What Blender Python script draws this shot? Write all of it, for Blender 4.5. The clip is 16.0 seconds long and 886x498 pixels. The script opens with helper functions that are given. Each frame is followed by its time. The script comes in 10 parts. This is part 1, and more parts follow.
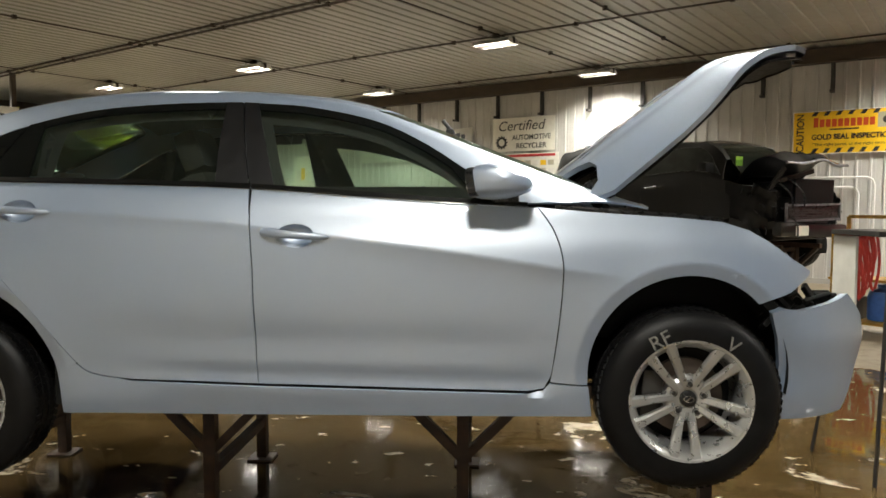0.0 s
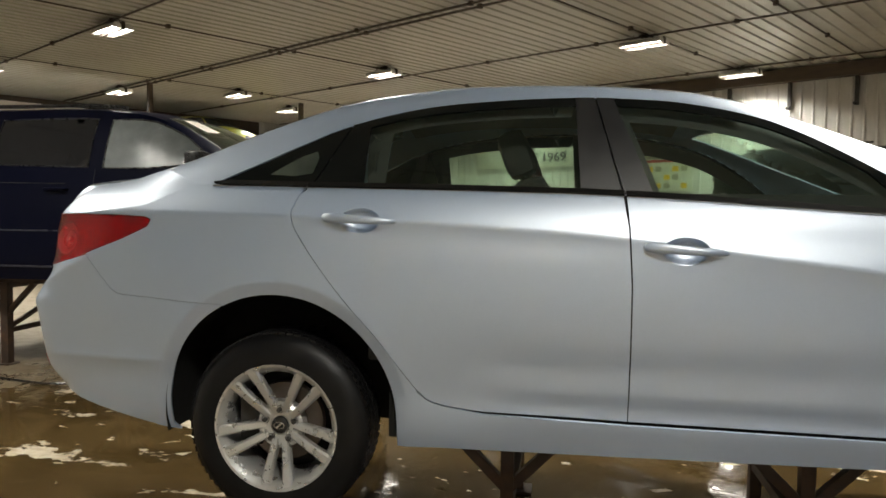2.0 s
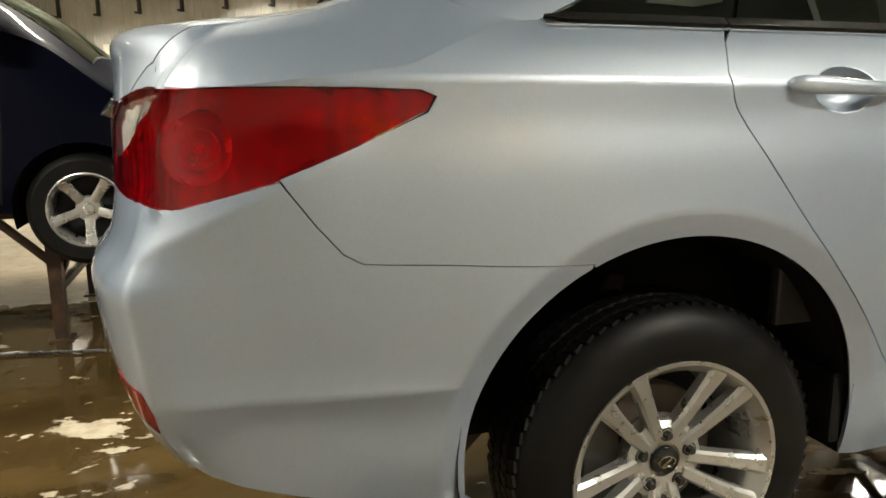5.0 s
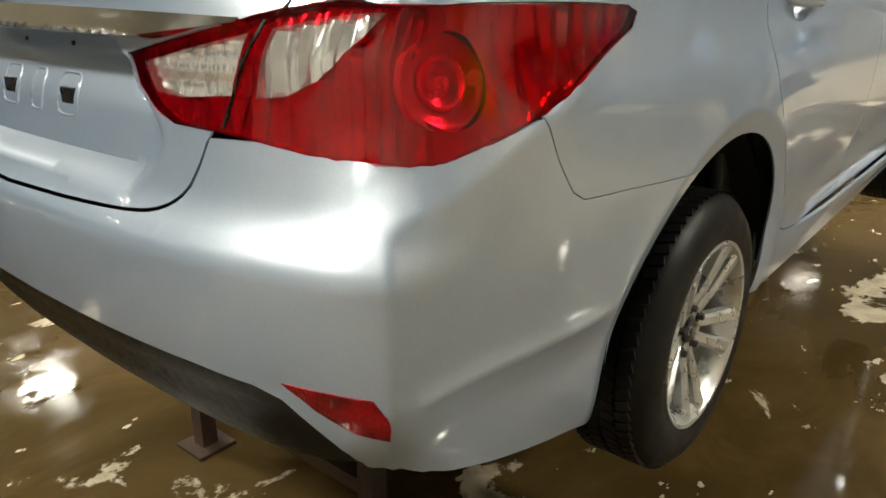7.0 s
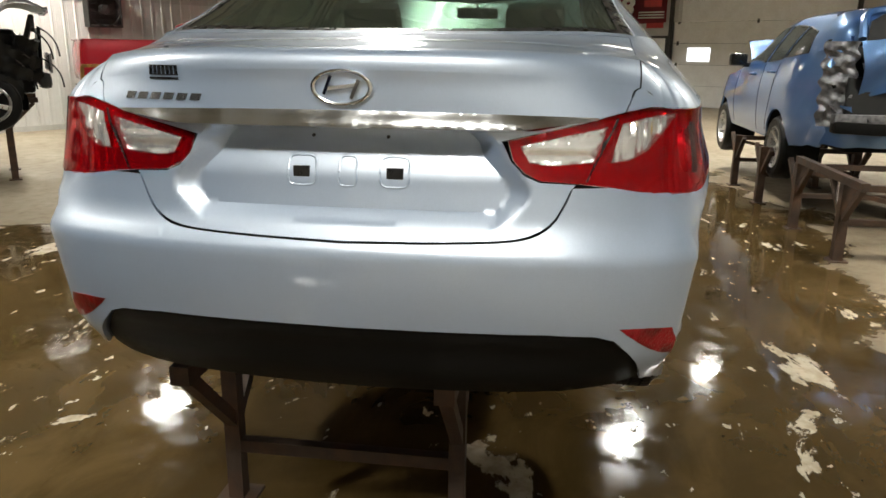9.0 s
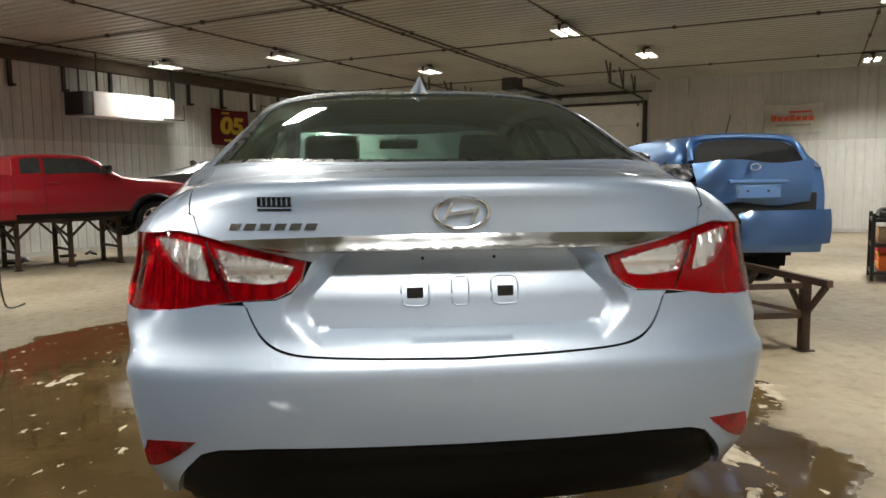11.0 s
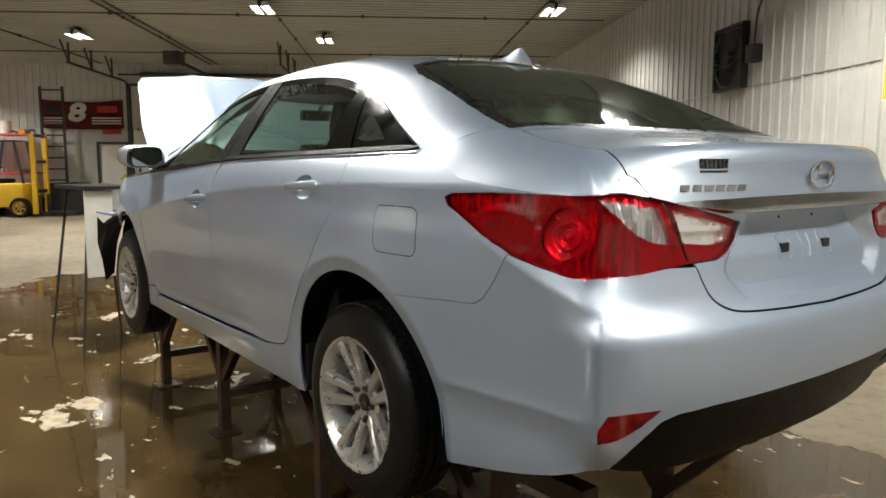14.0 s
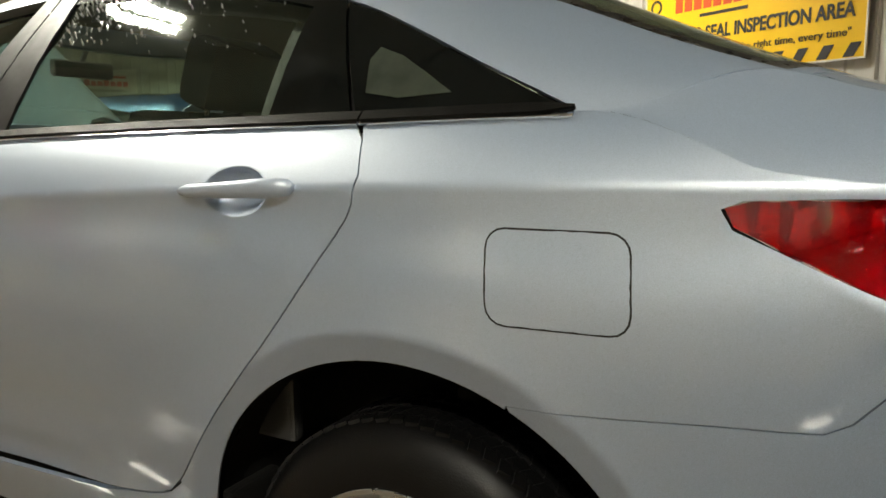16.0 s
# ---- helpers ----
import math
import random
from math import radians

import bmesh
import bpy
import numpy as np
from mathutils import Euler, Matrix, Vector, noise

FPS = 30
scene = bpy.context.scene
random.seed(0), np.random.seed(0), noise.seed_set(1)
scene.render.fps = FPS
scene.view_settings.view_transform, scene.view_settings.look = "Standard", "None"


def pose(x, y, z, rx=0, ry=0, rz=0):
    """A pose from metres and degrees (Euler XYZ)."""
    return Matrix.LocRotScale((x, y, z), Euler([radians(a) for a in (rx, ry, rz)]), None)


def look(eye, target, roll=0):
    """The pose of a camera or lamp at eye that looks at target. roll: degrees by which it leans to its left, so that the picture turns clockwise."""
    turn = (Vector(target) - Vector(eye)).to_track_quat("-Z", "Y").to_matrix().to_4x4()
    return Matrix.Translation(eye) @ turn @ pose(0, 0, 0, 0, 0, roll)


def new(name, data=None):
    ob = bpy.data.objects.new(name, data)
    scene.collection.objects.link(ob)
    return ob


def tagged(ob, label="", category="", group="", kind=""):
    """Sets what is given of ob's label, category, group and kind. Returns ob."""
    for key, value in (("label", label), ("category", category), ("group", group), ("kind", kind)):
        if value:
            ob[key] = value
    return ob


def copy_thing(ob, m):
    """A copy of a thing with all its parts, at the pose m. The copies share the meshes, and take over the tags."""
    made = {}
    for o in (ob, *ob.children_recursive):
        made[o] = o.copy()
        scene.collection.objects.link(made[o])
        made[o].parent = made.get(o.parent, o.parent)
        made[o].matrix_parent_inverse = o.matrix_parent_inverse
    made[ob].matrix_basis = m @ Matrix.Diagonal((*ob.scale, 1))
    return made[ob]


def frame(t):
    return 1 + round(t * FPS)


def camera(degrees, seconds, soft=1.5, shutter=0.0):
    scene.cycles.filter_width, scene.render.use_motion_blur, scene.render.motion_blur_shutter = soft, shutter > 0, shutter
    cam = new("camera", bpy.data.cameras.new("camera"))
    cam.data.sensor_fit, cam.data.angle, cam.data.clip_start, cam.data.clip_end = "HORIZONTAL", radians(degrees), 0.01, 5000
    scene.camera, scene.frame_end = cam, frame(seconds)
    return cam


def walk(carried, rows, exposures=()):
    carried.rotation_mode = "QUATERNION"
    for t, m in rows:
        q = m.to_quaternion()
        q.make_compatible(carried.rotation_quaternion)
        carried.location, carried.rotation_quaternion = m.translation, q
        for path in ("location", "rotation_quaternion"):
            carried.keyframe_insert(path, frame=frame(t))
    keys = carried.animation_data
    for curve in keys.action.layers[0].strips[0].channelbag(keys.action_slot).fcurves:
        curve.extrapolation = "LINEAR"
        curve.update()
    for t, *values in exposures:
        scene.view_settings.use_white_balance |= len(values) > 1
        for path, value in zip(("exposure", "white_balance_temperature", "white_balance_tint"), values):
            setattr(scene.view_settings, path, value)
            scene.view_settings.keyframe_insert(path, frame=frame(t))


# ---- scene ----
cam = camera(61.9, 16.0, soft=1.6)
PATH = [
    (0, (2.05, -3.558, 1.48), (1.934, -1.565, 1.359), 0.2),
    (0.5, (1.773, -3.798, 1.493), (1.667, -1.803, 1.39), 0.3),
    (1, (1.565, -3.832, 1.494), (1.445, -1.838, 1.39), 0.2),
    (1.5, (1.32, -3.566, 1.492), (1.126, -1.578, 1.383), 0.2),
    (2, (0.99, -3.29, 1.484), (0.661, -1.32, 1.38), 0.5),
    (2.5, (0.688, -3.023, 1.508), (0.327, -1.058, 1.405), 0.4),
    (3, (0.368, -2.748, 1.5), (0.011, -0.783, 1.401), 0.7),
    (3.5, (0.009, -2.551, 1.48), (-0.291, -0.576, 1.379), 0.4),
    (4, (-0.274, -2.43, 1.479), (-0.256, -0.435, 1.336), 0.0),
    (4.5, (-0.547, -2.183, 1.451), (-0.216, -0.22, 1.251), -0.2),
    (5, (-0.795, -2.042, 1.438), (-0.269, -0.154, 1.042), -0.7),
    (5.2, (-0.883, -2.022, 1.41), (-0.265, -0.181, 0.935), -0.4),
    (7.5, (-1.782, -1.107, 1.498), (-0.146, -0.18, 0.817), -0.0),
    (8, (-2.024, -0.836, 1.508), (-0.251, -0.198, 0.84), 0.1),
    (8.5, (-2.363, -0.664, 1.544), (-0.507, -0.216, 0.949), 0.3),
    (9, (-2.677, -0.465, 1.583), (-0.765, -0.19, 1.065), 0.6),
    (9.5, (-2.814, -0.142, 1.603), (-0.840, -0.103, 1.281), 0.7),
    (12, (-2.74, 0.592, 1.559), (-0.784, 0.242, 1.335), -0.5),
    (12.5, (-2.653, 0.998, 1.542), (-0.734, 0.483, 1.314), -0.4),
    (13, (-2.514, 1.438, 1.528), (-0.699, 0.632, 1.297), -0.2),
    (13.5, (-2.278, 1.811, 1.536), (-0.572, 0.794, 1.301), -0.0),
    (14, (-2.053, 2.053, 1.538), (-0.465, 0.86, 1.302), 0.1),
    (14.5, (-1.675, 2.047, 1.529), (-0.2, 0.717, 1.291), 0.2),
    (15, (-1.279, 1.968, 1.523), (0.111, 0.551, 1.285), 0.4),
    (15.5, (-0.908, 1.896, 1.521), (0.318, 0.335, 1.272), 0.0),
    (16, (-0.599, 1.837, 1.529), (0.332, 0.09, 1.243), -0.3),
]
walk(cam, [(t, look(eye, target, roll)) for t, eye, target, roll in PATH],
     [(0, 0.06, 6550, 10), (2, 0.12, 6600, 10), (3.5, 0.38, 6750, 9), (5.2, 0.40, 7050, 7), (7.5, 0.36, 6950, 6), (8.5, 0.25, 6700, 8), (9.5, 0.13, 6450, 10),
      (12, 0.06, 6400, 10), (14, 0.10, 6450, 10), (15, 0.16, 6700, 8), (16, 0.24, 7050, 7)])

# ---- small tools ----
from mathutils.geometry import delaunay_2d_cdt

TURN = radians(-33.0)                      # the building against the car
BUILD = Matrix.Rotation(TURN, 4, "Z")


def at_build(u, v, z, turn=0.0):
    """A pose in the building's own axes: u along it, v across, turn in degrees."""
    return BUILD @ pose(u, v, z, 0, 0, turn)


def link(name, bm, mat, smooth=True):
    me = bpy.data.meshes.new(name)
    bm.to_mesh(me)
    bm.free()
    if isinstance(mat, (list, tuple)):
        for one in mat:
            me.materials.append(one)
    elif mat:
        me.materials.append(mat)
    if smooth:
        for p in me.polygons:
            p.use_smooth = True
        me.set_sharp_from_angle(angle=radians(38))
    return me


def part(name, bm, mat, parent=None, label="", smooth=True, m=None):
    """One mesh object, a child of parent."""
    ob = new(name, link(name, bm, mat, smooth))
    if parent is not None:
        ob.parent = parent
    if m is not None:
        ob.matrix_basis = m
    if label:
        ob["label"] = label
    return ob


def thing(name, label, category, group="", m=None):
    """An empty at a thing's base, which holds its parts."""
    ob = tagged(new(name), label, category, group)
    ob.empty_display_size = 0.2
    if m is not None:
        ob.matrix_basis = m
    return ob


def box(bm, x0, x1, y0, y1, z0, z1, bevel=0.0, m=None):
    made = bmesh.ops.create_cube(bm, size=1)["verts"]
    for v in made:
        v.co = Vector((x0 + (v.co.x + .5) * (x1 - x0), y0 + (v.co.y + .5) * (y1 - y0), z0 + (v.co.z + .5) * (z1 - z0)))
    if bevel:
        edges = list({e for v in made for e in v.link_edges})
        out = bmesh.ops.bevel(bm, geom=edges, offset=bevel, segments=2, profile=0.6, affect="EDGES")
        made = list({v for f in out["faces"] for v in f.verts} | {v for v in made if v.is_valid})
    if m is not None:
        bmesh.ops.transform(bm, matrix=m, verts=made)
    return bm


def tube(bm, pts, r, n=8, closed=False, caps=True):
    """A round bar along points; r may be one radius or one for each point."""
    pts = [Vector(p) for p in pts]
    rs = r if isinstance(r, (list, tuple)) else [r] * len(pts)
    rings, ref = [], Vector((0.13, 0.21, 0.97))
    for i, p in enumerate(pts):
        a = pts[(i - 1) % len(pts)] if (closed or i) else p
        b = pts[(i + 1) % len(pts)] if (closed or i < len(pts) - 1) else p
        d = (b - a).normalized()
        if abs(d.dot(ref)) > 0.97:
            ref = Vector((0.97, 0.1, 0.2))
        s = d.cross(ref).normalized()
        w = s.cross(d).normalized()
        rings.append([bm.verts.new(p + (s * math.cos(2 * math.pi * k / n) + w * math.sin(2 * math.pi * k / n)) * rs[i]) for k in range(n)])
    for i in range(len(rings) - (0 if closed else 1)):
        a, b = rings[i], rings[(i + 1) % len(rings)]
        for k in range(n):
            bm.faces.new((a[k], a[(k + 1) % n], b[(k + 1) % n], b[k]))
    if caps and not closed:
        bm.faces.new(rings[0][::-1])
        bm.faces.new(rings[-1])
    return bm


def beam(bm, a, b, w, h):
    """A square bar from a to b, w wide and h high."""
    a, b = Vector(a), Vector(b)
    d = (b - a).normalized()
    up = Vector((0, 0, 1)) if abs(d.z) < 0.95 else Vector((1, 0, 0))
    s = d.cross(up).normalized()
    u = s.cross(d).normalized()
    vs = [[bm.verts.new(p + s * i * w / 2 + u * j * h / 2) for i, j in ((-1, -1), (1, -1), (1, 1), (-1, 1))] for p in (a, b)]
    for k in range(4):
        bm.faces.new((vs[0][k], vs[0][(k + 1) % 4], vs[1][(k + 1) % 4], vs[1][k]))
    bm.faces.new(vs[0][::-1])
    bm.faces.new(vs[1])
    return bm


def lathe(bm, profile, n=48, axis="y"):
    """Turns a profile of (radius, along) about an axis."""
    rings = []
    for r, h in profile:
        ring = []
        for k in range(n):
            c, s = math.cos(2 * math.pi * k / n), math.sin(2 * math.pi * k / n)
            ring.append(bm.verts.new({"y": (r * c, h, r * s), "z": (r * c, r * s, h), "x": (h, r * c, r * s)}[axis]))
        rings.append(ring)
    for a, b in zip(rings, rings[1:]):
        for k in range(n):
            bm.faces.new((a[k], a[(k + 1) % n], b[(k + 1) % n], b[k]))
    return bm


def smooth_line(pts, step):
    """A curve through points (Catmull-Rom), at about even steps."""
    pts = [Vector(p) for p in pts]
    out = []
    for i in range(len(pts) - 1):
        p0, p1, p2, p3 = pts[max(i - 1, 0)], pts[i], pts[i + 1], pts[min(i + 2, len(pts) - 1)]
        n = max(1, int((p2 - p1).length / step))
        for k in range(n):
            t = k / n
            out.append(0.5 * (2 * p1 + (p2 - p0) * t + (2 * p0 - 5 * p1 + 4 * p2 - p3) * t * t + (3 * p1 - p0 - 3 * p2 + p3) * t ** 3))
    return out + [pts[-1]]


def inside(poly, x, y):
    hit = False
    j = len(poly) - 1
    for i in range(len(poly)):
        (xi, yi), (xj, yj) = poly[i], poly[j]
        if (yi > y) != (yj > y) and x < (xj - xi) * (y - yi) / (yj - yi) + xi:
            hit = not hit
        j = i
    return hit


def dense(poly, step):
    """The corners of a closed outline with points put between them."""
    out = []
    for a, b in zip(poly, list(poly[1:]) + [poly[0]]):
        n = max(1, int(math.hypot(b[0] - a[0], b[1] - a[1]) / step + 0.5))
        out += [(a[0] + (b[0] - a[0]) * k / n, a[1] + (b[1] - a[1]) * k / n) for k in range(n)]
    return out


def shrink(poly, gap):
    """The outline drawn in by gap."""
    area = sum(a[0] * b[1] - b[0] * a[1] for a, b in zip(poly, list(poly[1:]) + [poly[0]]))
    sign, out, n = (1 if area > 0 else -1), [], len(poly)
    for i in range(n):
        a, p, b = Vector(poly[i - 1]), Vector(poly[i]), Vector(poly[(i + 1) % n])
        d1, d2 = (p - a).normalized(), (b - p).normalized()
        nn = Vector((-(d1.y + d2.y), d1.x + d2.x)) * sign
        if nn.length < 1e-6:
            nn = Vector((-d1.y, d1.x)) * sign
        nn.normalize()
        out.append(tuple(p + nn * gap))
    return out


def skin(bm, surf, poly, step=0.03, gap=0.0, holes=(), fold=0.012, lift=0.0, edge=None, flip=False, lines=()):
    """Lays a sheet with that outline on a surface surf(a, b), its edges turned in by fold."""
    outline = dense(shrink(poly, gap) if gap else list(poly), edge or step)
    rims = [outline] + [dense(h, edge or step) for h in holes]
    pts, edges = [], []
    for rim in rims:
        k = len(pts)
        pts += [Vector(p) for p in rim]
        edges += [(k + i, k + (i + 1) % len(rim)) for i in range(len(rim))]
    xs, ys = [p[0] for p in outline], [p[1] for p in outline]
    near = (edge or step) * 0.55
    rim_pts = np.array([tuple(p) for p in pts])
    # folds in the sheet: rows of points laid along them
    for line in lines:
        last = None
        for p in line:
            ok = inside(outline, p[0], p[1]) and not any(inside(h, p[0], p[1]) for h in rims[1:]) and ((rim_pts - (p[0], p[1])) ** 2).sum(1).min() > 0.006 ** 2
            if ok:
                pts.append(Vector((p[0], p[1])))
                if last is not None:
                    edges.append((last, len(pts) - 1))
            last = len(pts) - 1 if ok else None
    rim_pts = np.array([tuple(p) for p in pts])
    y = math.floor(min(ys) / step) * step
    while y < max(ys):
        x = math.floor(min(xs) / step) * step
        while x < max(xs):
            if inside(outline, x, y) and not any(inside(h, x, y) for h in rims[1:]):
                if ((rim_pts - (x, y)) ** 2).sum(1).min() > near * near:
                    pts.append(Vector((x, y)))
            x += step
        y += step
    verts, _, tris, *_ = delaunay_2d_cdt(pts, edges, [], 0, 1e-5)
    vs = [bm.verts.new(surf(v[0], v[1])) for v in verts]
    faces = []
    for t in tris:
        c = sum((verts[i] for i in t), Vector((0, 0))) / 3
        if inside(outline, c[0], c[1]) and not any(inside(h, c[0], c[1]) for h in rims[1:]):
            try:
                faces.append(bm.faces.new([vs[i] for i in (t[::-1] if flip else t)]))
            except ValueError:
                pass
    for v in vs:
        if not v.link_faces:
            bm.verts.remove(v)
    used = [v for v in vs if v.is_valid]
    for fc in faces:
        fc.normal_update()
    for v in used:
        v.normal_update()
    normals = {v: v.normal.copy() for v in used}
    if lift:
        for v in used:
            v.co += normals[v] * lift
    if fold:
        back, top = {}, {}
        for e in list({e for fc in faces for e in fc.edges}):
            if len(e.link_faces) == 1:
                loop = e.link_loops[0]
                a, b = loop.vert, loop.link_loop_next.vert
                for v in (a, b):
                    if v not in back:
                        top[v] = bm.verts.new(v.co - normals[v] * 0.0005)
                        back[v] = bm.verts.new(v.co - normals[v] * fold)
                bm.faces.new((b, a, top[a], top[b]))
                bm.faces.new((top[b], top[a], back[a], back[b]))
    return bm


def curve_of(table):
    """A smooth function through (x, y) pairs."""
    xs = np.array([p[0] for p in table], float)
    ys = np.array([p[1] for p in table], float)
    if xs[0] > xs[-1]:
        xs, ys = xs[::-1], ys[::-1]
    slope = np.gradient(ys, xs)

    def value(x):
        if x <= xs[0]:
            return float(ys[0] + slope[0] * (x - xs[0]))
        if x >= xs[-1]:
            return float(ys[-1] + slope[-1] * (x - xs[-1]))
        i = int(np.searchsorted(xs, x)) - 1
        h = xs[i + 1] - xs[i]
        t = (x - xs[i]) / h
        return float(ys[i] * (2 * t ** 3 - 3 * t * t + 1) + slope[i] * h * (t ** 3 - 2 * t * t + t) + ys[i + 1] * (3 * t * t - 2 * t ** 3) + slope[i + 1] * h * (t ** 3 - t * t))
    return value


def ease(a, b, x):
    t = min(max((x - a) / (b - a), 0.0), 1.0)
    return t * t * (3 - 2 * t)


def letters(name, text, size, mat, parent, m, label="", squash=1.0, bold=0.0):
    """Words in the built-in font as a thin mesh."""
    cu = bpy.data.curves.new(name, "FONT")
    cu.body, cu.size, cu.extrude, cu.align_x, cu.align_y, cu.offset = text, size, 0.002, "CENTER", "CENTER", bold
    ob = bpy.data.objects.new(name, cu)
    scene.collection.objects.link(ob)
    me = bpy.data.meshes.new_from_object(ob.evaluated_get(bpy.context.evaluated_depsgraph_get()))
    bpy.data.objects.remove(ob)
    me.transform(Matrix.Diagonal((squash, 1, 1, 1)))
    me.materials.clear()
    me.materials.append(mat)
    out = new(name, me)
    out.parent, out.matrix_basis = parent, m
    if label:
        out["label"] = label
    return out



# ---- light: the shop's tube fixtures and a faint fill from the closed hall ----
w = bpy.data.worlds.new("hall_dark")
scene.world = w
w.use_nodes = True
w.node_tree.nodes["Background"].inputs[0].default_value = (0.9, 0.85, 0.75, 1)
w.node_tree.nodes["Background"].inputs[1].default_value = 0.006
scene.view_settings.exposure = 0.0

# fixtures: places along and across the hall
LAMPS = [(-15.2, 5.7), (-14.4, 2.7), (-9.1, 2.9), (-3.4, 2.9), (2.3, 2.7), (7.6, 2.8), (11.0, 2.9), (14.4, 2.1),
         (-13.4, 7.8), (-8.6, 8.2), (-3.3, 9.1), (3.5, 9.1), (10.7, 9.2), (14.2, 7.4),
         (-14.8, 10.3), (-12.9, 11.3), (-8.7, 12.2), (-3.1, 12.8), (3.4, 12.8), (10.3, 12.3), (17.4, 12.6),
         (17.8, -2.4), (10.8, -2.3), (3.8, -2.2), (-3.2, -2.2), (-10.2, -2.2)]
LAMP_Z = 4.25
LAMP_POWER = 215.0
for n, (u, v) in enumerate(LAMPS):
    la = bpy.data.lights.new("tube_light", "AREA")
    la.shape, la.size, la.size_y, la.energy, la.color = "RECTANGLE", 0.68, 0.31, LAMP_POWER, (0.985, 0.97, 0.885)
    la.spread = radians(138)
    ob = new("tube_light", la)
    ob.matrix_basis = at_build(u, v, LAMP_Z - 0.035)
# ---- materials ----
def material(name, base=(0.5, 0.5, 0.5), rough=0.5, metal=0.0, coat=0.0, grain=0.0, scale=20.0, bump=0.0, stain=0.0, stain_scale=1.2, stain_base=None, spec=0.5, fine=0.0, each=0.0, warp=(1, 1, 1)):
    """A surface with a grain, larger stains and a fine relief."""
    ma = bpy.data.materials.new(name)
    ma.use_nodes = True
    nt = ma.node_tree
    nd, ln = nt.nodes, nt.links
    b = nd["Principled BSDF"]
    b.inputs["Base Color"].default_value = (*base, 1)
    b.inputs["Roughness"].default_value = rough
    b.inputs["Metallic"].default_value = metal
    b.inputs["Coat Weight"].default_value = coat
    b.inputs["Coat Roughness"].default_value = 0.04
    b.inputs["Specular IOR Level"].default_value = spec
    co = nd.new("ShaderNodeTexCoord")
    mp = nd.new("ShaderNodeMapping")
    mp.inputs["Scale"].default_value = warp
    ln.new(co.outputs["Object"], mp.inputs["Vector"])
    colour = None
    if stain:
        n = nd.new("ShaderNodeTexNoise")
        n.inputs["Scale"].default_value, n.inputs["Detail"].default_value, n.inputs["Roughness"].default_value = stain_scale, 6, 0.65
        ln.new(mp.outputs[0], n.inputs["Vector"])
        r = nd.new("ShaderNodeMapRange")
        r.inputs["From Min"].default_value, r.inputs["From Max"].default_value = 0.42, 0.72
        r.inputs["To Max"].default_value = stain
        ln.new(n.outputs["Fac"], r.inputs["Value"])
        mx = nd.new("ShaderNodeMix")
        mx.data_type = "RGBA"
        mx.inputs["A"].default_value = (*base, 1)
        mx.inputs["B"].default_value = (*(stain_base or tuple(c * 0.45 for c in base)), 1)
        ln.new(r.outputs[0], mx.inputs["Factor"])
        colour = mx.outputs["Result"]
    if grain:
        n = nd.new("ShaderNodeTexNoise")
        n.inputs["Scale"].default_value, n.inputs["Detail"].default_value = scale, 4
        ln.new(mp.outputs[0], n.inputs["Vector"])
        r = nd.new("ShaderNodeMapRange")
        r.inputs["From Min"].default_value, r.inputs["From Max"].default_value = 0.3, 0.7
        r.inputs["To Min"].default_value, r.inputs["To Max"].default_value = 1 - grain, 1 + grain
        ln.new(n.outputs["Fac"], r.inputs["Value"])
        mx = nd.new("ShaderNodeVectorMath")
        mx.operation = "SCALE"
        if colour:
            ln.new(colour, mx.inputs[0])
        else:
            mx.inputs[0].default_value = base
        ln.new(r.outputs[0], mx.inputs["Scale"])
        colour = mx.outputs[0]
        rr = nd.new("ShaderNodeMapRange")
        rr.inputs["From Min"].default_value, rr.inputs["From Max"].default_value = 0.3, 0.7
        rr.inputs["To Min"].default_value, rr.inputs["To Max"].default_value = max(rough - 0.06, 0.02), min(rough + 0.08, 1)
        ln.new(n.outputs["Fac"], rr.inputs["Value"])
        ln.new(rr.outputs[0], b.inputs["Roughness"])
    if each:
        inf = nd.new("ShaderNodeObjectInfo")
        r = nd.new("ShaderNodeMapRange")
        r.inputs["To Min"].default_value, r.inputs["To Max"].default_value = 1 - each, 1 + each
        ln.new(inf.outputs["Random"], r.inputs["Value"])
        mx = nd.new("ShaderNodeVectorMath")
        mx.operation = "SCALE"
        if colour:
            ln.new(colour, mx.inputs[0])
        else:
            mx.inputs[0].default_value = base
        ln.new(r.outputs[0], mx.inputs["Scale"])
        colour = mx.outputs[0]
    if colour:
        ln.new(colour, b.inputs["Base Color"])
    if bump:
        n = nd.new("ShaderNodeTexNoise")
        n.inputs["Scale"].default_value, n.inputs["Detail"].default_value = (fine or scale * 2), 5
        ln.new(mp.outputs[0], n.inputs["Vector"])
        bp = nd.new("ShaderNodeBump")
        bp.inputs["Strength"].default_value, bp.inputs["Distance"].default_value = bump, 0.01
        ln.new(n.outputs["Fac"], bp.inputs["Height"])
        ln.new(bp.outputs[0], b.inputs["Normal"])
    return ma


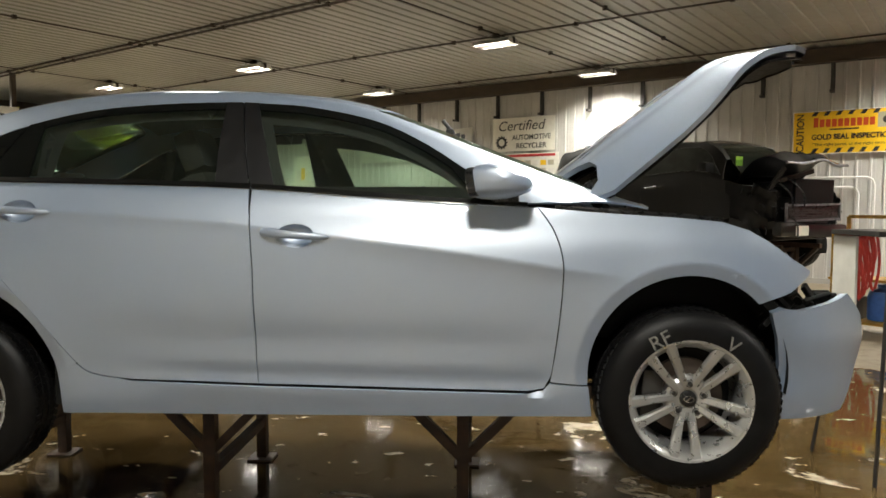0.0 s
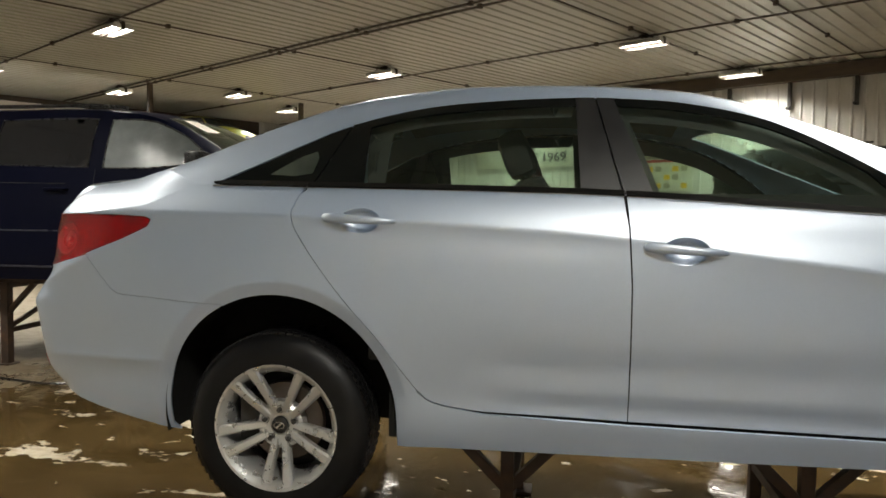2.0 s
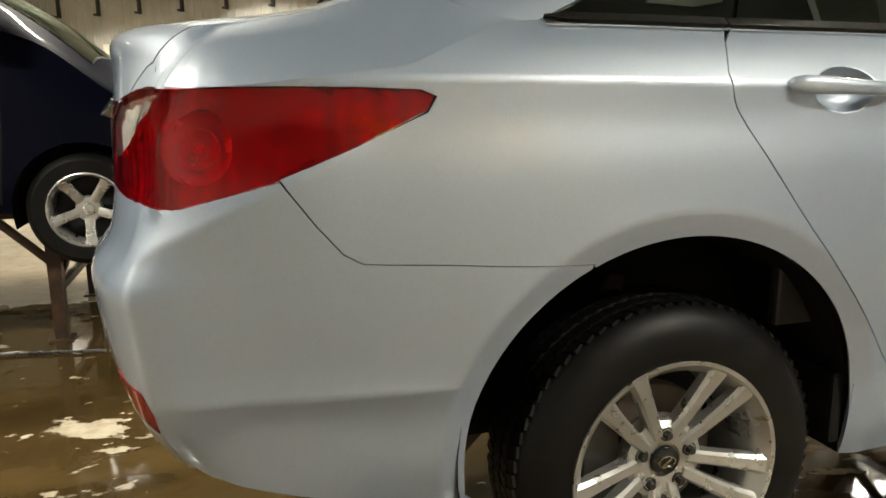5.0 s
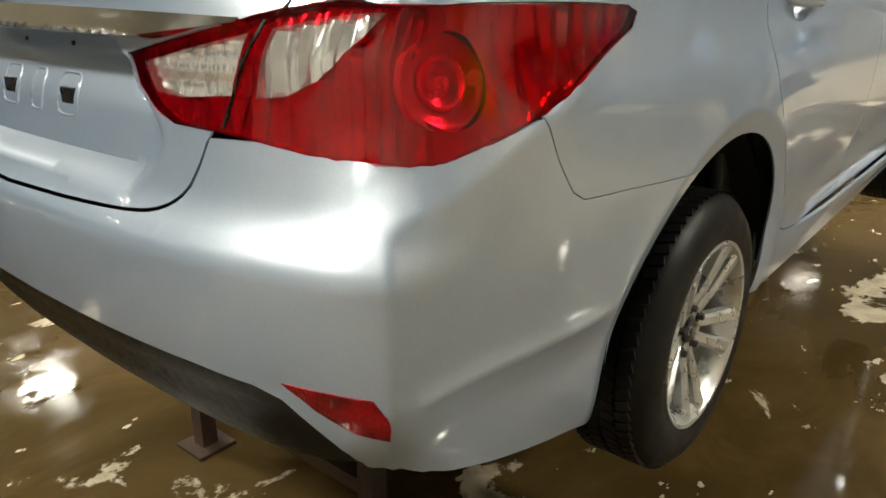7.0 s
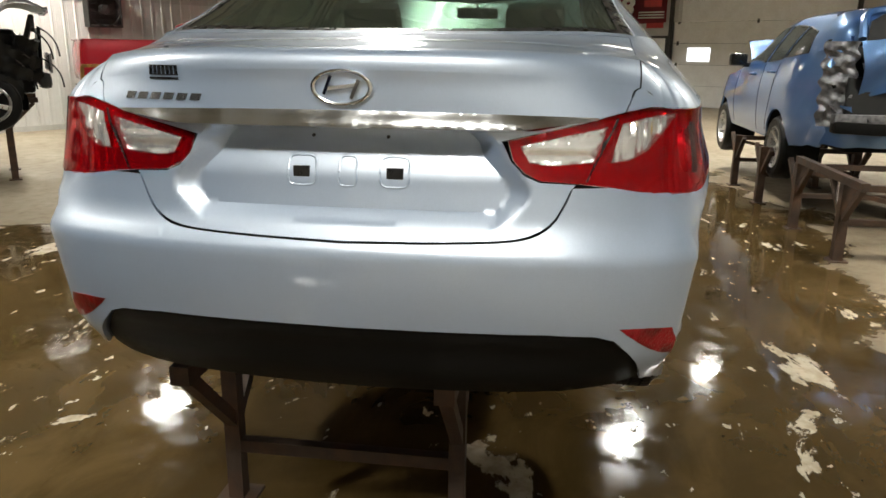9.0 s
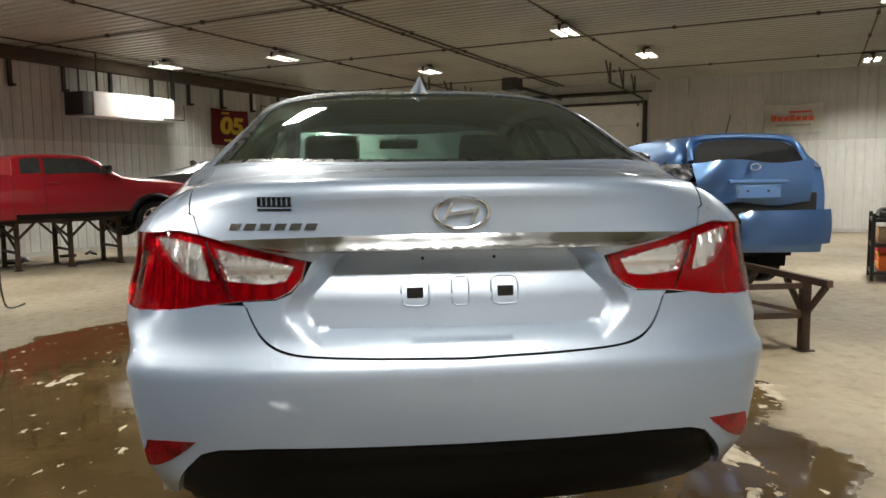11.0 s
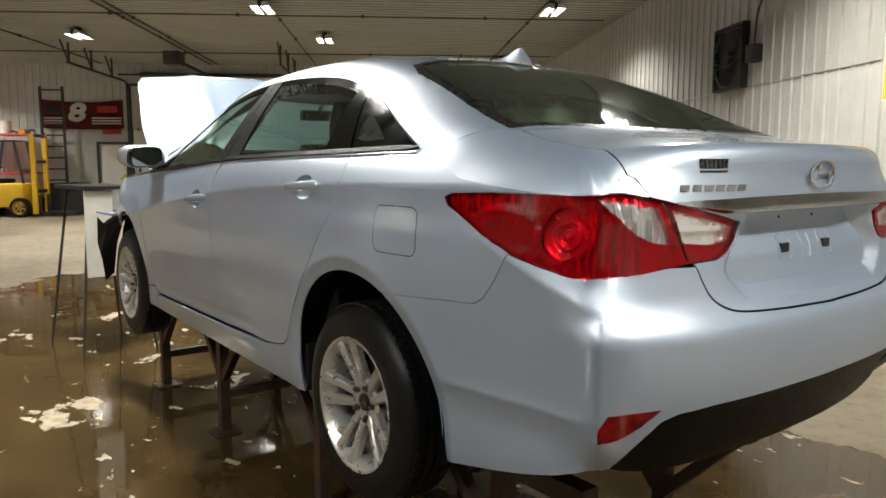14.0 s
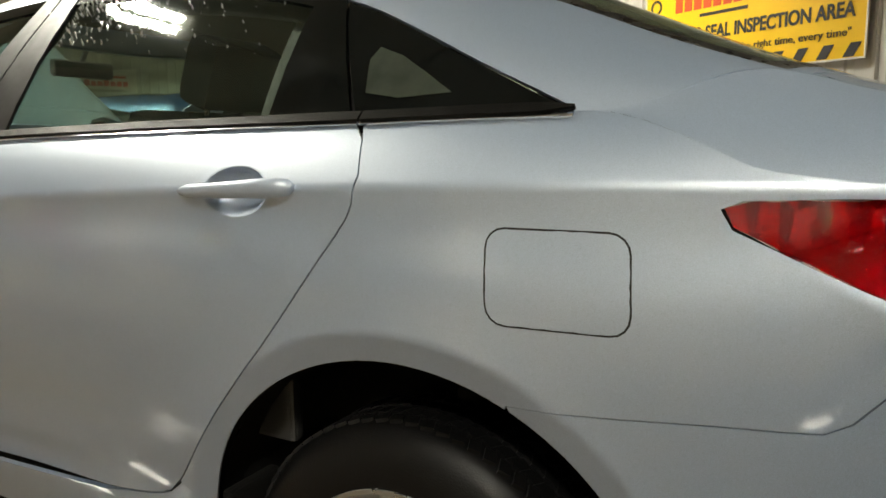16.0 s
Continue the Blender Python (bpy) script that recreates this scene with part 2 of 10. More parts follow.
def glass(name, tint, clear, film=0.03, film_base=(0.26, 0.34, 0.26), gloss=0.07):
    """A tinted pane: partly see-through, with a clean gloss on it."""
    ma = bpy.data.materials.new(name)
    ma.use_nodes = True
    nt = ma.node_tree
    nd, ln = nt.nodes, nt.links
    nd.remove(nd["Principled BSDF"])
    thru = nd.new("ShaderNodeBsdfTransparent")
    thru.inputs["Color"].default_value = (*[c * clear for c in tint], 1)
    gl = nd.new("ShaderNodeBsdfGlossy")
    gl.inputs["Roughness"].default_value = 0.03
    gl.inputs["Color"].default_value = (0.9, 0.95, 0.92, 1)
    lw = nd.new("ShaderNodeLayerWeight")
    lw.inputs["Blend"].default_value = 0.5
    pw = nd.new("ShaderNodeMath")
    pw.operation = "POWER"
    pw.inputs[1].default_value = 5.0
    ln.new(lw.outputs["Facing"], pw.inputs[0])
    fr = nd.new("ShaderNodeMapRange")
    fr.inputs["To Min"].default_value, fr.inputs["To Max"].default_value = gloss, 0.95
    ln.new(pw.outputs[0], fr.inputs["Value"])
    co = nd.new("ShaderNodeTexCoord")
    n = nd.new("ShaderNodeTexNoise")
    n.inputs["Scale"].default_value, n.inputs["Detail"].default_value = 6.0, 5
    ln.new(co.outputs["Object"], n.inputs["Vector"])
    r = nd.new("ShaderNodeMapRange")
    r.inputs["To Min"].default_value, r.inputs["To Max"].default_value = 0.01, 0.07
    ln.new(n.outputs["Fac"], r.inputs["Value"])
    ln.new(r.outputs[0], gl.inputs["Roughness"])
    mx = nd.new("ShaderNodeMixShader")
    ln.new(fr.outputs[0], mx.inputs[0])
    ln.new(thru.outputs[0], mx.inputs[1])
    ln.new(gl.outputs[0], mx.inputs[2])
    # thin diffuse film: painted haze for light in the panes, body colour in lenses
    df = nd.new("ShaderNodeBsdfDiffuse")
    df.inputs["Color"].default_value = (*film_base, 1)
    r3 = nd.new("ShaderNodeMapRange")
    r3.inputs["To Min"].default_value, r3.inputs["To Max"].default_value = film * 0.5, film * 1.5
    ln.new(n.outputs["Fac"], r3.inputs["Value"])
    my = nd.new("ShaderNodeMixShader")
    ln.new(r3.outputs[0], my.inputs[0])
    ln.new(mx.outputs[0], my.inputs[1])
    ln.new(df.outputs[0], my.inputs[2])
    ln.new(my.outputs[0], nd["Material Output"].inputs["Surface"])
    return ma


def glow(name, colour, strength):
    ma = bpy.data.materials.new(name)
    ma.use_nodes = True
    b = ma.node_tree.nodes["Principled BSDF"]
    b.inputs["Base Color"].default_value = (*colour, 1)
    b.inputs["Emission Color"].default_value = (*colour, 1)
    b.inputs["Emission Strength"].default_value = strength
    return ma


def wet_floor():
    """Concrete with brown standing water round the car and dry islands in it."""
    ma = bpy.data.materials.new("wet_concrete")
    ma.use_nodes = True
    nt = ma.node_tree
    nd, ln = nt.nodes, nt.links
    b = nd["Principled BSDF"]
    co = nd.new("ShaderNodeTexCoord")

    def noise_of(scale, detail, rough=0.6, warp=None, twist=0.0):
        n = nd.new("ShaderNodeTexNoise")
        n.inputs["Scale"].default_value, n.inputs["Detail"].default_value, n.inputs["Roughness"].default_value, n.inputs["Distortion"].default_value = scale, detail, rough, twist
        if warp:
            mp = nd.new("ShaderNodeMapping")
            mp.inputs["Scale"].default_value = warp[0]
            mp.inputs["Rotation"].default_value = (0, 0, warp[1])
            ln.new(co.outputs["Object"], mp.inputs["Vector"])
            ln.new(mp.outputs[0], n.inputs["Vector"])
        else:
            ln.new(co.outputs["Object"], n.inputs["Vector"])
        return n.outputs["Fac"]

    def ramp(src, a, c, lo=0.0, hi=1.0):
        r = nd.new("ShaderNodeMapRange")
        r.interpolation_type = "SMOOTHSTEP"
        r.inputs["From Min"].default_value, r.inputs["From Max"].default_value = a, c
        r.inputs["To Min"].default_value, r.inputs["To Max"].default_value = lo, hi
        ln.new(src, r.inputs["Value"])
        return r.outputs[0]

    def calc(op, p, q):
        n = nd.new("ShaderNodeMath")
        n.operation = op
        for i, one in enumerate((p, q)):
            if isinstance(one, (int, float)):
                n.inputs[i].default_value = one
            else:
                ln.new(one, n.inputs[i])
        return n.outputs[0]

    def mix(fac, p, q):
        m = nd.new("ShaderNodeMix")
        m.data_type = "RGBA"
        ln.new(fac, m.inputs["Factor"])
        for key, one in (("A", p), ("B", q)):
            if isinstance(one, tuple):
                m.inputs[key].default_value = (*one, 1)
            else:
                ln.new(one, m.inputs[key])
        return m.outputs["Result"]

    # an oval pool, lying along the drain, with a ragged rim
    mp = nd.new("ShaderNodeMapping")
    mp.vector_type = "TEXTURE"
    mp.inputs["Location"].default_value = (2.65, 0.70, 0)
    mp.inputs["Rotation"].default_value = (0, 0, radians(-15))
    mp.inputs["Scale"].default_value = (6.6, 3.3, 1)
    ln.new(co.outputs["Object"], mp.inputs["Vector"])
    ln2 = nd.new("ShaderNodeVectorMath")
    ln2.operation = "LENGTH"
    ln.new(mp.outputs[0], ln2.inputs[0])
    rim = calc("ADD", ln2.outputs["Value"], calc("MULTIPLY", calc("SUBTRACT", noise_of(0.8, 5), 0.5), 0.8))
    pool = ramp(rim, 1.06, 0.98)
    isle = ramp(noise_of(0.95, 7, 0.62, ((1, 1.9, 1), radians(25)), 0.4), 0.600, 0.622)
    bits = ramp(noise_of(4.5, 5, 0.6, ((1, 1.8, 1), radians(-20))), 0.645, 0.67)
    dry = calc("MAXIMUM", isle, bits)
    water = calc("MULTIPLY", pool, calc("SUBTRACT", 1.0, dry))
    damp = ramp(rim, 1.5, 1.0)
    # concrete
    big, fine, grit = noise_of(0.55, 6), noise_of(7.0, 8, 0.7), noise_of(70.0, 3)
    conc = mix(ramp(big, 0.35, 0.68), (0.25, 0.208, 0.148), (0.175, 0.138, 0.093))
    conc = mix(ramp(fine, 0.5, 0.72, 0, 0.7), conc, (0.13, 0.098, 0.060))
    conc = mix(ramp(grit, 0.6, 0.75, 0, 0.35), conc, (0.14, 0.10, 0.06))
    tyre = ramp(noise_of(0.9, 4, 0.6, ((0.35, 3.2, 1), radians(33))), 0.56, 0.70, 0, 0.55)
    conc = mix(tyre, conc, (0.17, 0.13, 0.085))
    conc = mix(ramp(damp, 0.0, 1.0, 0, 0.30), conc, (0.13, 0.092, 0.052))
    chalk = mix(ramp(noise_of(11, 6), 0.4, 0.65), (0.44, 0.38, 0.29), (0.30, 0.245, 0.165))
    ground = mix(calc("MULTIPLY", pool, dry), conc, chalk)
    silt = mix(ramp(noise_of(1.6, 6, 0.6, ((1, 1.5, 1), 0.3), 0.6), 0.38, 0.66), (0.048, 0.030, 0.0105), (0.082, 0.052, 0.020))
    colour = mix(water, ground, silt)
    ln.new(colour, b.inputs["Base Color"])
    ln.new(calc("ADD", calc("MULTIPLY", water, -0.50), ramp(fine, 0.3, 0.7, 0.50, 0.66)), b.inputs["Roughness"])
    b.inputs["Specular IOR Level"].default_value = 0.36
    ln.new(calc("MULTIPLY", water, 0.0), b.inputs["Coat Weight"])
    b.inputs["Coat Roughness"].default_value = 0.03
    b.inputs["Coat IOR"].default_value = 1.33
    ripple = noise_of(5.5, 2, 0.5)
    high = calc("ADD", calc("MULTIPLY", calc("SUBTRACT", 1.0, water), calc("ADD", calc("MULTIPLY", grit, 0.16), calc("MULTIPLY", fine, 0.5))), calc("MULTIPLY", ripple, 0.15))
    high = calc("ADD", high, calc("MULTIPLY", water, -0.5))
    bp = nd.new("ShaderNodeBump")
    bp.inputs["Strength"].default_value, bp.inputs["Distance"].default_value = 0.35, 0.012
    ln.new(high, bp.inputs["Height"])
    ln.new(bp.outputs[0], b.inputs["Normal"])
    ln.new(bp.outputs[0], b.inputs["Coat Normal"])
    return ma


def car_paint(name, base, metal=0.6, rough=0.36, flake=0.12, coat=0.8, gloss=0.03, spec=0.5):
    ma = bpy.data.materials.new(name)
    ma.use_nodes = True
    nt = ma.node_tree
    nd, ln = nt.nodes, nt.links
    b = nd["Principled BSDF"]
    b.inputs["Metallic"].default_value, b.inputs["Roughness"].default_value = metal, rough
    b.inputs["Coat Weight"].default_value, b.inputs["Coat Roughness"].default_value = coat, gloss
    b.inputs["Specular IOR Level"].default_value = spec
    co = nd.new("ShaderNodeTexCoord")
    n = nd.new("ShaderNodeTexNoise")
    n.inputs["Scale"].default_value, n.inputs["Detail"].default_value = 900, 2
    ln.new(co.outputs["Object"], n.inputs["Vector"])
    r = nd.new("ShaderNodeMapRange")
    r.inputs["From Min"].default_value, r.inputs["From Max"].default_value = 0.3, 0.7
    r.inputs["To Min"].default_value, r.inputs["To Max"].default_value = 1 - flake, 1 + flake
    ln.new(n.outputs["Fac"], r.inputs["Value"])
    d = nd.new("ShaderNodeTexNoise")
    d.inputs["Scale"].default_value, d.inputs["Detail"].default_value = 3.0, 6
    ln.new(co.outputs["Object"], d.inputs["Vector"])
    r2 = nd.new("ShaderNodeMapRange")
    r2.inputs["From Min"].default_value, r2.inputs["From Max"].default_value = 0.35, 0.7
    r2.inputs["To Min"].default_value, r2.inputs["To Max"].default_value = rough - 0.03, rough + 0.05
    ln.new(d.outputs["Fac"], r2.inputs["Value"])
    ln.new(r2.outputs[0], b.inputs["Roughness"])
    sc = nd.new("ShaderNodeVectorMath")
    sc.operation = "SCALE"
    sc.inputs[0].default_value = base
    ln.new(r.outputs[0], sc.inputs["Scale"])
    ln.new(sc.outputs[0], b.inputs["Base Color"])
    return ma


def flake_paint(name, flakes, ground, share=0.5, rough=0.34, gloss=0.015):
    """Metallic paint: bright flakes over a coloured ground coat, under one clear lacquer."""
    ma = bpy.data.materials.new(name)
    ma.use_nodes = True
    nt = ma.node_tree
    nd, ln = nt.nodes, nt.links
    co = nd.new("ShaderNodeTexCoord")
    n = nd.new("ShaderNodeTexNoise")
    n.inputs["Scale"].default_value, n.inputs["Detail"].default_value = 900, 2
    ln.new(co.outputs["Object"], n.inputs["Vector"])
    r = nd.new("ShaderNodeMapRange")
    r.inputs["From Min"].default_value, r.inputs["From Max"].default_value = 0.3, 0.7
    r.inputs["To Min"].default_value, r.inputs["To Max"].default_value = 0.88, 1.12
    ln.new(n.outputs["Fac"], r.inputs["Value"])
    # road dust and dried water marks dull the lacquer unevenly
    d = nd.new("ShaderNodeTexNoise")
    d.inputs["Scale"].default_value, d.inputs["Detail"].default_value, d.inputs["Roughness"].default_value = 2.2, 8, 0.65
    ln.new(co.outputs["Object"], d.inputs["Vector"])
    r2 = nd.new("ShaderNodeMapRange")
    r2.inputs["From Min"].default_value, r2.inputs["From Max"].default_value = 0.40, 0.72
    r2.inputs["To Min"].default_value, r2.inputs["To Max"].default_value = gloss, gloss + 0.03
    ln.new(d.outputs["Fac"], r2.inputs["Value"])
    pair = []
    for colour, metal, rg in ((ground, 0.0, 0.55), (flakes, 1.0, rough)):
        b = nd["Principled BSDF"] if not pair else nd.new("ShaderNodeBsdfPrincipled")
        b.inputs["Metallic"].default_value, b.inputs["Roughness"].default_value = metal, rg
        b.inputs["Specular IOR Level"].default_value = 0.2
        b.inputs["Coat Weight"].default_value, b.inputs["Coat IOR"].default_value = 1.0, 1.5
        ln.new(r2.outputs[0], b.inputs["Coat Roughness"])
        sc = nd.new("ShaderNodeVectorMath")
        sc.operation = "SCALE"
        sc.inputs[0].default_value = colour
        ln.new(r.outputs[0], sc.inputs["Scale"])
        ln.new(sc.outputs[0], b.inputs["Base Color"])
        pair.append(b)
    mx = nd.new("ShaderNodeMixShader")
    mx.inputs[0].default_value = share
    ln.new(pair[0].outputs[0], mx.inputs[1])
    ln.new(pair[1].outputs[0], mx.inputs[2])
    ln.new(mx.outputs[0], nd["Material Output"].inputs["Surface"])
    return ma


def lens_mat(name, base, rough=0.18, cells=90.0, strength=0.35, low=0.45, high=1.35):
    """A moulded lamp lens with small facets behind a smooth face."""
    ma = bpy.data.materials.new(name)
    ma.use_nodes = True
    nt = ma.node_tree
    nd, ln = nt.nodes, nt.links
    b = nd["Principled BSDF"]
    b.inputs["Roughness"].default_value = rough
    b.inputs["Coat Weight"].default_value, b.inputs["Coat Roughness"].default_value = 1.0, 0.015
    b.inputs["Metallic"].default_value = 0.75
    b.inputs["Specular Tint"].default_value = (*[min(1.0, c * 2.2) for c in base], 1)
    co = nd.new("ShaderNodeTexCoord")
    mp = nd.new("ShaderNodeMapping")
    mp.inputs["Scale"].default_value = (1, 1.0, 0.35)
    ln.new(co.outputs["Object"], mp.inputs["Vector"])
    v = nd.new("ShaderNodeTexVoronoi")
    v.inputs["Scale"].default_value = cells
    ln.new(mp.outputs[0], v.inputs["Vector"])
    n = nd.new("ShaderNodeTexNoise")
    n.inputs["Scale"].default_value, n.inputs["Detail"].default_value = 24.0, 3
    ln.new(co.outputs["Object"], n.inputs["Vector"])
    r = nd.new("ShaderNodeMapRange")
    r.inputs["From Min"].default_value, r.inputs["From Max"].default_value = 0.35, 0.65
    r.inputs["To Min"].default_value, r.inputs["To Max"].default_value = low, high
    ln.new(n.outputs["Fac"], r.inputs["Value"])
    sc = nd.new("ShaderNodeVectorMath")
    sc.operation = "SCALE"
    sc.inputs[0].default_value = base
    ln.new(r.outputs[0], sc.inputs["Scale"])
    ln.new(sc.outputs[0], b.inputs["Base Color"])
    bp = nd.new("ShaderNodeBump")
    bp.inputs["Strength"].default_value, bp.inputs["Distance"].default_value = strength, 0.004
    ln.new(v.outputs["Distance"], bp.inputs["Height"])
    ln.new(bp.outputs[0], b.inputs["Normal"])
    return ma


FLOOR = wet_floor()
SILVER = flake_paint("silver_blue_paint", (0.735, 0.785, 0.86), (0.200, 0.288, 0.435), 0.49, 0.47)
NAVY = car_paint("navy_paint", (0.0015, 0.002, 0.008), 0.0, 0.5, 0.12, 0.12, 0.03, 0.03)
BLACKP = car_paint("black_paint", (0.007, 0.007, 0.007), 0.0, 0.4, 0.12, 0.8, 0.03, 0.25)
BLUEP = flake_paint("sky_blue_paint", (0.24, 0.40, 0.66), (0.03, 0.11, 0.34), 0.5, 0.34)
REDP = car_paint("red_paint", (0.22, 0.004, 0.010), 0.0, 0.4, 0.12, 0.7, 0.03, 0.2)
GREYP = car_paint("dark_grey_paint", (0.055, 0.058, 0.062), 0.5, 0.32)
TRIM = material("black_trim", (0.009, 0.009, 0.0095), 0.28, grain=0.1, scale=40)
PILLAR = material("pillar_film", (0.006, 0.006, 0.007), 0.40, spec=0.45, grain=0.1, scale=30)
PLASTIC = material("textured_plastic", (0.006, 0.0058, 0.0055), 0.38, spec=0.10, grain=0.2, scale=60, bump=0.15, fine=400)
RUBBER = material("tyre_rubber", (0.0045, 0.0045, 0.005), 0.42, spec=0.22, grain=0.25, scale=25, bump=0.12, fine=300, stain=0.10, stain_scale=5, stain_base=(0.03, 0.027, 0.023))
ALLOY = material("cast_alloy", (0.56, 0.56, 0.55), 0.30, metal=0.75, grain=0.05, scale=30, stain=0.02, stain_scale=7, stain_base=(0.34, 0.31, 0.26))
DARKMET = material("dark_steel", (0.05, 0.047, 0.043), 0.5, metal=0.5, grain=0.3, scale=15, bump=0.1)
DISC = material("brake_iron", (0.16, 0.13, 0.11), 0.45, metal=0.7, grain=0.2, scale=20)
MIRROR = material("mirror_silver", (0.42, 0.43, 0.44), 0.03, metal=1.0, grain=0.02, scale=12)
CHROME = material("chrome", (0.80, 0.81, 0.83), 0.14, metal=1.0, grain=0.04, scale=12)
BADGE = material("badge_metal", (0.30, 0.30, 0.31), 0.22, metal=0.9, grain=0.1, scale=40)
VOID = material("inner_black", (0.008, 0.008, 0.008), 0.8, grain=0.3, scale=10)
LINER = material("arch_liner", (0.007, 0.007, 0.0065), 0.85, grain=0.3, scale=18, bump=0.2, spec=0.2)
GLASS = glass("side_glass", (0.62, 0.75, 0.64), 0.84, 0.015)
REARGLASS = glass("rear_glass", (0.46, 0.62, 0.48), 0.42, 0.06)
QUARTER = material("quarter_clear", (0.045, 0.055, 0.045), 0.08, grain=0.3, scale=12)
DARKGLASS = material("privacy_glass", (0.004, 0.005, 0.005), 0.10, spec=0.3, grain=0.1, scale=8)
REDLENS = lens_mat("red_lens", (0.58, 0.005, 0.016), 0.12, 62, 0.5, 0.75, 1.15)
CLEARLENS = lens_mat("clear_lens", (0.88, 0.88, 0.87), 0.16, 130, 0.3, 0.85, 1.1)
SMOKELENS = lens_mat("smoke_lens", (0.60, 0.57, 0.53), 0.12, 70, 0.9, 0.55, 1.25)
REDCOVER = glass("red_cover", (0.70, 0.004, 0.014), 1.0, 0.05, (0.34, 0.003, 0.008), 0.035)
CLEARCOVER = glass("clear_cover", (0.97, 0.96, 0.95), 1.0, 0.04, (0.7, 0.7, 0.7))
FACETS = lens_mat("faceted_reflector", (0.80, 0.80, 0.80), 0.14, 55, 0.6, 0.85, 1.05)
FLUTES = lens_mat("fluted_reflector", (0.88, 0.88, 0.88), 0.22, 150, 0.25, 0.92, 1.05)
BOWL = material("lamp_bowl_silver", (0.86, 0.85, 0.84), 0.22, metal=0.55, grain=0.03, scale=30)
REFLEX = lens_mat("reflex_red", (0.33, 0.006, 0.014), 0.3, 260, 0.4)
CLOTH = material("grey_cloth", (0.030, 0.029, 0.027), 0.9, grain=0.15, scale=90, bump=0.2, fine=500)
BEIGE = material("beige_cloth", (0.22, 0.20, 0.17), 0.9, grain=0.1, scale=80, bump=0.2, fine=400)
CABIN = material("dash_plastic", (0.03, 0.03, 0.03), 0.6, grain=0.15, scale=40, bump=0.1, fine=300)
STEEL = material("rack_steel", (0.045, 0.030, 0.022), 0.55, metal=0.3, grain=0.3, scale=14, bump=0.15, fine=60, stain=0.7, stain_scale=6, stain_base=(0.10, 0.045, 0.02))
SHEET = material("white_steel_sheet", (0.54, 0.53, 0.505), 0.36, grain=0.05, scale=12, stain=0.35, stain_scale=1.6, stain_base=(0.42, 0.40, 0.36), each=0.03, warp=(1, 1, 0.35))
# a little darker than the lower sheets, with stronger stains
SHEETUP = material("greyer_steel_sheet", (0.45, 0.44, 0.41), 0.42, grain=0.06, scale=10, stain=0.55, stain_scale=1.1, stain_base=(0.34, 0.32, 0.28), each=0.04, warp=(1, 1, 0.3))
ROOFSHEET = material("ceiling_sheet", (0.305, 0.295, 0.25), 0.36, metal=0.0, grain=0.06, scale=6, stain=0.4, stain_scale=0.6, stain_base=(0.17, 0.153, 0.125))
PIPE = material("dark_conduit", (0.050, 0.036, 0.024), 0.5, metal=0.3, grain=0.2, scale=10)
TUBES = glow("lit_tubes", (1.0, 0.965, 0.90), 26.0)
HOOD = material("lamp_hood", (0.62, 0.60, 0.56), 0.4, grain=0.1, scale=14, stain=0.4, stain_scale=5)
WHITE = material("white_enamel", (0.74, 0.73, 0.70), 0.4, grain=0.05, scale=20, stain=0.35, stain_scale=3, stain_base=(0.5, 0.46, 0.4))
YELLOW = material("yellow_enamel", (0.72, 0.44, 0.02), 0.45, grain=0.1, scale=12, stain=0.3, stain_scale=3, stain_base=(0.34, 0.21, 0.04))
RUSTYEL = material("worn_yellow_enamel", (0.42, 0.24, 0.03), 0.5, grain=0.25, scale=14, stain=0.7, stain_scale=5, stain_base=(0.10, 0.055, 0.02))
BLACK = material("black_print", (0.02, 0.02, 0.02), 0.55, grain=0.1, scale=30)
SIGNYEL = material("sign_yellow", (0.82, 0.50, 0.015), 0.4, grain=0.05, scale=8, stain=0.15, stain_scale=2)
SIGNWHITE = material("sign_white", (0.70, 0.68, 0.60), 0.5, grain=0.05, scale=9, stain=0.25, stain_scale=2)
SIGNRED = material("sign_red", (0.42, 0.03, 0.03), 0.6, grain=0.1, scale=9, stain=0.3, stain_scale=2)
REDHOSE = material("red_hose", (0.42, 0.03, 0.02), 0.45, grain=0.15, scale=30)
BLUEPL = material("blue_plastic", (0.03, 0.10, 0.32), 0.4, grain=0.15, scale=20)
GREENPL = material("green_plastic", (0.02, 0.16, 0.09), 0.45, grain=0.15, scale=20)
ORANGE = material("orange_plastic", (0.75, 0.14, 0.02), 0.5, grain=0.1, scale=20)
CARD = material("cardboard", (0.42, 0.29, 0.17), 0.85, grain=0.15, scale=30)
SCRAP = material("torn_metal", (0.16, 0.16, 0.17), 0.4, metal=0.6, grain=0.5, scale=18, bump=0.4, fine=40)
CHALK = material("chalk", (0.19, 0.185, 0.17), 0.9, grain=0.5, scale=120)
DROPS = material("water_bead", (0.36, 0.39, 0.38), 0.08, spec=0.9, metal=0.3, grain=0.2, scale=60)

# ---- the hall ----
U0, U1, V0, V1, TOP = -19.0, 20.3, -4.0, 13.65, 4.42
DOOR_V0, DOOR_V1, DOOR_Z = 3.35, 8.45, 3.75


def flat(name, mat, pts, label=""):
    bm = bmesh.new()
    bm.faces.new([bm.verts.new(p) for p in pts])
    return part(name, bm, mat, smooth=False, m=BUILD.copy())


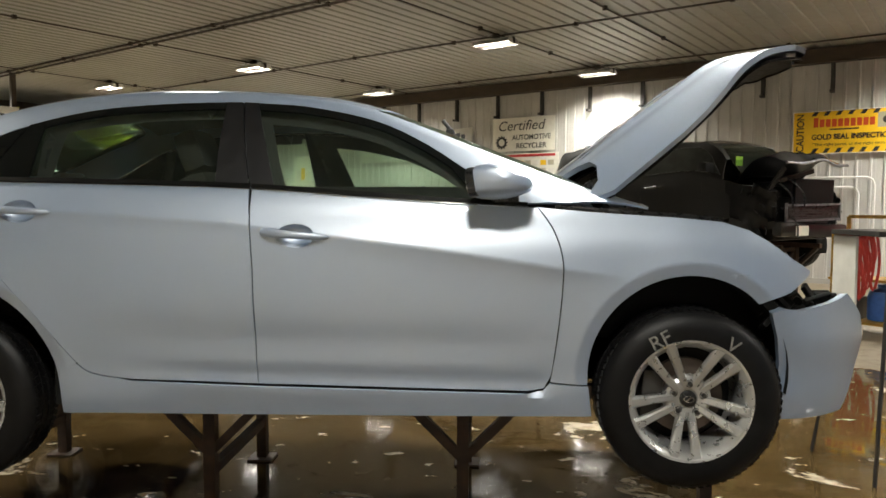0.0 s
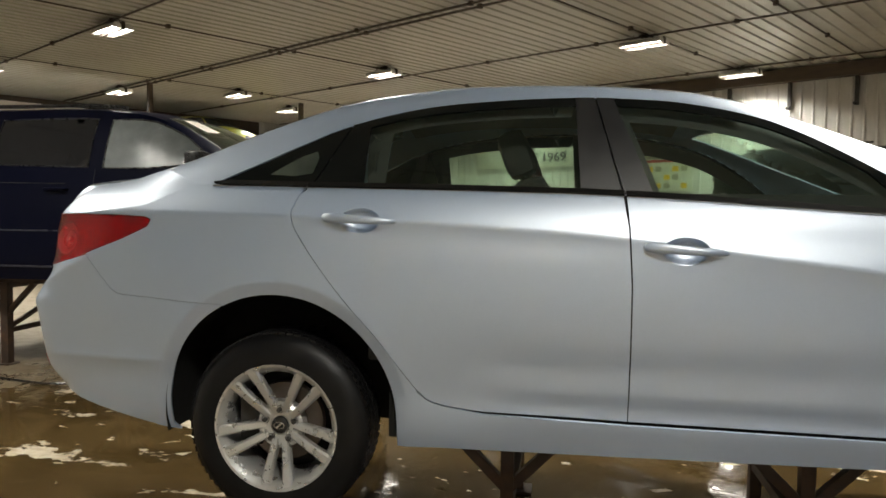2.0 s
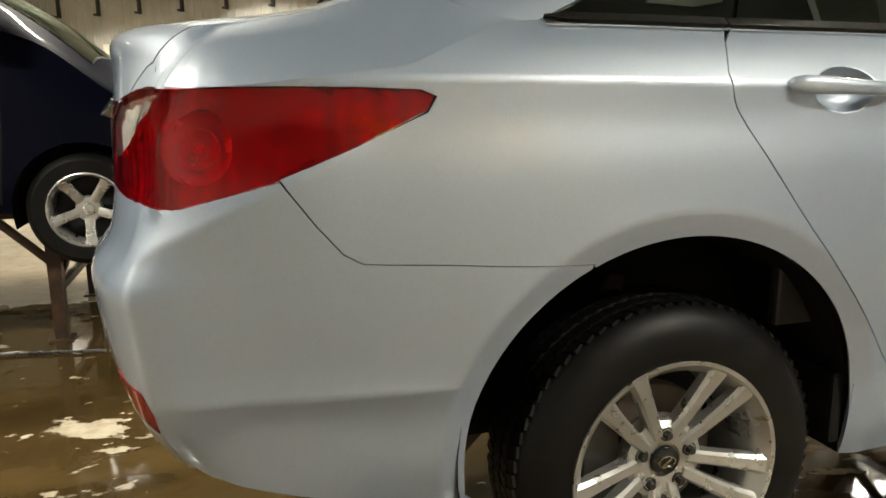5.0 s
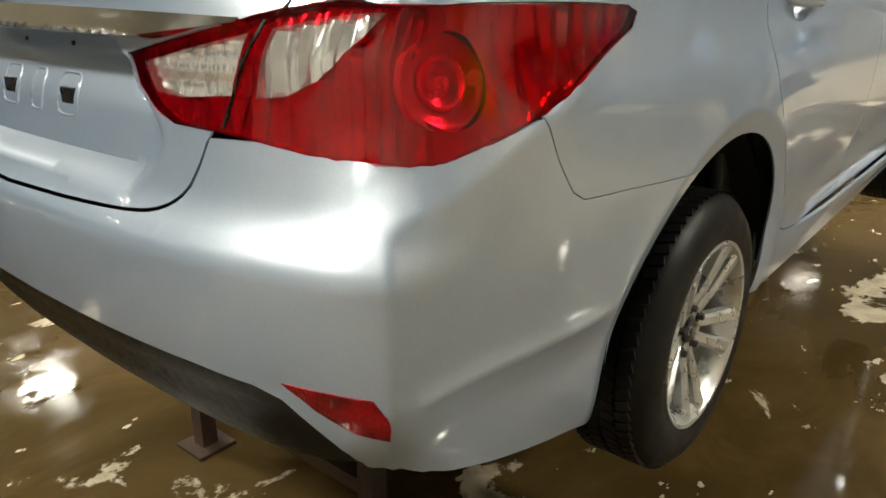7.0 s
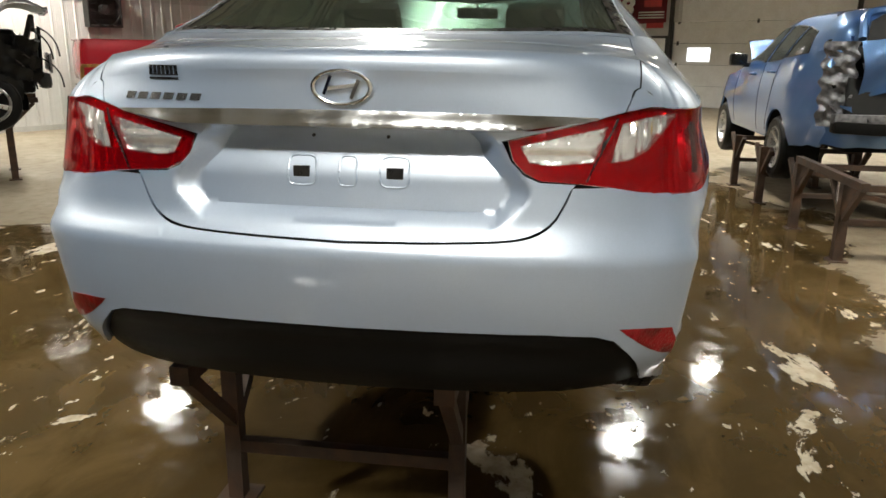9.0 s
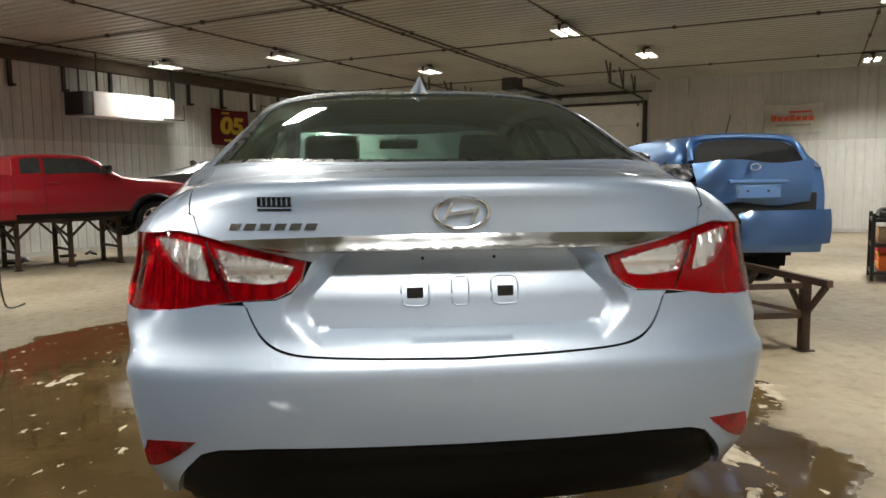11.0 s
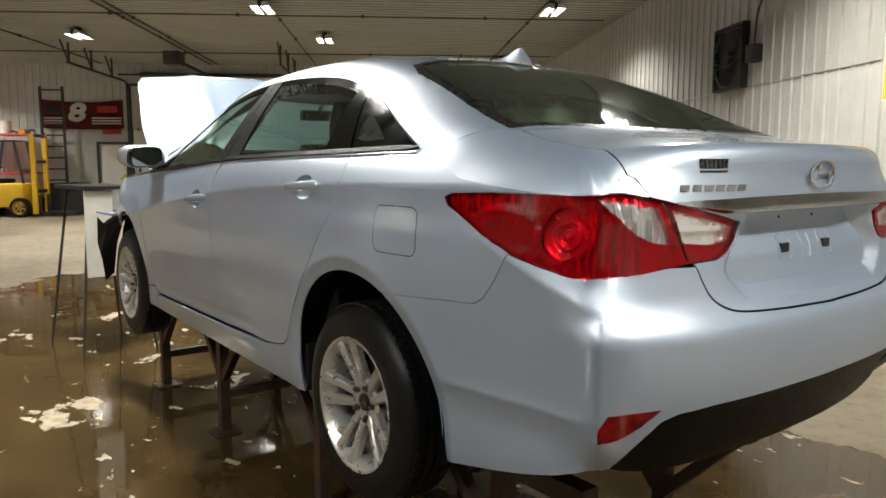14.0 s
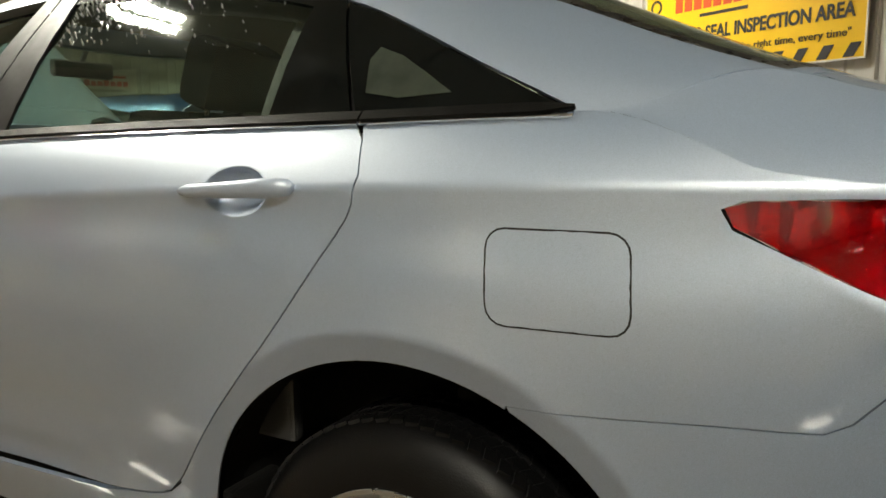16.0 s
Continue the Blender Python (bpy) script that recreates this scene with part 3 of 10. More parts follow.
def floor_sheet():
    bm = bmesh.new()
    nx, ny = 40, 20
    grid = [[bm.verts.new((U0 + (U1 - U0) * i / nx, V0 + (V1 - V0) * j / ny, 0)) for j in range(ny + 1)] for i in range(nx + 1)]
    for i in range(nx):
        for j in range(ny):
            bm.faces.new((grid[i][j], grid[i + 1][j], grid[i + 1][j + 1], grid[i][j + 1]))
    bmesh.ops.transform(bm, matrix=BUILD, verts=bm.verts)
    low = bmesh.ops.extrude_face_region(bm, geom=bm.faces[:])
    for v in low["geom"]:
        if isinstance(v, bmesh.types.BMVert):
            v.co.z = -0.15
    bmesh.ops.recalc_face_normals(bm, faces=bm.faces)
    return tagged(part("floor", bm, FLOOR, smooth=False), "wet brown concrete shop floor with puddles and dry patches", "floor", kind="structure")


def ribbed(width, height, step, rib, depth):
    """A sheet in x and z with upright ribs standing towards -y."""
    bm = bmesh.new()
    prof, x = [(0, 0)], 0.0
    while x + step <= width + 1e-6:
        c = x + step / 2
        prof += [(c - rib / 2, 0), (c - rib / 4, -depth), (c + rib / 4, -depth), (c + rib / 2, 0)]
        prof += [(c + rib / 2 + step * 0.22, 0), (c + rib / 2 + step * 0.25, -depth * 0.18), (c + rib / 2 + step * 0.28, 0)]
        x += step
    prof.append((width, 0))
    cols = [[bm.verts.new((a, b, z)) for z in (0, height)] for a, b in prof]
    for p, q in zip(cols, cols[1:]):
        bm.faces.new((p[0], q[0], q[1], p[1]))
    return bm


def wall(name, length, m, label, gaps=()):
    """A wall with a backing and sheet panels 0.914 wide in two courses; gaps: (from, to, up to) left open."""
    bm = bmesh.new()
    cuts = sorted(gaps)
    x = 0.0
    for a, b, top in cuts:
        box(bm, x, a, 0.02, 0.16, 0, TOP)
        box(bm, a, b, 0.02, 0.16, top, TOP)
        x = b
    box(bm, x, length, 0.02, 0.16, 0, TOP)
    ob = tagged(part(name, bm, SHEETUP, smooth=False, m=m), label, "wall", kind="structure")
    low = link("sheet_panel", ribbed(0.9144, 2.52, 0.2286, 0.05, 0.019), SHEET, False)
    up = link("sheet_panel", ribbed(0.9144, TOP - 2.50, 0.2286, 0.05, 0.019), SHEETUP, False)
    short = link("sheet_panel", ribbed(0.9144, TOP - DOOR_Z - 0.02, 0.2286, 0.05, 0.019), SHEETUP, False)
    n = int(length / 0.9144) + 1
    for k in range(n):
        x = k * 0.9144
        hole = [g for g in cuts if x + 0.9144 > g[0] + 0.02 and x < g[1] - 0.02]
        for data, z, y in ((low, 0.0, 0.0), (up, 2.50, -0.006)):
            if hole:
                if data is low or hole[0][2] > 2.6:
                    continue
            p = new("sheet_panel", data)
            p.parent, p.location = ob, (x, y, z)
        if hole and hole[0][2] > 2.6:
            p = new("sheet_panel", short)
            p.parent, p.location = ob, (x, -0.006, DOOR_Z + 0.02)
    bm = bmesh.new()
    for a, b in [(0.0, cuts[0][0]) if cuts else (0.0, length)] + [(g[1], (cuts[i + 1][0] if i + 1 < len(cuts) else length)) for i, g in enumerate(cuts)]:
        box(bm, a, b, -0.024, -0.002, 2.495, 2.51)
        box(bm, a, b, -0.03, 0.0, 0.0, 0.10)
    part("wall_trim", bm, SHEETUP, ob, "bent white sheet-metal trim strip", smooth=False)
    return ob


floor_sheet()
wall("wall_north", U1 - U0, BUILD @ pose(U0, V1, 0), "white ribbed steel sheet wall with greyer upper course")
wall("wall_south", U1 - U0, BUILD @ pose(U1, V0, 0, 0, 0, 180), "white ribbed steel sheet wall, bright under the lamps")
DL = V1 - V0
wall("wall_east", DL, BUILD @ pose(U1, V1, 0, 0, 0, -90), "grey-white ribbed steel end wall with overhead door",
     [(V1 - 9.45, V1 - 8.60, 2.06), (V1 - DOOR_V1, V1 - DOOR_V0, DOOR_Z)])
wall("wall_west", DL, BUILD @ pose(U0, V0, 0, 0, 0, 90), "dim ribbed steel end wall")


def ceiling():
    """Ribbed sheets that run across the hall, one mesh."""
    bm = bmesh.new()
    step, prof, u = 0.2286, [], U0
    while u < U1:
        prof += [(u, 0), (u + 0.085, 0), (u + 0.10, -0.022), (u + 0.135, -0.022), (u + 0.15, 0)]
        u += step
    prof.append((U1, 0))
    cols = [[bm.verts.new((a, v, TOP + b)) for v in (V0, V1)] for a, b in prof]
    for p, q in zip(cols, cols[1:]):
        bm.faces.new((p[0], p[1], q[1], q[0]))
    box(bm, U0, U1, V0, V1, TOP + 0.03, TOP + 0.15)
    return tagged(part("ceiling", bm, ROOFSHEET, smooth=False, m=BUILD.copy()), "ribbed off-white steel ceiling sheets, yellowed", "ceiling", kind="structure")


ceiling()


def fixture():
    ob = thing("ceiling_light", "twin-tube hooded shop light hung under the ceiling", "ceiling light", "ceiling lights")
    bm = bmesh.new()
    for s in (-1, 1):
        # one trough of the reflector for each tube
        cols = [(0.022 * s, -0.030), (0.035 * s, 0.030), (0.060 * s, 0.055), (0.125 * s, 0.055), (0.165 * s, 0.010), (0.172 * s, -0.030)]
        vs = [[bm.verts.new((x, y, z)) for x in (-0.37, 0.37)] for y, z in cols]
        for a, b in zip(vs, vs[1:]):
            bm.faces.new((a[0], a[1], b[1], b[0]))
        for x in (-0.37, 0.37):
            bm.faces.new([bm.verts.new((x, y, z)) for y, z in cols])
    part("hood", bm, HOOD, ob, "dusty white enamel hood", smooth=False)
    bm = bmesh.new()
    box(bm, -0.38, 0.38, -0.028, 0.028, -0.046, 0.075, 0.006)
    part("spine", bm, PIPE, ob, "dark ballast box between the two tubes", smooth=False)
    for y in (-0.092, 0.092):
        bm = bmesh.new()
        tube(bm, [(-0.34, y, 0.0), (0.34, y, 0.0)], 0.019, 8)
        part("tube", bm, TUBES, ob, "lit fluorescent tube")
    for x in (-0.28, 0.28):
        bm = bmesh.new()
        tube(bm, [(x, 0, 0.07), (x * 0.6, 0, TOP - LAMP_Z)], 0.006, 5)
        part("hanger", bm, PIPE, ob)
    bm = bmesh.new()
    box(bm, -0.06, 0.06, -0.05, 0.05, TOP - LAMP_Z - 0.07, TOP - LAMP_Z, 0.008)
    part("junction_box", bm, PIPE, ob)
    bm = bmesh.new()
    tube(bm, smooth_line([(0, 0, TOP - LAMP_Z - 0.06), (0.12, 0.02, 0.12), (0.2, 0, 0.07)], 0.03), 0.008, 5)
    part("cord", bm, PIPE, ob)
    return ob


first = fixture()
first.matrix_basis = at_build(*LAMPS[0], LAMP_Z)
for u, v in LAMPS[1:]:
    copy_thing(first, at_build(u, v, LAMP_Z))


def conduit(pts, r=0.016, name="conduit", label="dark steel electrical conduit under the ceiling", boxes=True):
    bm = bmesh.new()
    tube(bm, [(*p, TOP - 0.045) if len(p) == 2 else p for p in pts], r, 6)
    if boxes:
        (a, b), (c, d) = pts[0][:2], pts[-1][:2]
        n = max(1, int(math.hypot(c - a, d - b) / 2.4))
        for k in range(1, n):
            x, y = a + (c - a) * k / n, b + (d - b) * k / n
            box(bm, x - 0.03, x + 0.03, y - 0.03, y + 0.03, TOP - 0.075, TOP - 0.01)
    return tagged(part(name, bm, PIPE, smooth=False, m=BUILD.copy()), label, "conduit", "ceiling conduits")


for v in (-2.2, 2.85, 9.1, 12.75):
    conduit([(U0 + 0.3, v), (U1 - 0.3, v)])
for v in (5.75, 5.95):
    conduit([(U0 + 0.3, v), (U1 - 0.3, v)], 0.019, label="thick dark air pipe running along the ceiling")
for u in (-13.4, -8.7, -3.2, -1.0, 7.6, 12.3, 17.6):
    conduit([(u, V0 + 0.3), (u, V1 - 0.3)], 0.013)


def overhead_door():
    ob = tagged(new("door_1"), "white sectional overhead door with a small window", "overhead door", kind="structure")
    ob.matrix_basis = BUILD @ pose(U1 + 0.05, 0, 0)
    n = 6
    h = DOOR_Z / n
    for k in range(n):
        bm = bmesh.new()
        a, b = DOOR_V0 + 0.03, DOOR_V1 - 0.03
        box(bm, 0.0, 0.045, a, b, k * h + 0.004, (k + 1) * h - 0.004, 0.006)
        for z in (0.28, 0.56):
            box(bm, -0.006, 0.0, a, b, k * h + z - 0.004, k * h + z + 0.004)
        sec = part("door_panel", bm, WHITE, ob, smooth=False)
        if k == 2:
            bm = bmesh.new()
            box(bm, -0.012, -0.001, 7.22, 7.92, k * h + 0.1, k * h + 0.5, 0.004)
            part("window_pane", bm, glow("day_pane", (0.93, 0.97, 1.0), 1.6), sec, "bright daylit window pane", smooth=False)
        bm = bmesh.new()
        for v in (DOOR_V0 + 0.2, 0.5 * (DOOR_V0 + DOOR_V1), DOOR_V1 - 0.2):
            box(bm, -0.03, 0.0, v - 0.03, v + 0.03, (k + 1) * h - 0.06, (k + 1) * h + 0.06, 0.004)
        part("hinge", bm, DARKMET, sec, smooth=False)
    for v in (DOOR_V0, DOOR_V1):
        bm = bmesh.new()
        tube(bm, [(-0.12, v, 0), (-0.12, v, DOOR_Z - 0.25)] + smooth_line([(-0.12, v, DOOR_Z - 0.25), (-0.22, v, DOOR_Z + 0.02), (-0.45, v, DOOR_Z + 0.12)], 0.1) + [(-4.3, v, DOOR_Z + 0.16)], 0.03, 6)
        box(bm, -0.12, 0.0, v - 0.04, v + 0.04, 0, DOOR_Z)
        part("door_track", bm, DARKMET, ob, "dark steel door track")
        bm = bmesh.new()
        for u in (-1.4, -2.8, -4.2):
            beam(bm, (u, v, DOOR_Z + 0.16), (u, v, TOP - 0.03), 0.04, 0.04)
            beam(bm, (u, v, DOOR_Z + 0.16), (u - 0.45, v, TOP - 0.03), 0.035, 0.035)
        part("track_hanger", bm, DARKMET, ob, smooth=False)
    bm = bmesh.new()
    beam(bm, (-0.2, DOOR_V0 - 0.25, DOOR_Z + 0.33), (-0.2, DOOR_V1 + 0.25, DOOR_Z + 0.33), 0.05, 0.05)
    tube(bm, [(-0.2, DOOR_V0 + 0.4, DOOR_Z + 0.33), (-0.2, DOOR_V1 - 0.4, DOOR_Z + 0.33)], 0.055, 10)
    part("spring_shaft", bm, DARKMET, ob)
    bm = bmesh.new()
    beam(bm, (-0.2, 0.5 * (DOOR_V0 + DOOR_V1), DOOR_Z + 0.24), (-4.2, 0.5 * (DOOR_V0 + DOOR_V1), DOOR_Z + 0.24), 0.06, 0.07)
    box(bm, -4.6, -4.1, 5.7, 6.1, DOOR_Z + 0.1, DOOR_Z + 0.42, 0.02)
    part("opener", bm, DARKMET, ob, smooth=False)
    bm = bmesh.new()
    for v in (DOOR_V0 - 0.09, DOOR_V1 + 0.03):
        box(bm, -0.1, -0.055, v, v + 0.06, 0, DOOR_Z)
    box(bm, -0.1, -0.055, DOOR_V0 - 0.09, DOOR_V1 + 0.09, DOOR_Z, DOOR_Z + 0.08)
    part("door_frame", bm, DARKMET, ob, smooth=False)


overhead_door()


def man_door():
    ob = tagged(new("door_2"), "closed cream steel service door in the end wall", "door", kind="structure")
    ob.matrix_basis = BUILD @ pose(U1 + 0.03, 8.60, 0)
    bm = bmesh.new()
    box(bm, 0.0, 0.045, 0.03, 0.82, 0.01, 2.03, 0.004)
    part("door_leaf", bm, WHITE, ob, smooth=False)
    bm = bmesh.new()
    box(bm, -0.05, 0.04, -0.04, 0.03, 0, 2.10)
    box(bm, -0.05, 0.04, 0.82, 0.89, 0, 2.10)
    box(bm, -0.05, 0.04, -0.04, 0.89, 2.035, 2.10)
    part("door_frame", bm, DARKMET, ob, smooth=False)
    bm = bmesh.new()
    tube(bm, [(-0.02, 0.12, 1.0), (-0.06, 0.12, 1.0), (-0.06, 0.24, 1.0)], 0.011, 6)
    part("door_handle", bm, CHROME, ob)


man_door()
for v in (8.51,):
    bm = bmesh.new()
    tube(bm, [(0, 0, 0), (0, 0, 1.05)], 0.085, 14)
    bmesh.ops.create_uvsphere(bm, u_segments=12, v_segments=6, radius=0.085, matrix=Matrix.Translation((0, 0, 1.05)))
    tagged(part("bollard", bm, YELLOW, m=at_build(U1 - 0.55, v, 0)), "yellow steel bollard beside the overhead door", "bollard")

# ---- the silver sedan on its rack ----
# plan of the flank and the tail at the widest height, from the middle of the tail round to the nose
PLAN = [(-1.105, 0.0), (-1.100, 0.25), (-1.085, 0.45), (-1.060, 0.60), (-1.015, 0.715), (-0.945, 0.790), (-0.85, 0.828), (-0.72, 0.853), (-0.58, 0.871), (-0.3, 0.893),
        (0.0, 0.905), (0.5, 0.912), (1.2, 0.915), (2.0, 0.912), (2.6, 0.906), (2.9, 0.893), (3.1, 0.862), (3.3, 0.785), (3.45, 0.66), (3.58, 0.45), (3.66, 0.2), (3.68, 0.0)]
RUN = [Vector((p[0], p[1])) for p in smooth_line([(a, b, 0) for a, b in PLAN], 0.02)]
LEN = np.concatenate([[0], np.cumsum([(b - a).length for a, b in zip(RUN, RUN[1:])])])
RUNX, RUNY = np.array([p.x for p in RUN]), np.array([p.y for p in RUN])
SIDE0, SIDE1 = int(np.argmax(RUNX > -0.93)), int(np.argmax(RUNX > 3.2))
TAIL1 = int(np.argmax(RUNY > 0.80))


def run_x(x):
    """How far round the body a place on the flank is."""
    return float(np.interp(x, RUNX[SIDE0 - 12:SIDE1], LEN[SIDE0 - 12:SIDE1]))


def run_y(y):
    """The same for a place on the tail."""
    return math.copysign(float(np.interp(abs(y), RUNY[:TAIL1], LEN[:TAIL1])), y)


CORNER_S = run_x(-0.955)
flank_in = curve_of([(0.64, 0.105), (0.66, 0.080), (0.70, 0.062), (0.74, 0.054), (0.80, 0.048), (0.86, 0.045), (0.95, 0.031), (1.05, 0.017), (1.15, 0.007), (1.25, 0.002), (1.33, 0.005), (1.40, 0.020), (1.46, 0.034), (1.50, 0.052), (1.54, 0.078), (1.575, 0.112), (1.62, 0.16)])
tail_in = curve_of([(0.74, 0.12), (0.80, 0.075), (0.88, 0.042), (0.96, 0.022), (1.04, 0.008), (1.10, 0.002), (1.135, 0.001), (1.15, 0.008), (1.17, 0.024), (1.195, 0.038), (1.25, 0.051), (1.33, 0.060), (1.41, 0.062), (1.47, 0.060), (1.52, 0.058), (1.555, 0.050), (1.575, 0.046), (1.60, 0.06)])
crease_z = curve_of([(-0.95, 1.475), (-0.5, 1.472), (0.0, 1.462), (0.447, 1.445), (1.155, 1.400), (1.609, 1.347), (1.967, 1.303), (2.309, 1.253), (2.6, 1.21)])
flare_z = curve_of([(-0.95, 1.197), (-0.866, 1.238), (-0.75, 1.293), (-0.6, 1.36)])
REAR_C, REAR_R = (0.0, 0.765), 0.425
sill_z = curve_of([(0.4, 0.815), (0.72, 0.810), (1.196, 0.800), (2.201, 0.788), (2.4, 0.787)])
FRONT_C, FRONT_R = (2.785, 0.868), 0.358
LIP = 0.048
# how far the upper tail leans forward towards its corners
corner_lean = curve_of([(0.0, 0.0), (0.2, 0.002), (0.38, 0.016), (0.53, 0.044), (0.62, 0.067), (0.69, 0.084), (0.74, 0.080), (0.79, 0.060), (0.828, 0.030), (0.853, 0.010), (0.871, 0.0), (0.93, 0.0)])


def hull(s, z):
    """The painted skin at s round the body (left is positive) and height z."""
    d = abs(s)
    i = min(max(int(np.searchsorted(LEN, d)) - 1, 0), len(RUN) - 2)
    t = (d - LEN[i]) / max(LEN[i + 1] - LEN[i], 1e-9)
    p = RUN[i].lerp(RUN[i + 1], t)
    a, b = RUN[max(i - 3, 0)], RUN[min(i + 4, len(RUN) - 1)]
    tan = (b - a).normalized()
    n = Vector((-tan.y, tan.x))            # outward
    rear = max(0.0, -n.x) if p.x < 1 else 0.0
    nose = max(0.0, n.x) if p.x > 1 else 0.0
    rear = ease(0.15, 0.85, rear)
    off = flank_in(z) * (1 - rear) + tail_in(z) * rear
    if nose:
        off += nose * 0.10 * max(0.0, (z - 0.98)) / 0.3
    # the rising crease through the door handles
    amp = 0.019 * ease(2.62, 2.25, p.x) * (1 - rear)
    dz = z - crease_z(p.x)
    off -= amp * (math.exp(-dz / 0.11) if dz > 0 else math.exp(dz / 0.045))
    # shallow hollow above the sill
    off += 0.008 * math.exp(-((z - 0.97) / 0.07) ** 2) * ease(0.45, 0.9, p.x) * ease(2.4, 2.0, p.x)
    # tucked foot of the doors over a proud sill
    foot = ease(0.62, 1.05, p.x) * ease(2.32, 2.22, p.x)
    zs = z - sill_z(p.x)
    off += foot * (0.013 * ease(0.085, 0.045, zs) * ease(-0.0015, 0.0015, zs) - 0.010 * ease(0.0015, -0.0015, zs) * ease(-0.07, -0.02, zs))
    # bumper shoulder that runs up to the lamp
    if p.x < -0.55:
        dz = z - flare_z(p.x)
        off -= 0.017 * max(0.0, 1 - abs(dz) / (0.15 if dz > 0 else 0.17)) ** 2 * ease(-0.54, -0.72, p.x) * ease(CORNER_S - 0.14, CORNER_S + 0.01, d)
    # creases of the bumper: one along its side, one down its corner
    if p.x < -0.3:
        off -= 0.010 * math.exp(-abs(z - 0.935) / 0.03) * ease(-0.40, -0.52, p.x) * ease(0.85, 0.35, rear)
        off -= 0.032 * max(0.0, 1 - abs(d - CORNER_S) / 0.21) ** 2 * ease(0.78, 0.90, z) * ease(1.31, 1.12, z)
    # lip round the wheel openings
    for (cx, cz), r in ((REAR_C, REAR_R), (FRONT_C, FRONT_R)):
        q = math.hypot(p.x - cx, z - cz) - r
        if -0.03 < q < LIP:
            off += (0.012 * (1 - q / LIP) - 0.007) * (1 - rear)
        elif LIP <= q < 0.26:
            off -= 0.007 * math.exp(-(q - LIP) / 0.05) * (1 - rear)
    fwd = corner_lean(p.y) * max(0.0, (z - 1.395) / 0.148) ** 1.3 if p.x < -0.5 else 0.0
    p = p - n * off
    return Vector((p.x + fwd, math.copysign(p.y, s) if abs(s) > 1e-9 else 0.0, z))


plate_edge = curve_of([(1.19, 0.33), (1.21, 0.36), (1.285, 0.412), (1.315, 0.388), (1.35, 0.354), (1.39, 0.332), (1.405, 0.312)])


def recess(y, z):
    """How deep the plate's hollow is on the boot lid."""
    edge = plate_edge(min(max(z, 1.19), 1.405))
    ramp = lambda a, b, x: (lambda t: t + 0.06 * math.sin(2 * math.pi * t))(min(max((x - a) / (b - a), 0.0), 1.0))
    k = min(ramp(edge + 0.010, edge - 0.034, abs(y)), ramp(1.192, 1.226, z)) * ease(1.430, 1.412, z)
    d = (0.028 + 0.034 * ease(1.29, 1.40, z)) * k
    return d


def lid(s, z):
    p = hull(s, z)
    return p + Vector((recess(p.y, z), 0, 0))


def S(x, z):
    return (run_x(x), z)


def R(y, z):
    return (run_y(y), z)


# upper body: sections across the car from the middle to the belt
roof_z = curve_of([(2.72, 1.475), (2.5, 1.558), (2.25, 1.655), (2.0, 1.752), (1.75, 1.848), (1.6, 1.900), (1.45, 1.935), (1.2, 1.963), (0.85, 1.977), (0.5, 1.968), (0.2, 1.930), (0.0, 1.885), (-0.2, 1.815), (-0.4, 1.730), (-0.55, 1.668), (-0.64, 1.632), (-0.72, 1.618), (-0.85, 1.606), (-0.97, 1.592), (-1.03, 1.586), (-1.07, 1.578)])
rail_y = curve_of([(2.72, 0.735), (2.4, 0.712), (2.0, 0.663), (1.6, 0.622), (1.2, 0.602), (0.6, 0.595), (0.2, 0.596), (0.0, 0.610), (-0.13, 0.628), (-0.36, 0.664), (-0.53, 0.688), (-0.62, 0.690), (-0.8, 0.680), (-1.07, 0.62)])
rail_drop = curve_of([(2.72, 0.02), (2.5, 0.045), (2.0, 0.055), (1.2, 0.055), (0.5, 0.055), (0.2, 0.058), (0.0, 0.066), (-0.13, 0.069), (-0.36, 0.066), (-0.53, 0.053), (-0.64, 0.042), (-0.8, 0.043), (-1.07, 0.040)])
belt_z = curve_of([(-1.07, 1.552), (-0.8, 1.560), (-0.5, 1.568), (-0.262, 1.573), (0.1, 1.567), (0.685, 1.556), (1.14, 1.543), (1.745, 1.504), (2.0, 1.488), (2.2, 1.478), (2.55, 1.460), (2.72, 1.450)])


def belt_y(x):
    if x > -0.90:
        return hull(run_x(x), belt_z(x)).y
    return hull(run_x(-0.90), belt_z(x)).y - (-0.90 - x) * 0.85


def upper(x, q):
    """The roof, glass and pillars: q from 0 in the middle to 1 at the belt, negative on the right."""
    a = abs(q)
    zc, yr = roof_z(x), rail_y(x)
    zr = zc - rail_drop(x)
    if a <= 0.6:
        t = a / 0.6
        y, z = yr * t, zc - (zc - zr) * (0.25 * t * t + 0.75 * t ** 5)
    else:
        t = (a - 0.6) / 0.4
        yb, zb = belt_y(x), belt_z(x)
        y = yr + (yb - yr) * t + 0.016 * math.sin(math.pi * t) * ease(-0.7, -0.2, x)
        z = zr + (zb - zr) * t + 0.010 * math.sin(math.pi * t) * ease(-0.1, -0.6, x)
    return Vector((x, math.copysign(y, q), z))


def U(x, z, side=1):
    """A place on the cabin's side by its height."""
    zr, zb = roof_z(x) - rail_drop(x), belt_z(x)
    return (x, side * (0.6 + 0.4 * min(max((zr - z) / (zr - zb), -0.12), 1.0)))


def uy(x, y):
    return (x, math.copysign(0.6 * abs(y) / rail_y(x), y))


def uq(x, y):
    """The upper body's own place of a point in plan."""
    ry, yb = rail_y(x), max(belt_y(x), rail_y(x) + 0.02)
    a = abs(y)
    return (x, math.copysign(0.6 * a / ry if a <= ry else 0.6 + 0.4 * (a - ry) / (yb - ry), y))


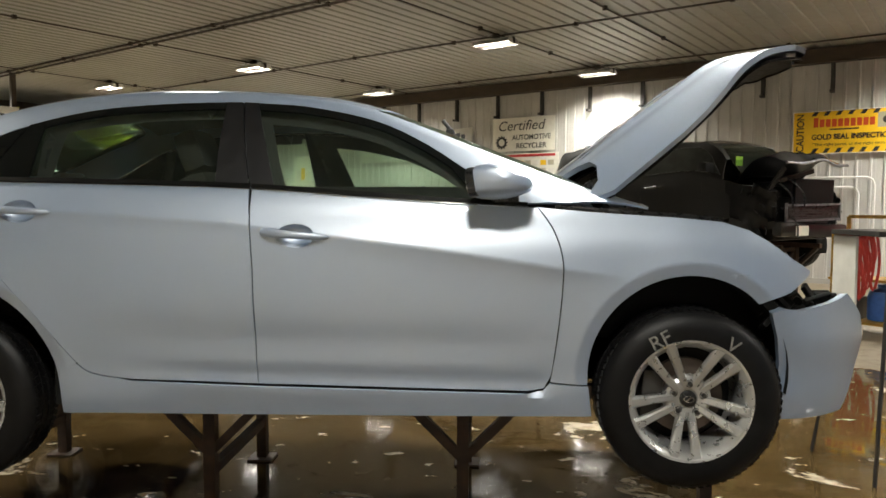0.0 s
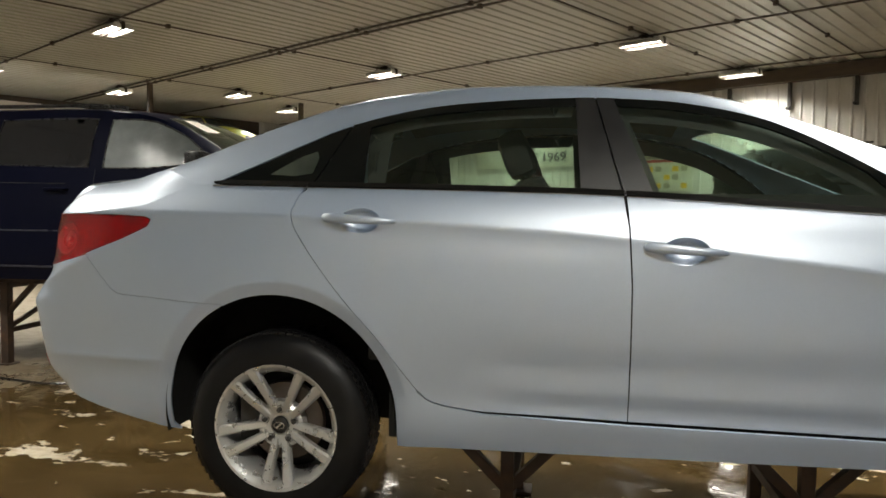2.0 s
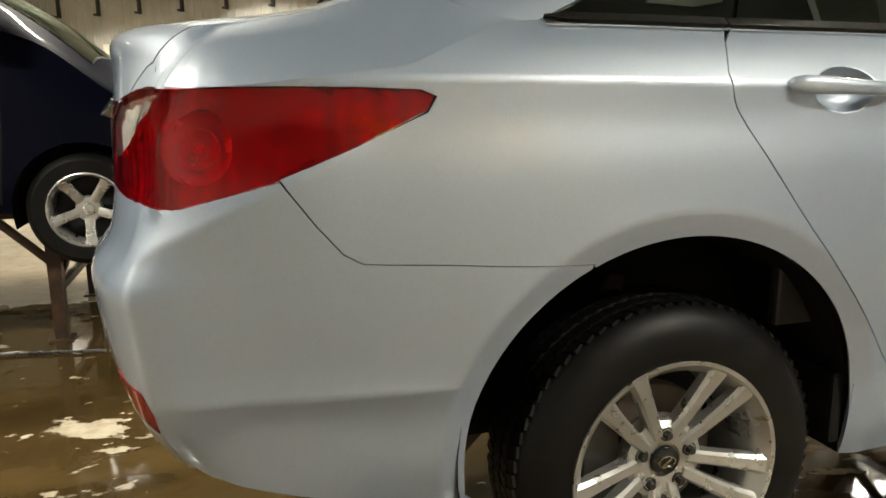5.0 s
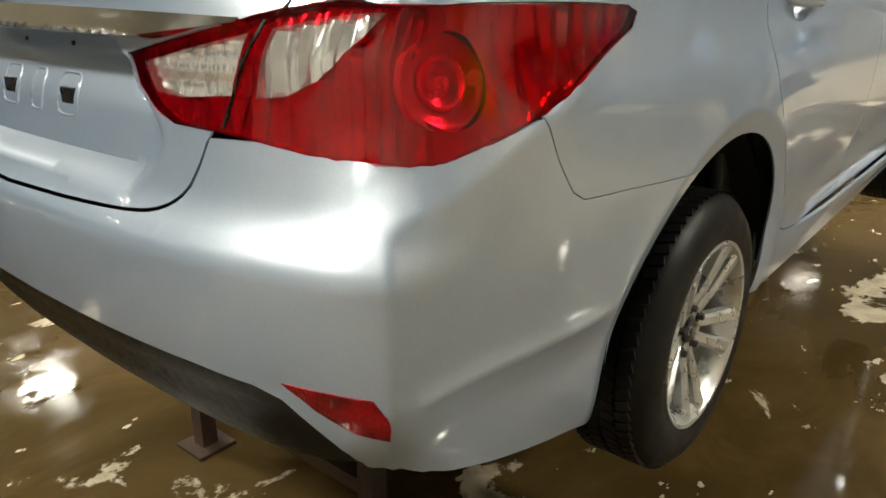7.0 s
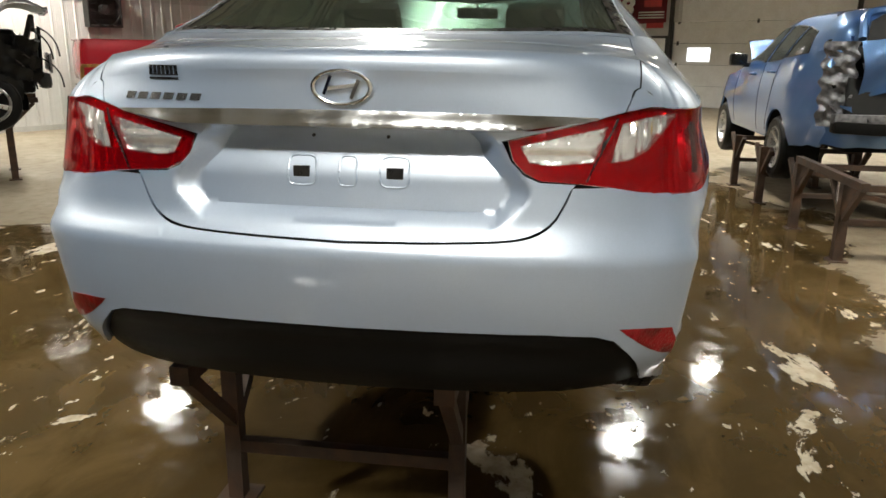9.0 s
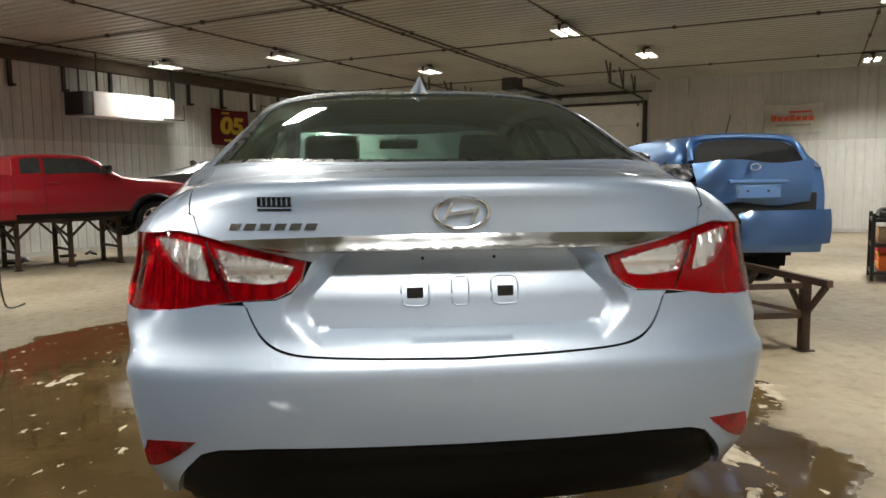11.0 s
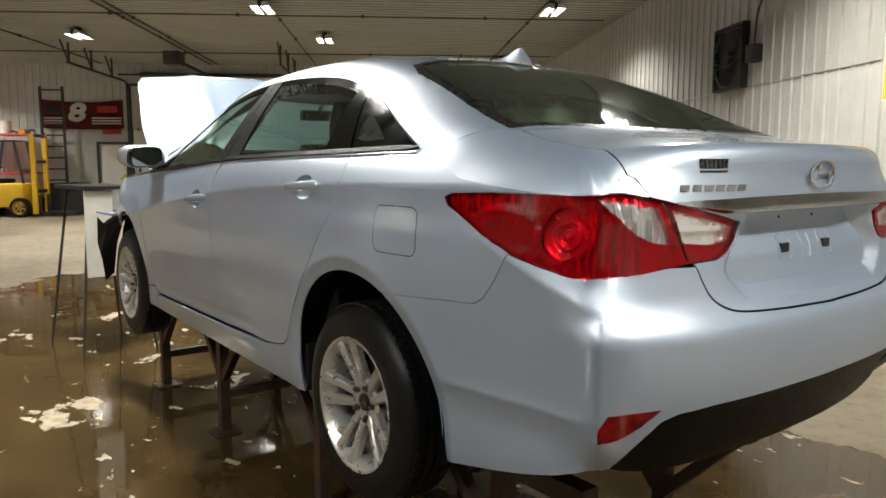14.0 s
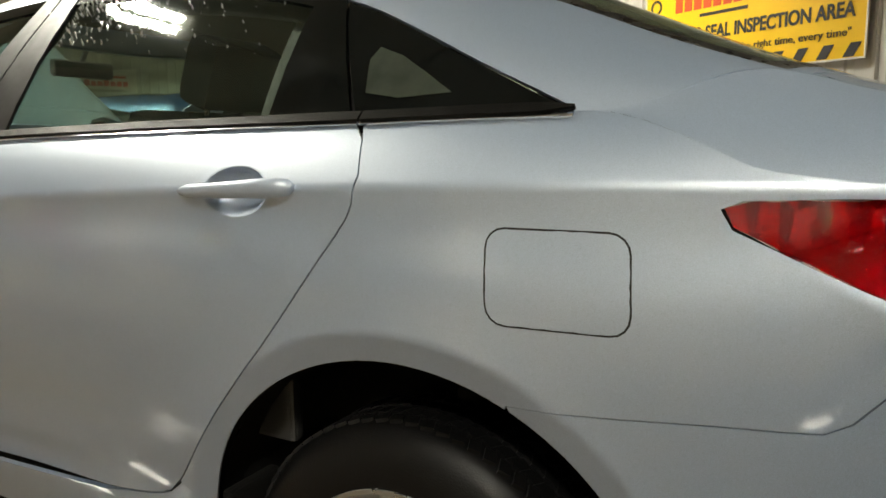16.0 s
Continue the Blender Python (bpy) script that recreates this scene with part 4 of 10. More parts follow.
def shoulder(s):
    """The rounded edge between the flanks or the tail and the top: inner point, corner, outer point, height."""
    d = abs(s)
    i = min(max(int(np.searchsorted(LEN, d)) - 1, 0), len(RUN) - 2)
    p = RUN[i].lerp(RUN[i + 1], (d - LEN[i]) / max(LEN[i + 1] - LEN[i], 1e-9))
    a, b = RUN[max(i - 3, 0)], RUN[min(i + 4, len(RUN) - 1)]
    tan = (b - a).normalized()
    zb = belt_z(p.x) - 0.026 * ease(-0.40, -0.88, p.x) if p.x > -0.90 else 1.580 - 0.036 * min(p.y / 0.70, 1.13) ** 2.6
    r = (0.044 + 0.058 * ease(0.69, 0.80, p.y)) * ease(-0.285, -0.62, p.x)
    drop = min(0.9 * r, 0.072)
    sign = -1.0 if s < 0 else 1.0
    corner, low = hull(s, zb), hull(s, zb - drop)
    xa, ya = corner.x + tan.y * r * 1.15, corner.y - sign * tan.x * r * 1.15
    if p.y > 0.687:
        ya += (sign * 0.6640 - ya) * ease(0.81, 0.69, p.y)
    else:
        ya += (sign * min(abs(corner.y), 0.6605) - ya) * ease(0.54, 0.685, p.y)
    inner = upper(*uq(xa, ya))
    corner.z += max(0.0, inner.z - 0.004 - corner.z) * (ease(0.72, 0.46, p.y) if p.x < -0.9 else 0.0)
    return inner, corner, low, zb - drop


def fillet(bm, s_list):
    rows = []
    for s in s_list:
        a, c, b, _ = shoulder(s)
        rows.append([bm.verts.new(a * (1 - t) ** 2 + c * 2 * t * (1 - t) + b * t * t) for t in (0, 0.14, 0.3, 0.45, 0.6, 0.75, 0.88, 1.0)])
    for p, q in zip(rows, rows[1:]):
        for k in range(7):
            if (p[k].co - p[k + 1].co).length > 1e-6 or (q[k].co - q[k + 1].co).length > 1e-6:
                bm.faces.new((p[k], p[k + 1], q[k + 1], q[k]))


def arc(c, r, a0, a1, n):
    return [(c[0] + r * math.cos(radians(a0 + (a1 - a0) * k / n)), c[1] + r * math.sin(radians(a0 + (a1 - a0) * k / n))) for k in range(n + 1)]


GAP = 0.0024
DLO_TOP = [(-0.262, 1.576), (-0.111, 1.645), (0.016, 1.706), (0.142, 1.764), (0.225, 1.793), (0.35, 1.828), (0.526, 1.859), (0.774, 1.878), (1.0, 1.884), (1.2, 1.877), (1.385, 1.858), (1.626, 1.802), (1.818, 1.712), (2.009, 1.585), (2.12, 1.495)]
TOPS = [(a, b) for a, b, c in smooth_line([(a, b, 0) for a, b in DLO_TOP], 0.04)]
dlo_top = curve_of(TOPS)
REAR_SEAM = [(0.092, 1.568), (0.074, 1.535), (0.058, 1.480), (0.066, 1.434), (0.097, 1.380), (0.222, 1.215), (0.369, 1.046), (0.500, 0.876), (0.560, 0.835), (0.66, 0.818)]
REAR_SEAM = [(a, b) for a, b, c in smooth_line([(a, b, 0) for a, b in REAR_SEAM], 0.03)]
FRONT_SEAM = [(2.201, 0.790), (2.268, 0.803), (2.292, 0.85), (2.302, 0.92), (2.319, 1.078), (2.327, 1.213), (2.321, 1.303), (2.290, 1.393), (2.235, 1.472)]
FRONT_SEAM = [(a, b) for a, b, c in smooth_line([(a, b, 0) for a, b in FRONT_SEAM], 0.03)]
MID_SEAM = [(1.173, 1.542), (1.186, 1.432), (1.197, 1.25), (1.198, 1.0), (1.196, 0.802)]


def wheel(name, label):
    """Road wheel about its middle, its face towards -y."""
    ob = thing(name, label, "wheel")
    bm = bmesh.new()
    half = 0.1025
    lathe(bm, [(0.212, -half + 0.012), (0.222, -half), (0.262, -half - 0.006), (0.300, -half + 0.004), (0.320, -half + 0.022), (0.329, -half + 0.036), (0.331, -0.045), (0.324, -0.043), (0.324, -0.036), (0.332, -0.034), (0.332, -0.006), (0.325, -0.004), (0.325, 0.004), (0.332, 0.006),
               (0.332, 0.034), (0.324, 0.036), (0.324, 0.043), (0.331, 0.045), (0.329, half - 0.036), (0.318, half - 0.02), (0.295, half), (0.222, half), (0.212, half - 0.012)], 72)
    tyre = part("tyre", bm, RUBBER, ob, "worn black tyre with chalk marks")
    bm = bmesh.new()
    for k in range(72):
        for y, sx in ((-0.056, 1), (-0.020, -1), (0.020, 1), (0.056, -1)):
            m = Matrix.Rotation(2 * math.pi * (k + 0.25 * sx) / 72, 4, "Y") @ Matrix.Translation((0, y, 0.3325)) @ Matrix.Rotation(0.35 * sx, 4, "Z")
            box(bm, -0.0105, 0.0105, -0.0155, 0.0155, -0.006, 0.0008, 0, m)
    part("tread", bm, RUBBER, tyre, smooth=False)
    bm = bmesh.new()
    lathe(bm, [(0.226, -0.099), (0.224, -0.106), (0.216, -0.104), (0.209, -0.094), (0.200, -0.086), (0.192, -0.060), (0.186, -0.02), (0.184, 0.06), (0.2, 0.095), (0.212, 0.1)], 72)
    part("rim", bm, ALLOY, ob, "cast alloy rim")
    for k in range(5):
        for s in (-1, 1):
            bm = bmesh.new()
            base = Matrix.Rotation(radians(90 + 72 * k), 4, "Y")
            rings = []
            for r, off, wdt, y, dep in ((0.050, 0.017, 0.0145, -0.060, 0.03), (0.10, 0.0255, 0.0145, -0.074, 0.03), (0.15, 0.0335, 0.0165, -0.086, 0.028), (0.185, 0.0385, 0.0190, -0.094, 0.026), (0.216, 0.043, 0.0240, -0.100, 0.02)):
                c = off * s
                rings.append([bm.verts.new(base @ Vector((r, yy, xx))) for xx, yy in ((c - wdt, y + dep), (c - wdt, y + 0.006), (c - wdt * 0.6, y - 0.001), (c + wdt * 0.6, y - 0.001), (c + wdt, y + 0.006), (c + wdt, y + dep))])
            for a, b in zip(rings, rings[1:]):
                for i in range(6):
                    bm.faces.new((a[i], a[(i + 1) % 6], b[(i + 1) % 6], b[i]))
            bmesh.ops.recalc_face_normals(bm, faces=bm.faces)
            part("spoke", bm, ALLOY, ob)
    bm = bmesh.new()
    lathe(bm, [(0.0, -0.050), (0.034, -0.050), (0.036, -0.056), (0.072, -0.060), (0.084, -0.052), (0.088, -0.02)], 40)
    part("hub", bm, ALLOY, ob)
    for k in range(5):
        bm = bmesh.new()
        m = Matrix.Rotation(radians(126 + 72 * k), 4, "Y") @ Matrix.Translation((0.057, 0, 0))
        lathe(bm, [(0.0150, -0.045), (0.0145, -0.061), (0.0125, -0.061), (0.0125, -0.055)], 14)
        lathe(bm, [(0.0, -0.073), (0.007, -0.073), (0.009, -0.070), (0.009, -0.055)], 6)
        bmesh.ops.transform(bm, matrix=m, verts=bm.verts)
        part("lug_nut", bm, DARKMET, ob)
    bm = bmesh.new()
    lathe(bm, [(0.0, -0.066), (0.022, -0.0655), (0.029, -0.063), (0.031, -0.055)], 28)
    cap = part("centre_cap", bm, TRIM, ob, "black centre cap with a chrome oval")
    bm = bmesh.new()
    lathe(bm, [(0.017, -0.0655), (0.0175, -0.068), (0.0205, -0.068), (0.021, -0.0645)], 24)
    bmesh.ops.transform(bm, matrix=Matrix.Diagonal((1, 1, 0.62, 1)), verts=bm.verts)
    beam(bm, (-0.010, -0.0675, -0.008), (0.010, -0.0675, 0.008), 0.003, 0.006)
    part("oval_badge", bm, CHROME, cap)
    bm = bmesh.new()
    lathe(bm, [(0.0, -0.02), (0.075, -0.02), (0.08, 0.0), (0.140, 0.0), (0.142, 0.012), (0.142, 0.025), (0.0, 0.03)], 40)
    part("brake_disc", bm, DISC, ob, "rusty brake disc behind the spokes")
    bm = bmesh.new()
    box(bm, -0.165, -0.085, -0.03, 0.06, -0.09, 0.09, 0.015)
    part("caliper", bm, DARKMET, ob)
    bm = bmesh.new()
    lathe(bm, [(0.0, 0.085), (0.19, 0.085), (0.19, 0.05)], 32)
    part("back_plate", bm, VOID, ob)
    return ob


def cup(x, z, side, grow=1.0, n=30):
    """The rim of a handle's hollow, on the flank."""
    return [(side * (run_x(x) + 0.070 * grow * math.cos(2 * math.pi * k / n)), z + 0.042 * grow * math.sin(2 * math.pi * k / n)) for k in range(n)]


def handle_set(ob, x, z, side, tilt):
    """A pull handle over its cupped hollow."""
    s0 = run_x(x)
    p = hull(side * s0, z)
    m = Matrix.Translation(p) @ Matrix.Rotation(radians(tilt), 4, "Y")
    bm = bmesh.new()
    ring, n = [], 30
    for r, d in ((1.05, 0.0008), (1.0, 0.0), (0.95, -0.004), (0.86, -0.014), (0.70, -0.026), (0.45, -0.034), (0.02, -0.037)):
        row = []
        for a, b in cup(x, z, side, r, n):
            q = hull(a, b)
            row.append(bm.verts.new(m.inverted() @ (q + Vector((0, side * d, 0)))))
        ring.append(row)
    for a, b in zip(ring, ring[1:]):
        for k in range(n):
            bm.faces.new((a[k], a[(k + 1) % n], b[(k + 1) % n], b[k]))
    bm.faces.new(ring[-1])
    outward(bm, Vector((0, side, 0)))
    h = part("door_handle", bm, SILVER, ob, "body-coloured pull handle over a cupped hollow", m=m)
    bm = bmesh.new()
    rings = []
    n = 10
    for t, wz, d in ((-0.130, 0.004, 0.003), (-0.124, 0.013, 0.008), (-0.105, 0.0165, 0.016), (-0.076, 0.0165, 0.023), (-0.05, 0.0150, 0.028), (0.0, 0.0135, 0.031), (0.05, 0.0125, 0.029), (0.09, 0.0115, 0.021), (0.115, 0.008, 0.010), (0.126, 0.003, 0.003)):
        rings.append([bm.verts.new((t, side * (d + 0.008 * math.sin(2 * math.pi * k / n) - 0.004), wz * math.cos(2 * math.pi * k / n) + 0.004)) for k in range(n)])
    for a, b in zip(rings, rings[1:]):
        for k in range(n):
            bm.faces.new((a[k], a[(k + 1) % n], b[(k + 1) % n], b[k]))
    bm.faces.new(rings[0][::-1])
    bm.faces.new(rings[-1])
    bmesh.ops.recalc_face_normals(bm, faces=bm.faces)
    part("grip", bm, SILVER, h)


def mirror_set(ob, side):
    bm = bmesh.new()
    n, rings = 22, []
    for t, wx, wz, cx, cz in ((0.0, 0.060, 0.040, 0.02, -0.012), (0.03, 0.105, 0.054, 0.012, -0.004), (0.08, 0.120, 0.062, 0.004, 0.0), (0.14, 0.122, 0.064, 0.0, 0.0), (0.19, 0.105, 0.054, 0.008, 0.004), (0.215, 0.05, 0.035, 0.016, 0.006), (0.222, 0.004, 0.004, 0.02, 0.006)):
        ring = []
        for k in range(n):
            a = 2 * math.pi * k / n
            c, s = math.cos(a), math.sin(a)
            x = wx * math.copysign(abs(c) ** 0.8, c)
            if x < 0:
                x = max(x, -0.086 - 0.23 * (t - 0.108) - cx)
            taper = 1.0 - 0.42 * ease(-0.02, 0.12, x)
            ring.append(bm.verts.new((cx + x, side * t, cz - 0.022 * ease(-0.04, 0.12, x) + wz * taper * math.copysign(abs(s) ** 0.8, s))))
        rings.append(ring)
    for a, b in zip(rings, rings[1:]):
        for k in range(n):
            bm.faces.new((a[k], a[(k + 1) % n], b[(k + 1) % n], b[k]))
    bm.faces.new(rings[0])
    bmesh.ops.recalc_face_normals(bm, faces=bm.faces)
    m = Matrix.Translation((2.09, side * 0.845, 1.562)) @ Matrix.Rotation(radians(-4), 4, "Y")
    shell = part("door_mirror", bm, SILVER, ob, "body-coloured door mirror shell", m=m)
    def plate(x0, x1, cy, wy, wz):
        bm, rows = bmesh.new(), []
        for x in (x1, x0):
            row = []
            for k in range(32):
                c, q = math.cos(2 * math.pi * k / 32), math.sin(2 * math.pi * k / 32)
                row.append(bm.verts.new((x, side * (cy + wy * math.copysign(abs(c) ** 0.55, c)), wz * math.copysign(abs(q) ** 0.6, q) - 0.006 * c)))
            rows.append(row)
        for k in range(32):
            bm.faces.new((rows[0][k], rows[0][(k + 1) % 32], rows[1][(k + 1) % 32], rows[1][k]))
        bm.faces.new(rows[1])
        bm.faces.new(rows[0])
        bmesh.ops.recalc_face_normals(bm, faces=bm.faces)
        return bm
    tilt = Matrix.Translation((-0.092, side * 0.108, 0)) @ Matrix.Rotation(radians(side * 13), 4, "Z") @ Matrix.Rotation(radians(-5), 4, "Y") @ Matrix.Translation((0.090, side * -0.108, 0))
    part("mirror_rim", plate(-0.086, -0.060, 0.108, 0.092, 0.053), TRIM, shell, "black mirror rim", smooth=False, m=tilt)
    part("mirror_glass", plate(-0.091, -0.084, 0.108, 0.080, 0.046), MIRROR, shell, "mirror glass", smooth=False, m=tilt)
    bm = bmesh.new()
    box(bm, -0.03, 0.075, min(side * -0.075, side * 0.035), max(side * -0.075, side * 0.035), -0.085, -0.035, 0.012)
    part("mirror_foot", bm, TRIM, shell)


def seat(bm, x, y, w, front):
    box(bm, x - 0.05, x + 0.46, y - w / 2, y + w / 2, 0.93, 1.10, 0.05)
    m = Matrix.Translation((x, y, 1.06)) @ Matrix.Rotation(radians(-20 if front else -24), 4, "Y")
    box(bm, -0.09, 0.06, -w / 2, w / 2, -0.04, 0.58, 0.05, m)
    return m


def outward(bm, way):
    """Turns all faces so that they look that way on the whole."""
    bmesh.ops.recalc_face_normals(bm, faces=bm.faces)
    if sum((fc.normal for fc in bm.faces), Vector()).dot(way) < 0:
        bmesh.ops.reverse_faces(bm, faces=bm.faces[:])


def creases(side):
    """Rows along the flank's crease, for a crisp fold."""
    return [[(side * run_x(x), crease_z(x) + dz) for x in np.linspace(2.6, -0.75, 170)] for dz in (0.010, 0.0, -0.009)]


def lips(side, c, r, a0, a1):
    """Rows round a wheel opening, for the edge of its flare."""
    return [[(side * run_x(x), z) for x, z in arc(c, r + LIP + d, a0, a1, 60)] for d in (-0.009, 0.0, 0.009)]


def ridges(side):
    """Rows along the bumper's shoulder and down its corner."""
    out = [[(side * run_x(x), flare_z(x) + dz) for x in np.linspace(-0.58, -0.95, 28)] for dz in (0.009, 0.0, -0.009)]
    return out + [[(side * (CORNER_S + ds), z) for z in np.linspace(0.80, 1.18, 30)] for ds in (-0.009, 0.0, 0.009)] + [[(side * run_x(x), 0.935 + dz) for x in np.linspace(-0.42, -0.91, 30)] for dz in (-0.009, 0.0, 0.009)]


def sedan():
    car = thing("sedan", "silver-blue sedan, hood raised, front lamps missing, on a steel rack", "car")

    def both(name, surf_poly, mat, label="", lines=0, grip=None, **k):
        for side in (-1, 1):
            bm = bmesh.new()
            if grip:
                k["holes"] = [cup(*grip, side)]
            if lines:
                k["lines"] = creases(side) + (lips(side, FRONT_C, FRONT_R, 20, 190) if lines > 1 else [])
            skin(bm, lambda s, z: hull(s, z), [(side * a, b) for a, b in surf_poly], flip=True, **k)
            yield side, part(name, bm, mat, car, label)

    # rear doors and front doors
    low = [(0.72, 0.812), (1.0, 0.806), (1.196, 0.802)]
    rear_door = [S(x, belt_z(x) - 0.006) for x in np.linspace(1.17, 0.10, 18)] + [S(*p) for p in REAR_SEAM[1:]] + [S(*p) for p in low] + [S(*p) for p in MID_SEAM[::-1][1:-1]]
    front_door = [S(x, belt_z(x) - 0.006) for x in np.linspace(2.23, 1.178, 18)] + [S(*p) for p in MID_SEAM[1:]] + [S(x, 0.802 - 0.012 * (x - 1.196)) for x in np.linspace(1.3, 2.1, 8)] + [S(*p) for p in FRONT_SEAM]
    doors = {}
    for side, ob in both("rear_door", rear_door, SILVER, step=0.022, edge=0.016, gap=GAP, lines=1, grip=(0.305, 1.448)):
        doors[side, 0] = ob
        handle_set(ob, 0.305, 1.448, side, 3.0)
    for side, ob in both("front_door", front_door, SILVER, step=0.022, edge=0.016, gap=GAP, lines=1, grip=(1.358, 1.364)):
        doors[side, 1] = ob
        handle_set(ob, 1.358, 1.364, side, 4.0)
        mirror_set(ob, side)
    # sills under the doors
    sill = [S(x, z) for x, z in [(0.425, 0.672), (0.425, 0.845), (0.500, 0.872)]] + [S(*p) for p in REAR_SEAM if p[1] < 0.872 and p[0] > 0.5] + [S(0.72, 0.808), S(1.196, 0.798), S(2.201, 0.786), S(2.262, 0.797), S(2.285, 0.825), S(2.43, 0.815), S(2.445, 0.70)] + [S(x, 0.672 + 0.012 * (x - 0.4)) for x in np.linspace(2.2, 0.6, 9)]
    for side, ob in both("sill", sill, SILVER, step=0.035, edge=0.02, gap=0.002):
        pass
    # front fenders
    fender = [S(*p) for p in FRONT_SEAM[5:]] + [S(x, z) for x, z in ((2.26, 1.470), (2.4, 1.458), (2.55, 1.448), (2.75, 1.436), (2.90, 1.422), (3.0, 1.392), (3.09, 1.345), (3.17, 1.292))] + [(run_x(3.19) + 0.09, 1.238), (run_x(3.19) + 0.07, 1.215), S(3.165, 1.160), S(3.075, 1.135)] + [S(*p) for p in arc(FRONT_C, FRONT_R, 45, 180, 26)] + [S(2.427, 0.818), S(2.288, 0.828)]
    for side, ob in both("front_fender", fender, SILVER, step=0.022, edge=0.016, gap=GAP, lines=2):
        pass
    # front bumper corners, sagging
    bump = [S(3.09, 0.69), S(3.125, 0.80), S(3.122, 0.90), S(3.10, 1.0), S(3.07, 1.09), S(3.11, 1.105)]
    e3 = [(run_x(3.19), 1.098), (run_x(3.19) + 0.22, 1.150), (run_x(3.19) + 0.36, 1.06), (run_x(3.19) + 0.36, 0.90), (run_x(3.19) + 0.24, 0.70), (run_x(3.19) + 0.05, 0.685)]
    bm = bmesh.new()
    skin(bm, lambda s, z: hull(s, z) + Vector((0.02 + 0.045 * ease(3.12, 3.3, hull(s, z).x), 0, 0.0)), [(-a, b) for a, b in bump + e3], step=0.035, edge=0.025, flip=True, fold=0.03)
    fb = part("front_bumper", bm, SILVER, car, "torn front bumper corner hanging loose")
    bm = bmesh.new()
    a = run_x(3.19)
    skin(bm, lambda s, z: hull(s, z) + Vector((0.022, 0, 0)), [(-(a + 0.12), 0.80), (-(a + 0.31), 0.92), (-(a + 0.33), 0.84), (-(a + 0.24), 0.78)], step=0.03, flip=True, lift=0.003)
    part("fog_lamp_grille", bm, TRIM, fb)
    # torn black inner parts where the front lamps were
    rng = random.Random(5)
    for k in range(18):
        bm = bmesh.new()
        x, z = rng.uniform(3.10, 3.38), rng.uniform(1.06, 1.13)
        y = -hull(run_x(min(x, 3.18)), 1.1).y + rng.uniform(0.03, 0.2) + max(0, x - 3.18) * 0.8
        m = Matrix.Translation((x, y, z)) @ Euler((rng.uniform(-1, 1), rng.uniform(-1, 1), rng.uniform(-1, 1))).to_matrix().to_4x4()
        box(bm, -0.055, 0.055, -0.010, 0.010, -0.022, 0.022, 0.005, m)
        part("lamp_fragment", bm, PLASTIC, car, "broken black lamp housing piece", smooth=False)
    bm = bmesh.new()
    tube(bm, smooth_line([(3.05, 0.80, 1.20), (3.25, 0.86, 1.12), (3.48, 0.86, 1.05), (3.55, 0.80, 1.0)], 0.06), 0.032, 6)
    part("bumper_scrap", bm, PLASTIC, car, "black bumper scrap hanging loose")
    bm = bmesh.new()
    rows = [[(3.02, 0.83, 1.18), (3.20, 0.90, 1.10), (3.38, 0.92, 1.16)], [(3.08, 0.87, 1.0), (3.22, 0.94, 0.93), (3.36, 0.93, 0.98)], [(3.14, 0.88, 0.80), (3.22, 0.92, 0.74), (3.30, 0.90, 0.78)]]
    vs = [[bm.verts.new(p) for p in r] for r in rows]
    for i in range(2):
        for j in range(2):
            bm.faces.new((vs[i][j], vs[i][j + 1], vs[i + 1][j + 1], vs[i + 1][j]))
    bmesh.ops.solidify(bm, geom=bm.faces[:], thickness=0.012)
    part("hanging_liner", bm, PLASTIC, car, "black arch liner hanging torn from the front corner", smooth=False)
    bm = bmesh.new()
    box(bm, 3.02, 3.40, 0.80, 0.92, 1.185, 1.20, 0.004, Matrix.Translation((0, 0, 0.0)) @ Matrix.Rotation(0.0, 4, "Y"))
    part("liner_strip", bm, SILVER, car, "painted bumper scrap", smooth=False)

    # rear quarters with roof: one welded shell
    bm = bmesh.new()
    xs = list(np.linspace(0.095, -0.90, 34))
    for side in (-1, 1):
        top = [(s, shoulder(s)[3]) for s in [run_x(x) for x in xs] + list(np.linspace(run_x(-0.905), run_y(0.690), 12))]
        lampline = [R(0.674, 1.50), R(0.652, 1.456)] + [R(0.72, 1.466)] + [S(-0.864, 1.462), S(-0.725, 1.462), S(-0.604, 1.460), S(-0.50, 1.455), S(-0.474, 1.444), S(-0.489, 1.418), S(-0.605, 1.366), S(-0.728, 1.318)]
        seam = [S(-0.675, 1.241), S(-0.634, 1.192), S(-0.604, 1.175), S(-0.56, 1.171), S(-0.483, 1.167), S(-0.362, 1.158), S(-0.195, 1.150)]
        arch = [S(*p) for p in arc(REAR_C, REAR_R, 117, 0, 30) if p[1] < 1.149 or p[0] > -0.19]
        rest = [S(0.425, 0.842), S(0.498, 0.870)] + [S(*p) for p in REAR_SEAM[::-1] if p[1] > 0.875]
        skin(bm, hull, [(side * a, b) for a, b in top + lampline + seam + arch + rest], step=0.026, edge=0.02, flip=True, fold=0.006, lines=creases(side) + ridges(side)[:3] + lips(side, REAR_C, REAR_R, -5, 122))
    hole_w = [uy(x, y) for x, y in ([(1.60 + 0.13 * (1 - (y / 0.58) ** 2), y) for y in np.linspace(-0.58, 0.58, 15)])]
    low_w = [(2.66, -0.555), (2.69, -0.3), (2.70, 0.0), (2.69, 0.3), (2.66, 0.555)]
    wind = hole_w + [(2.05, 0.57), (2.4, 0.565)] + low_w[::-1] + [(2.4, -0.565), (2.05, -0.57)]
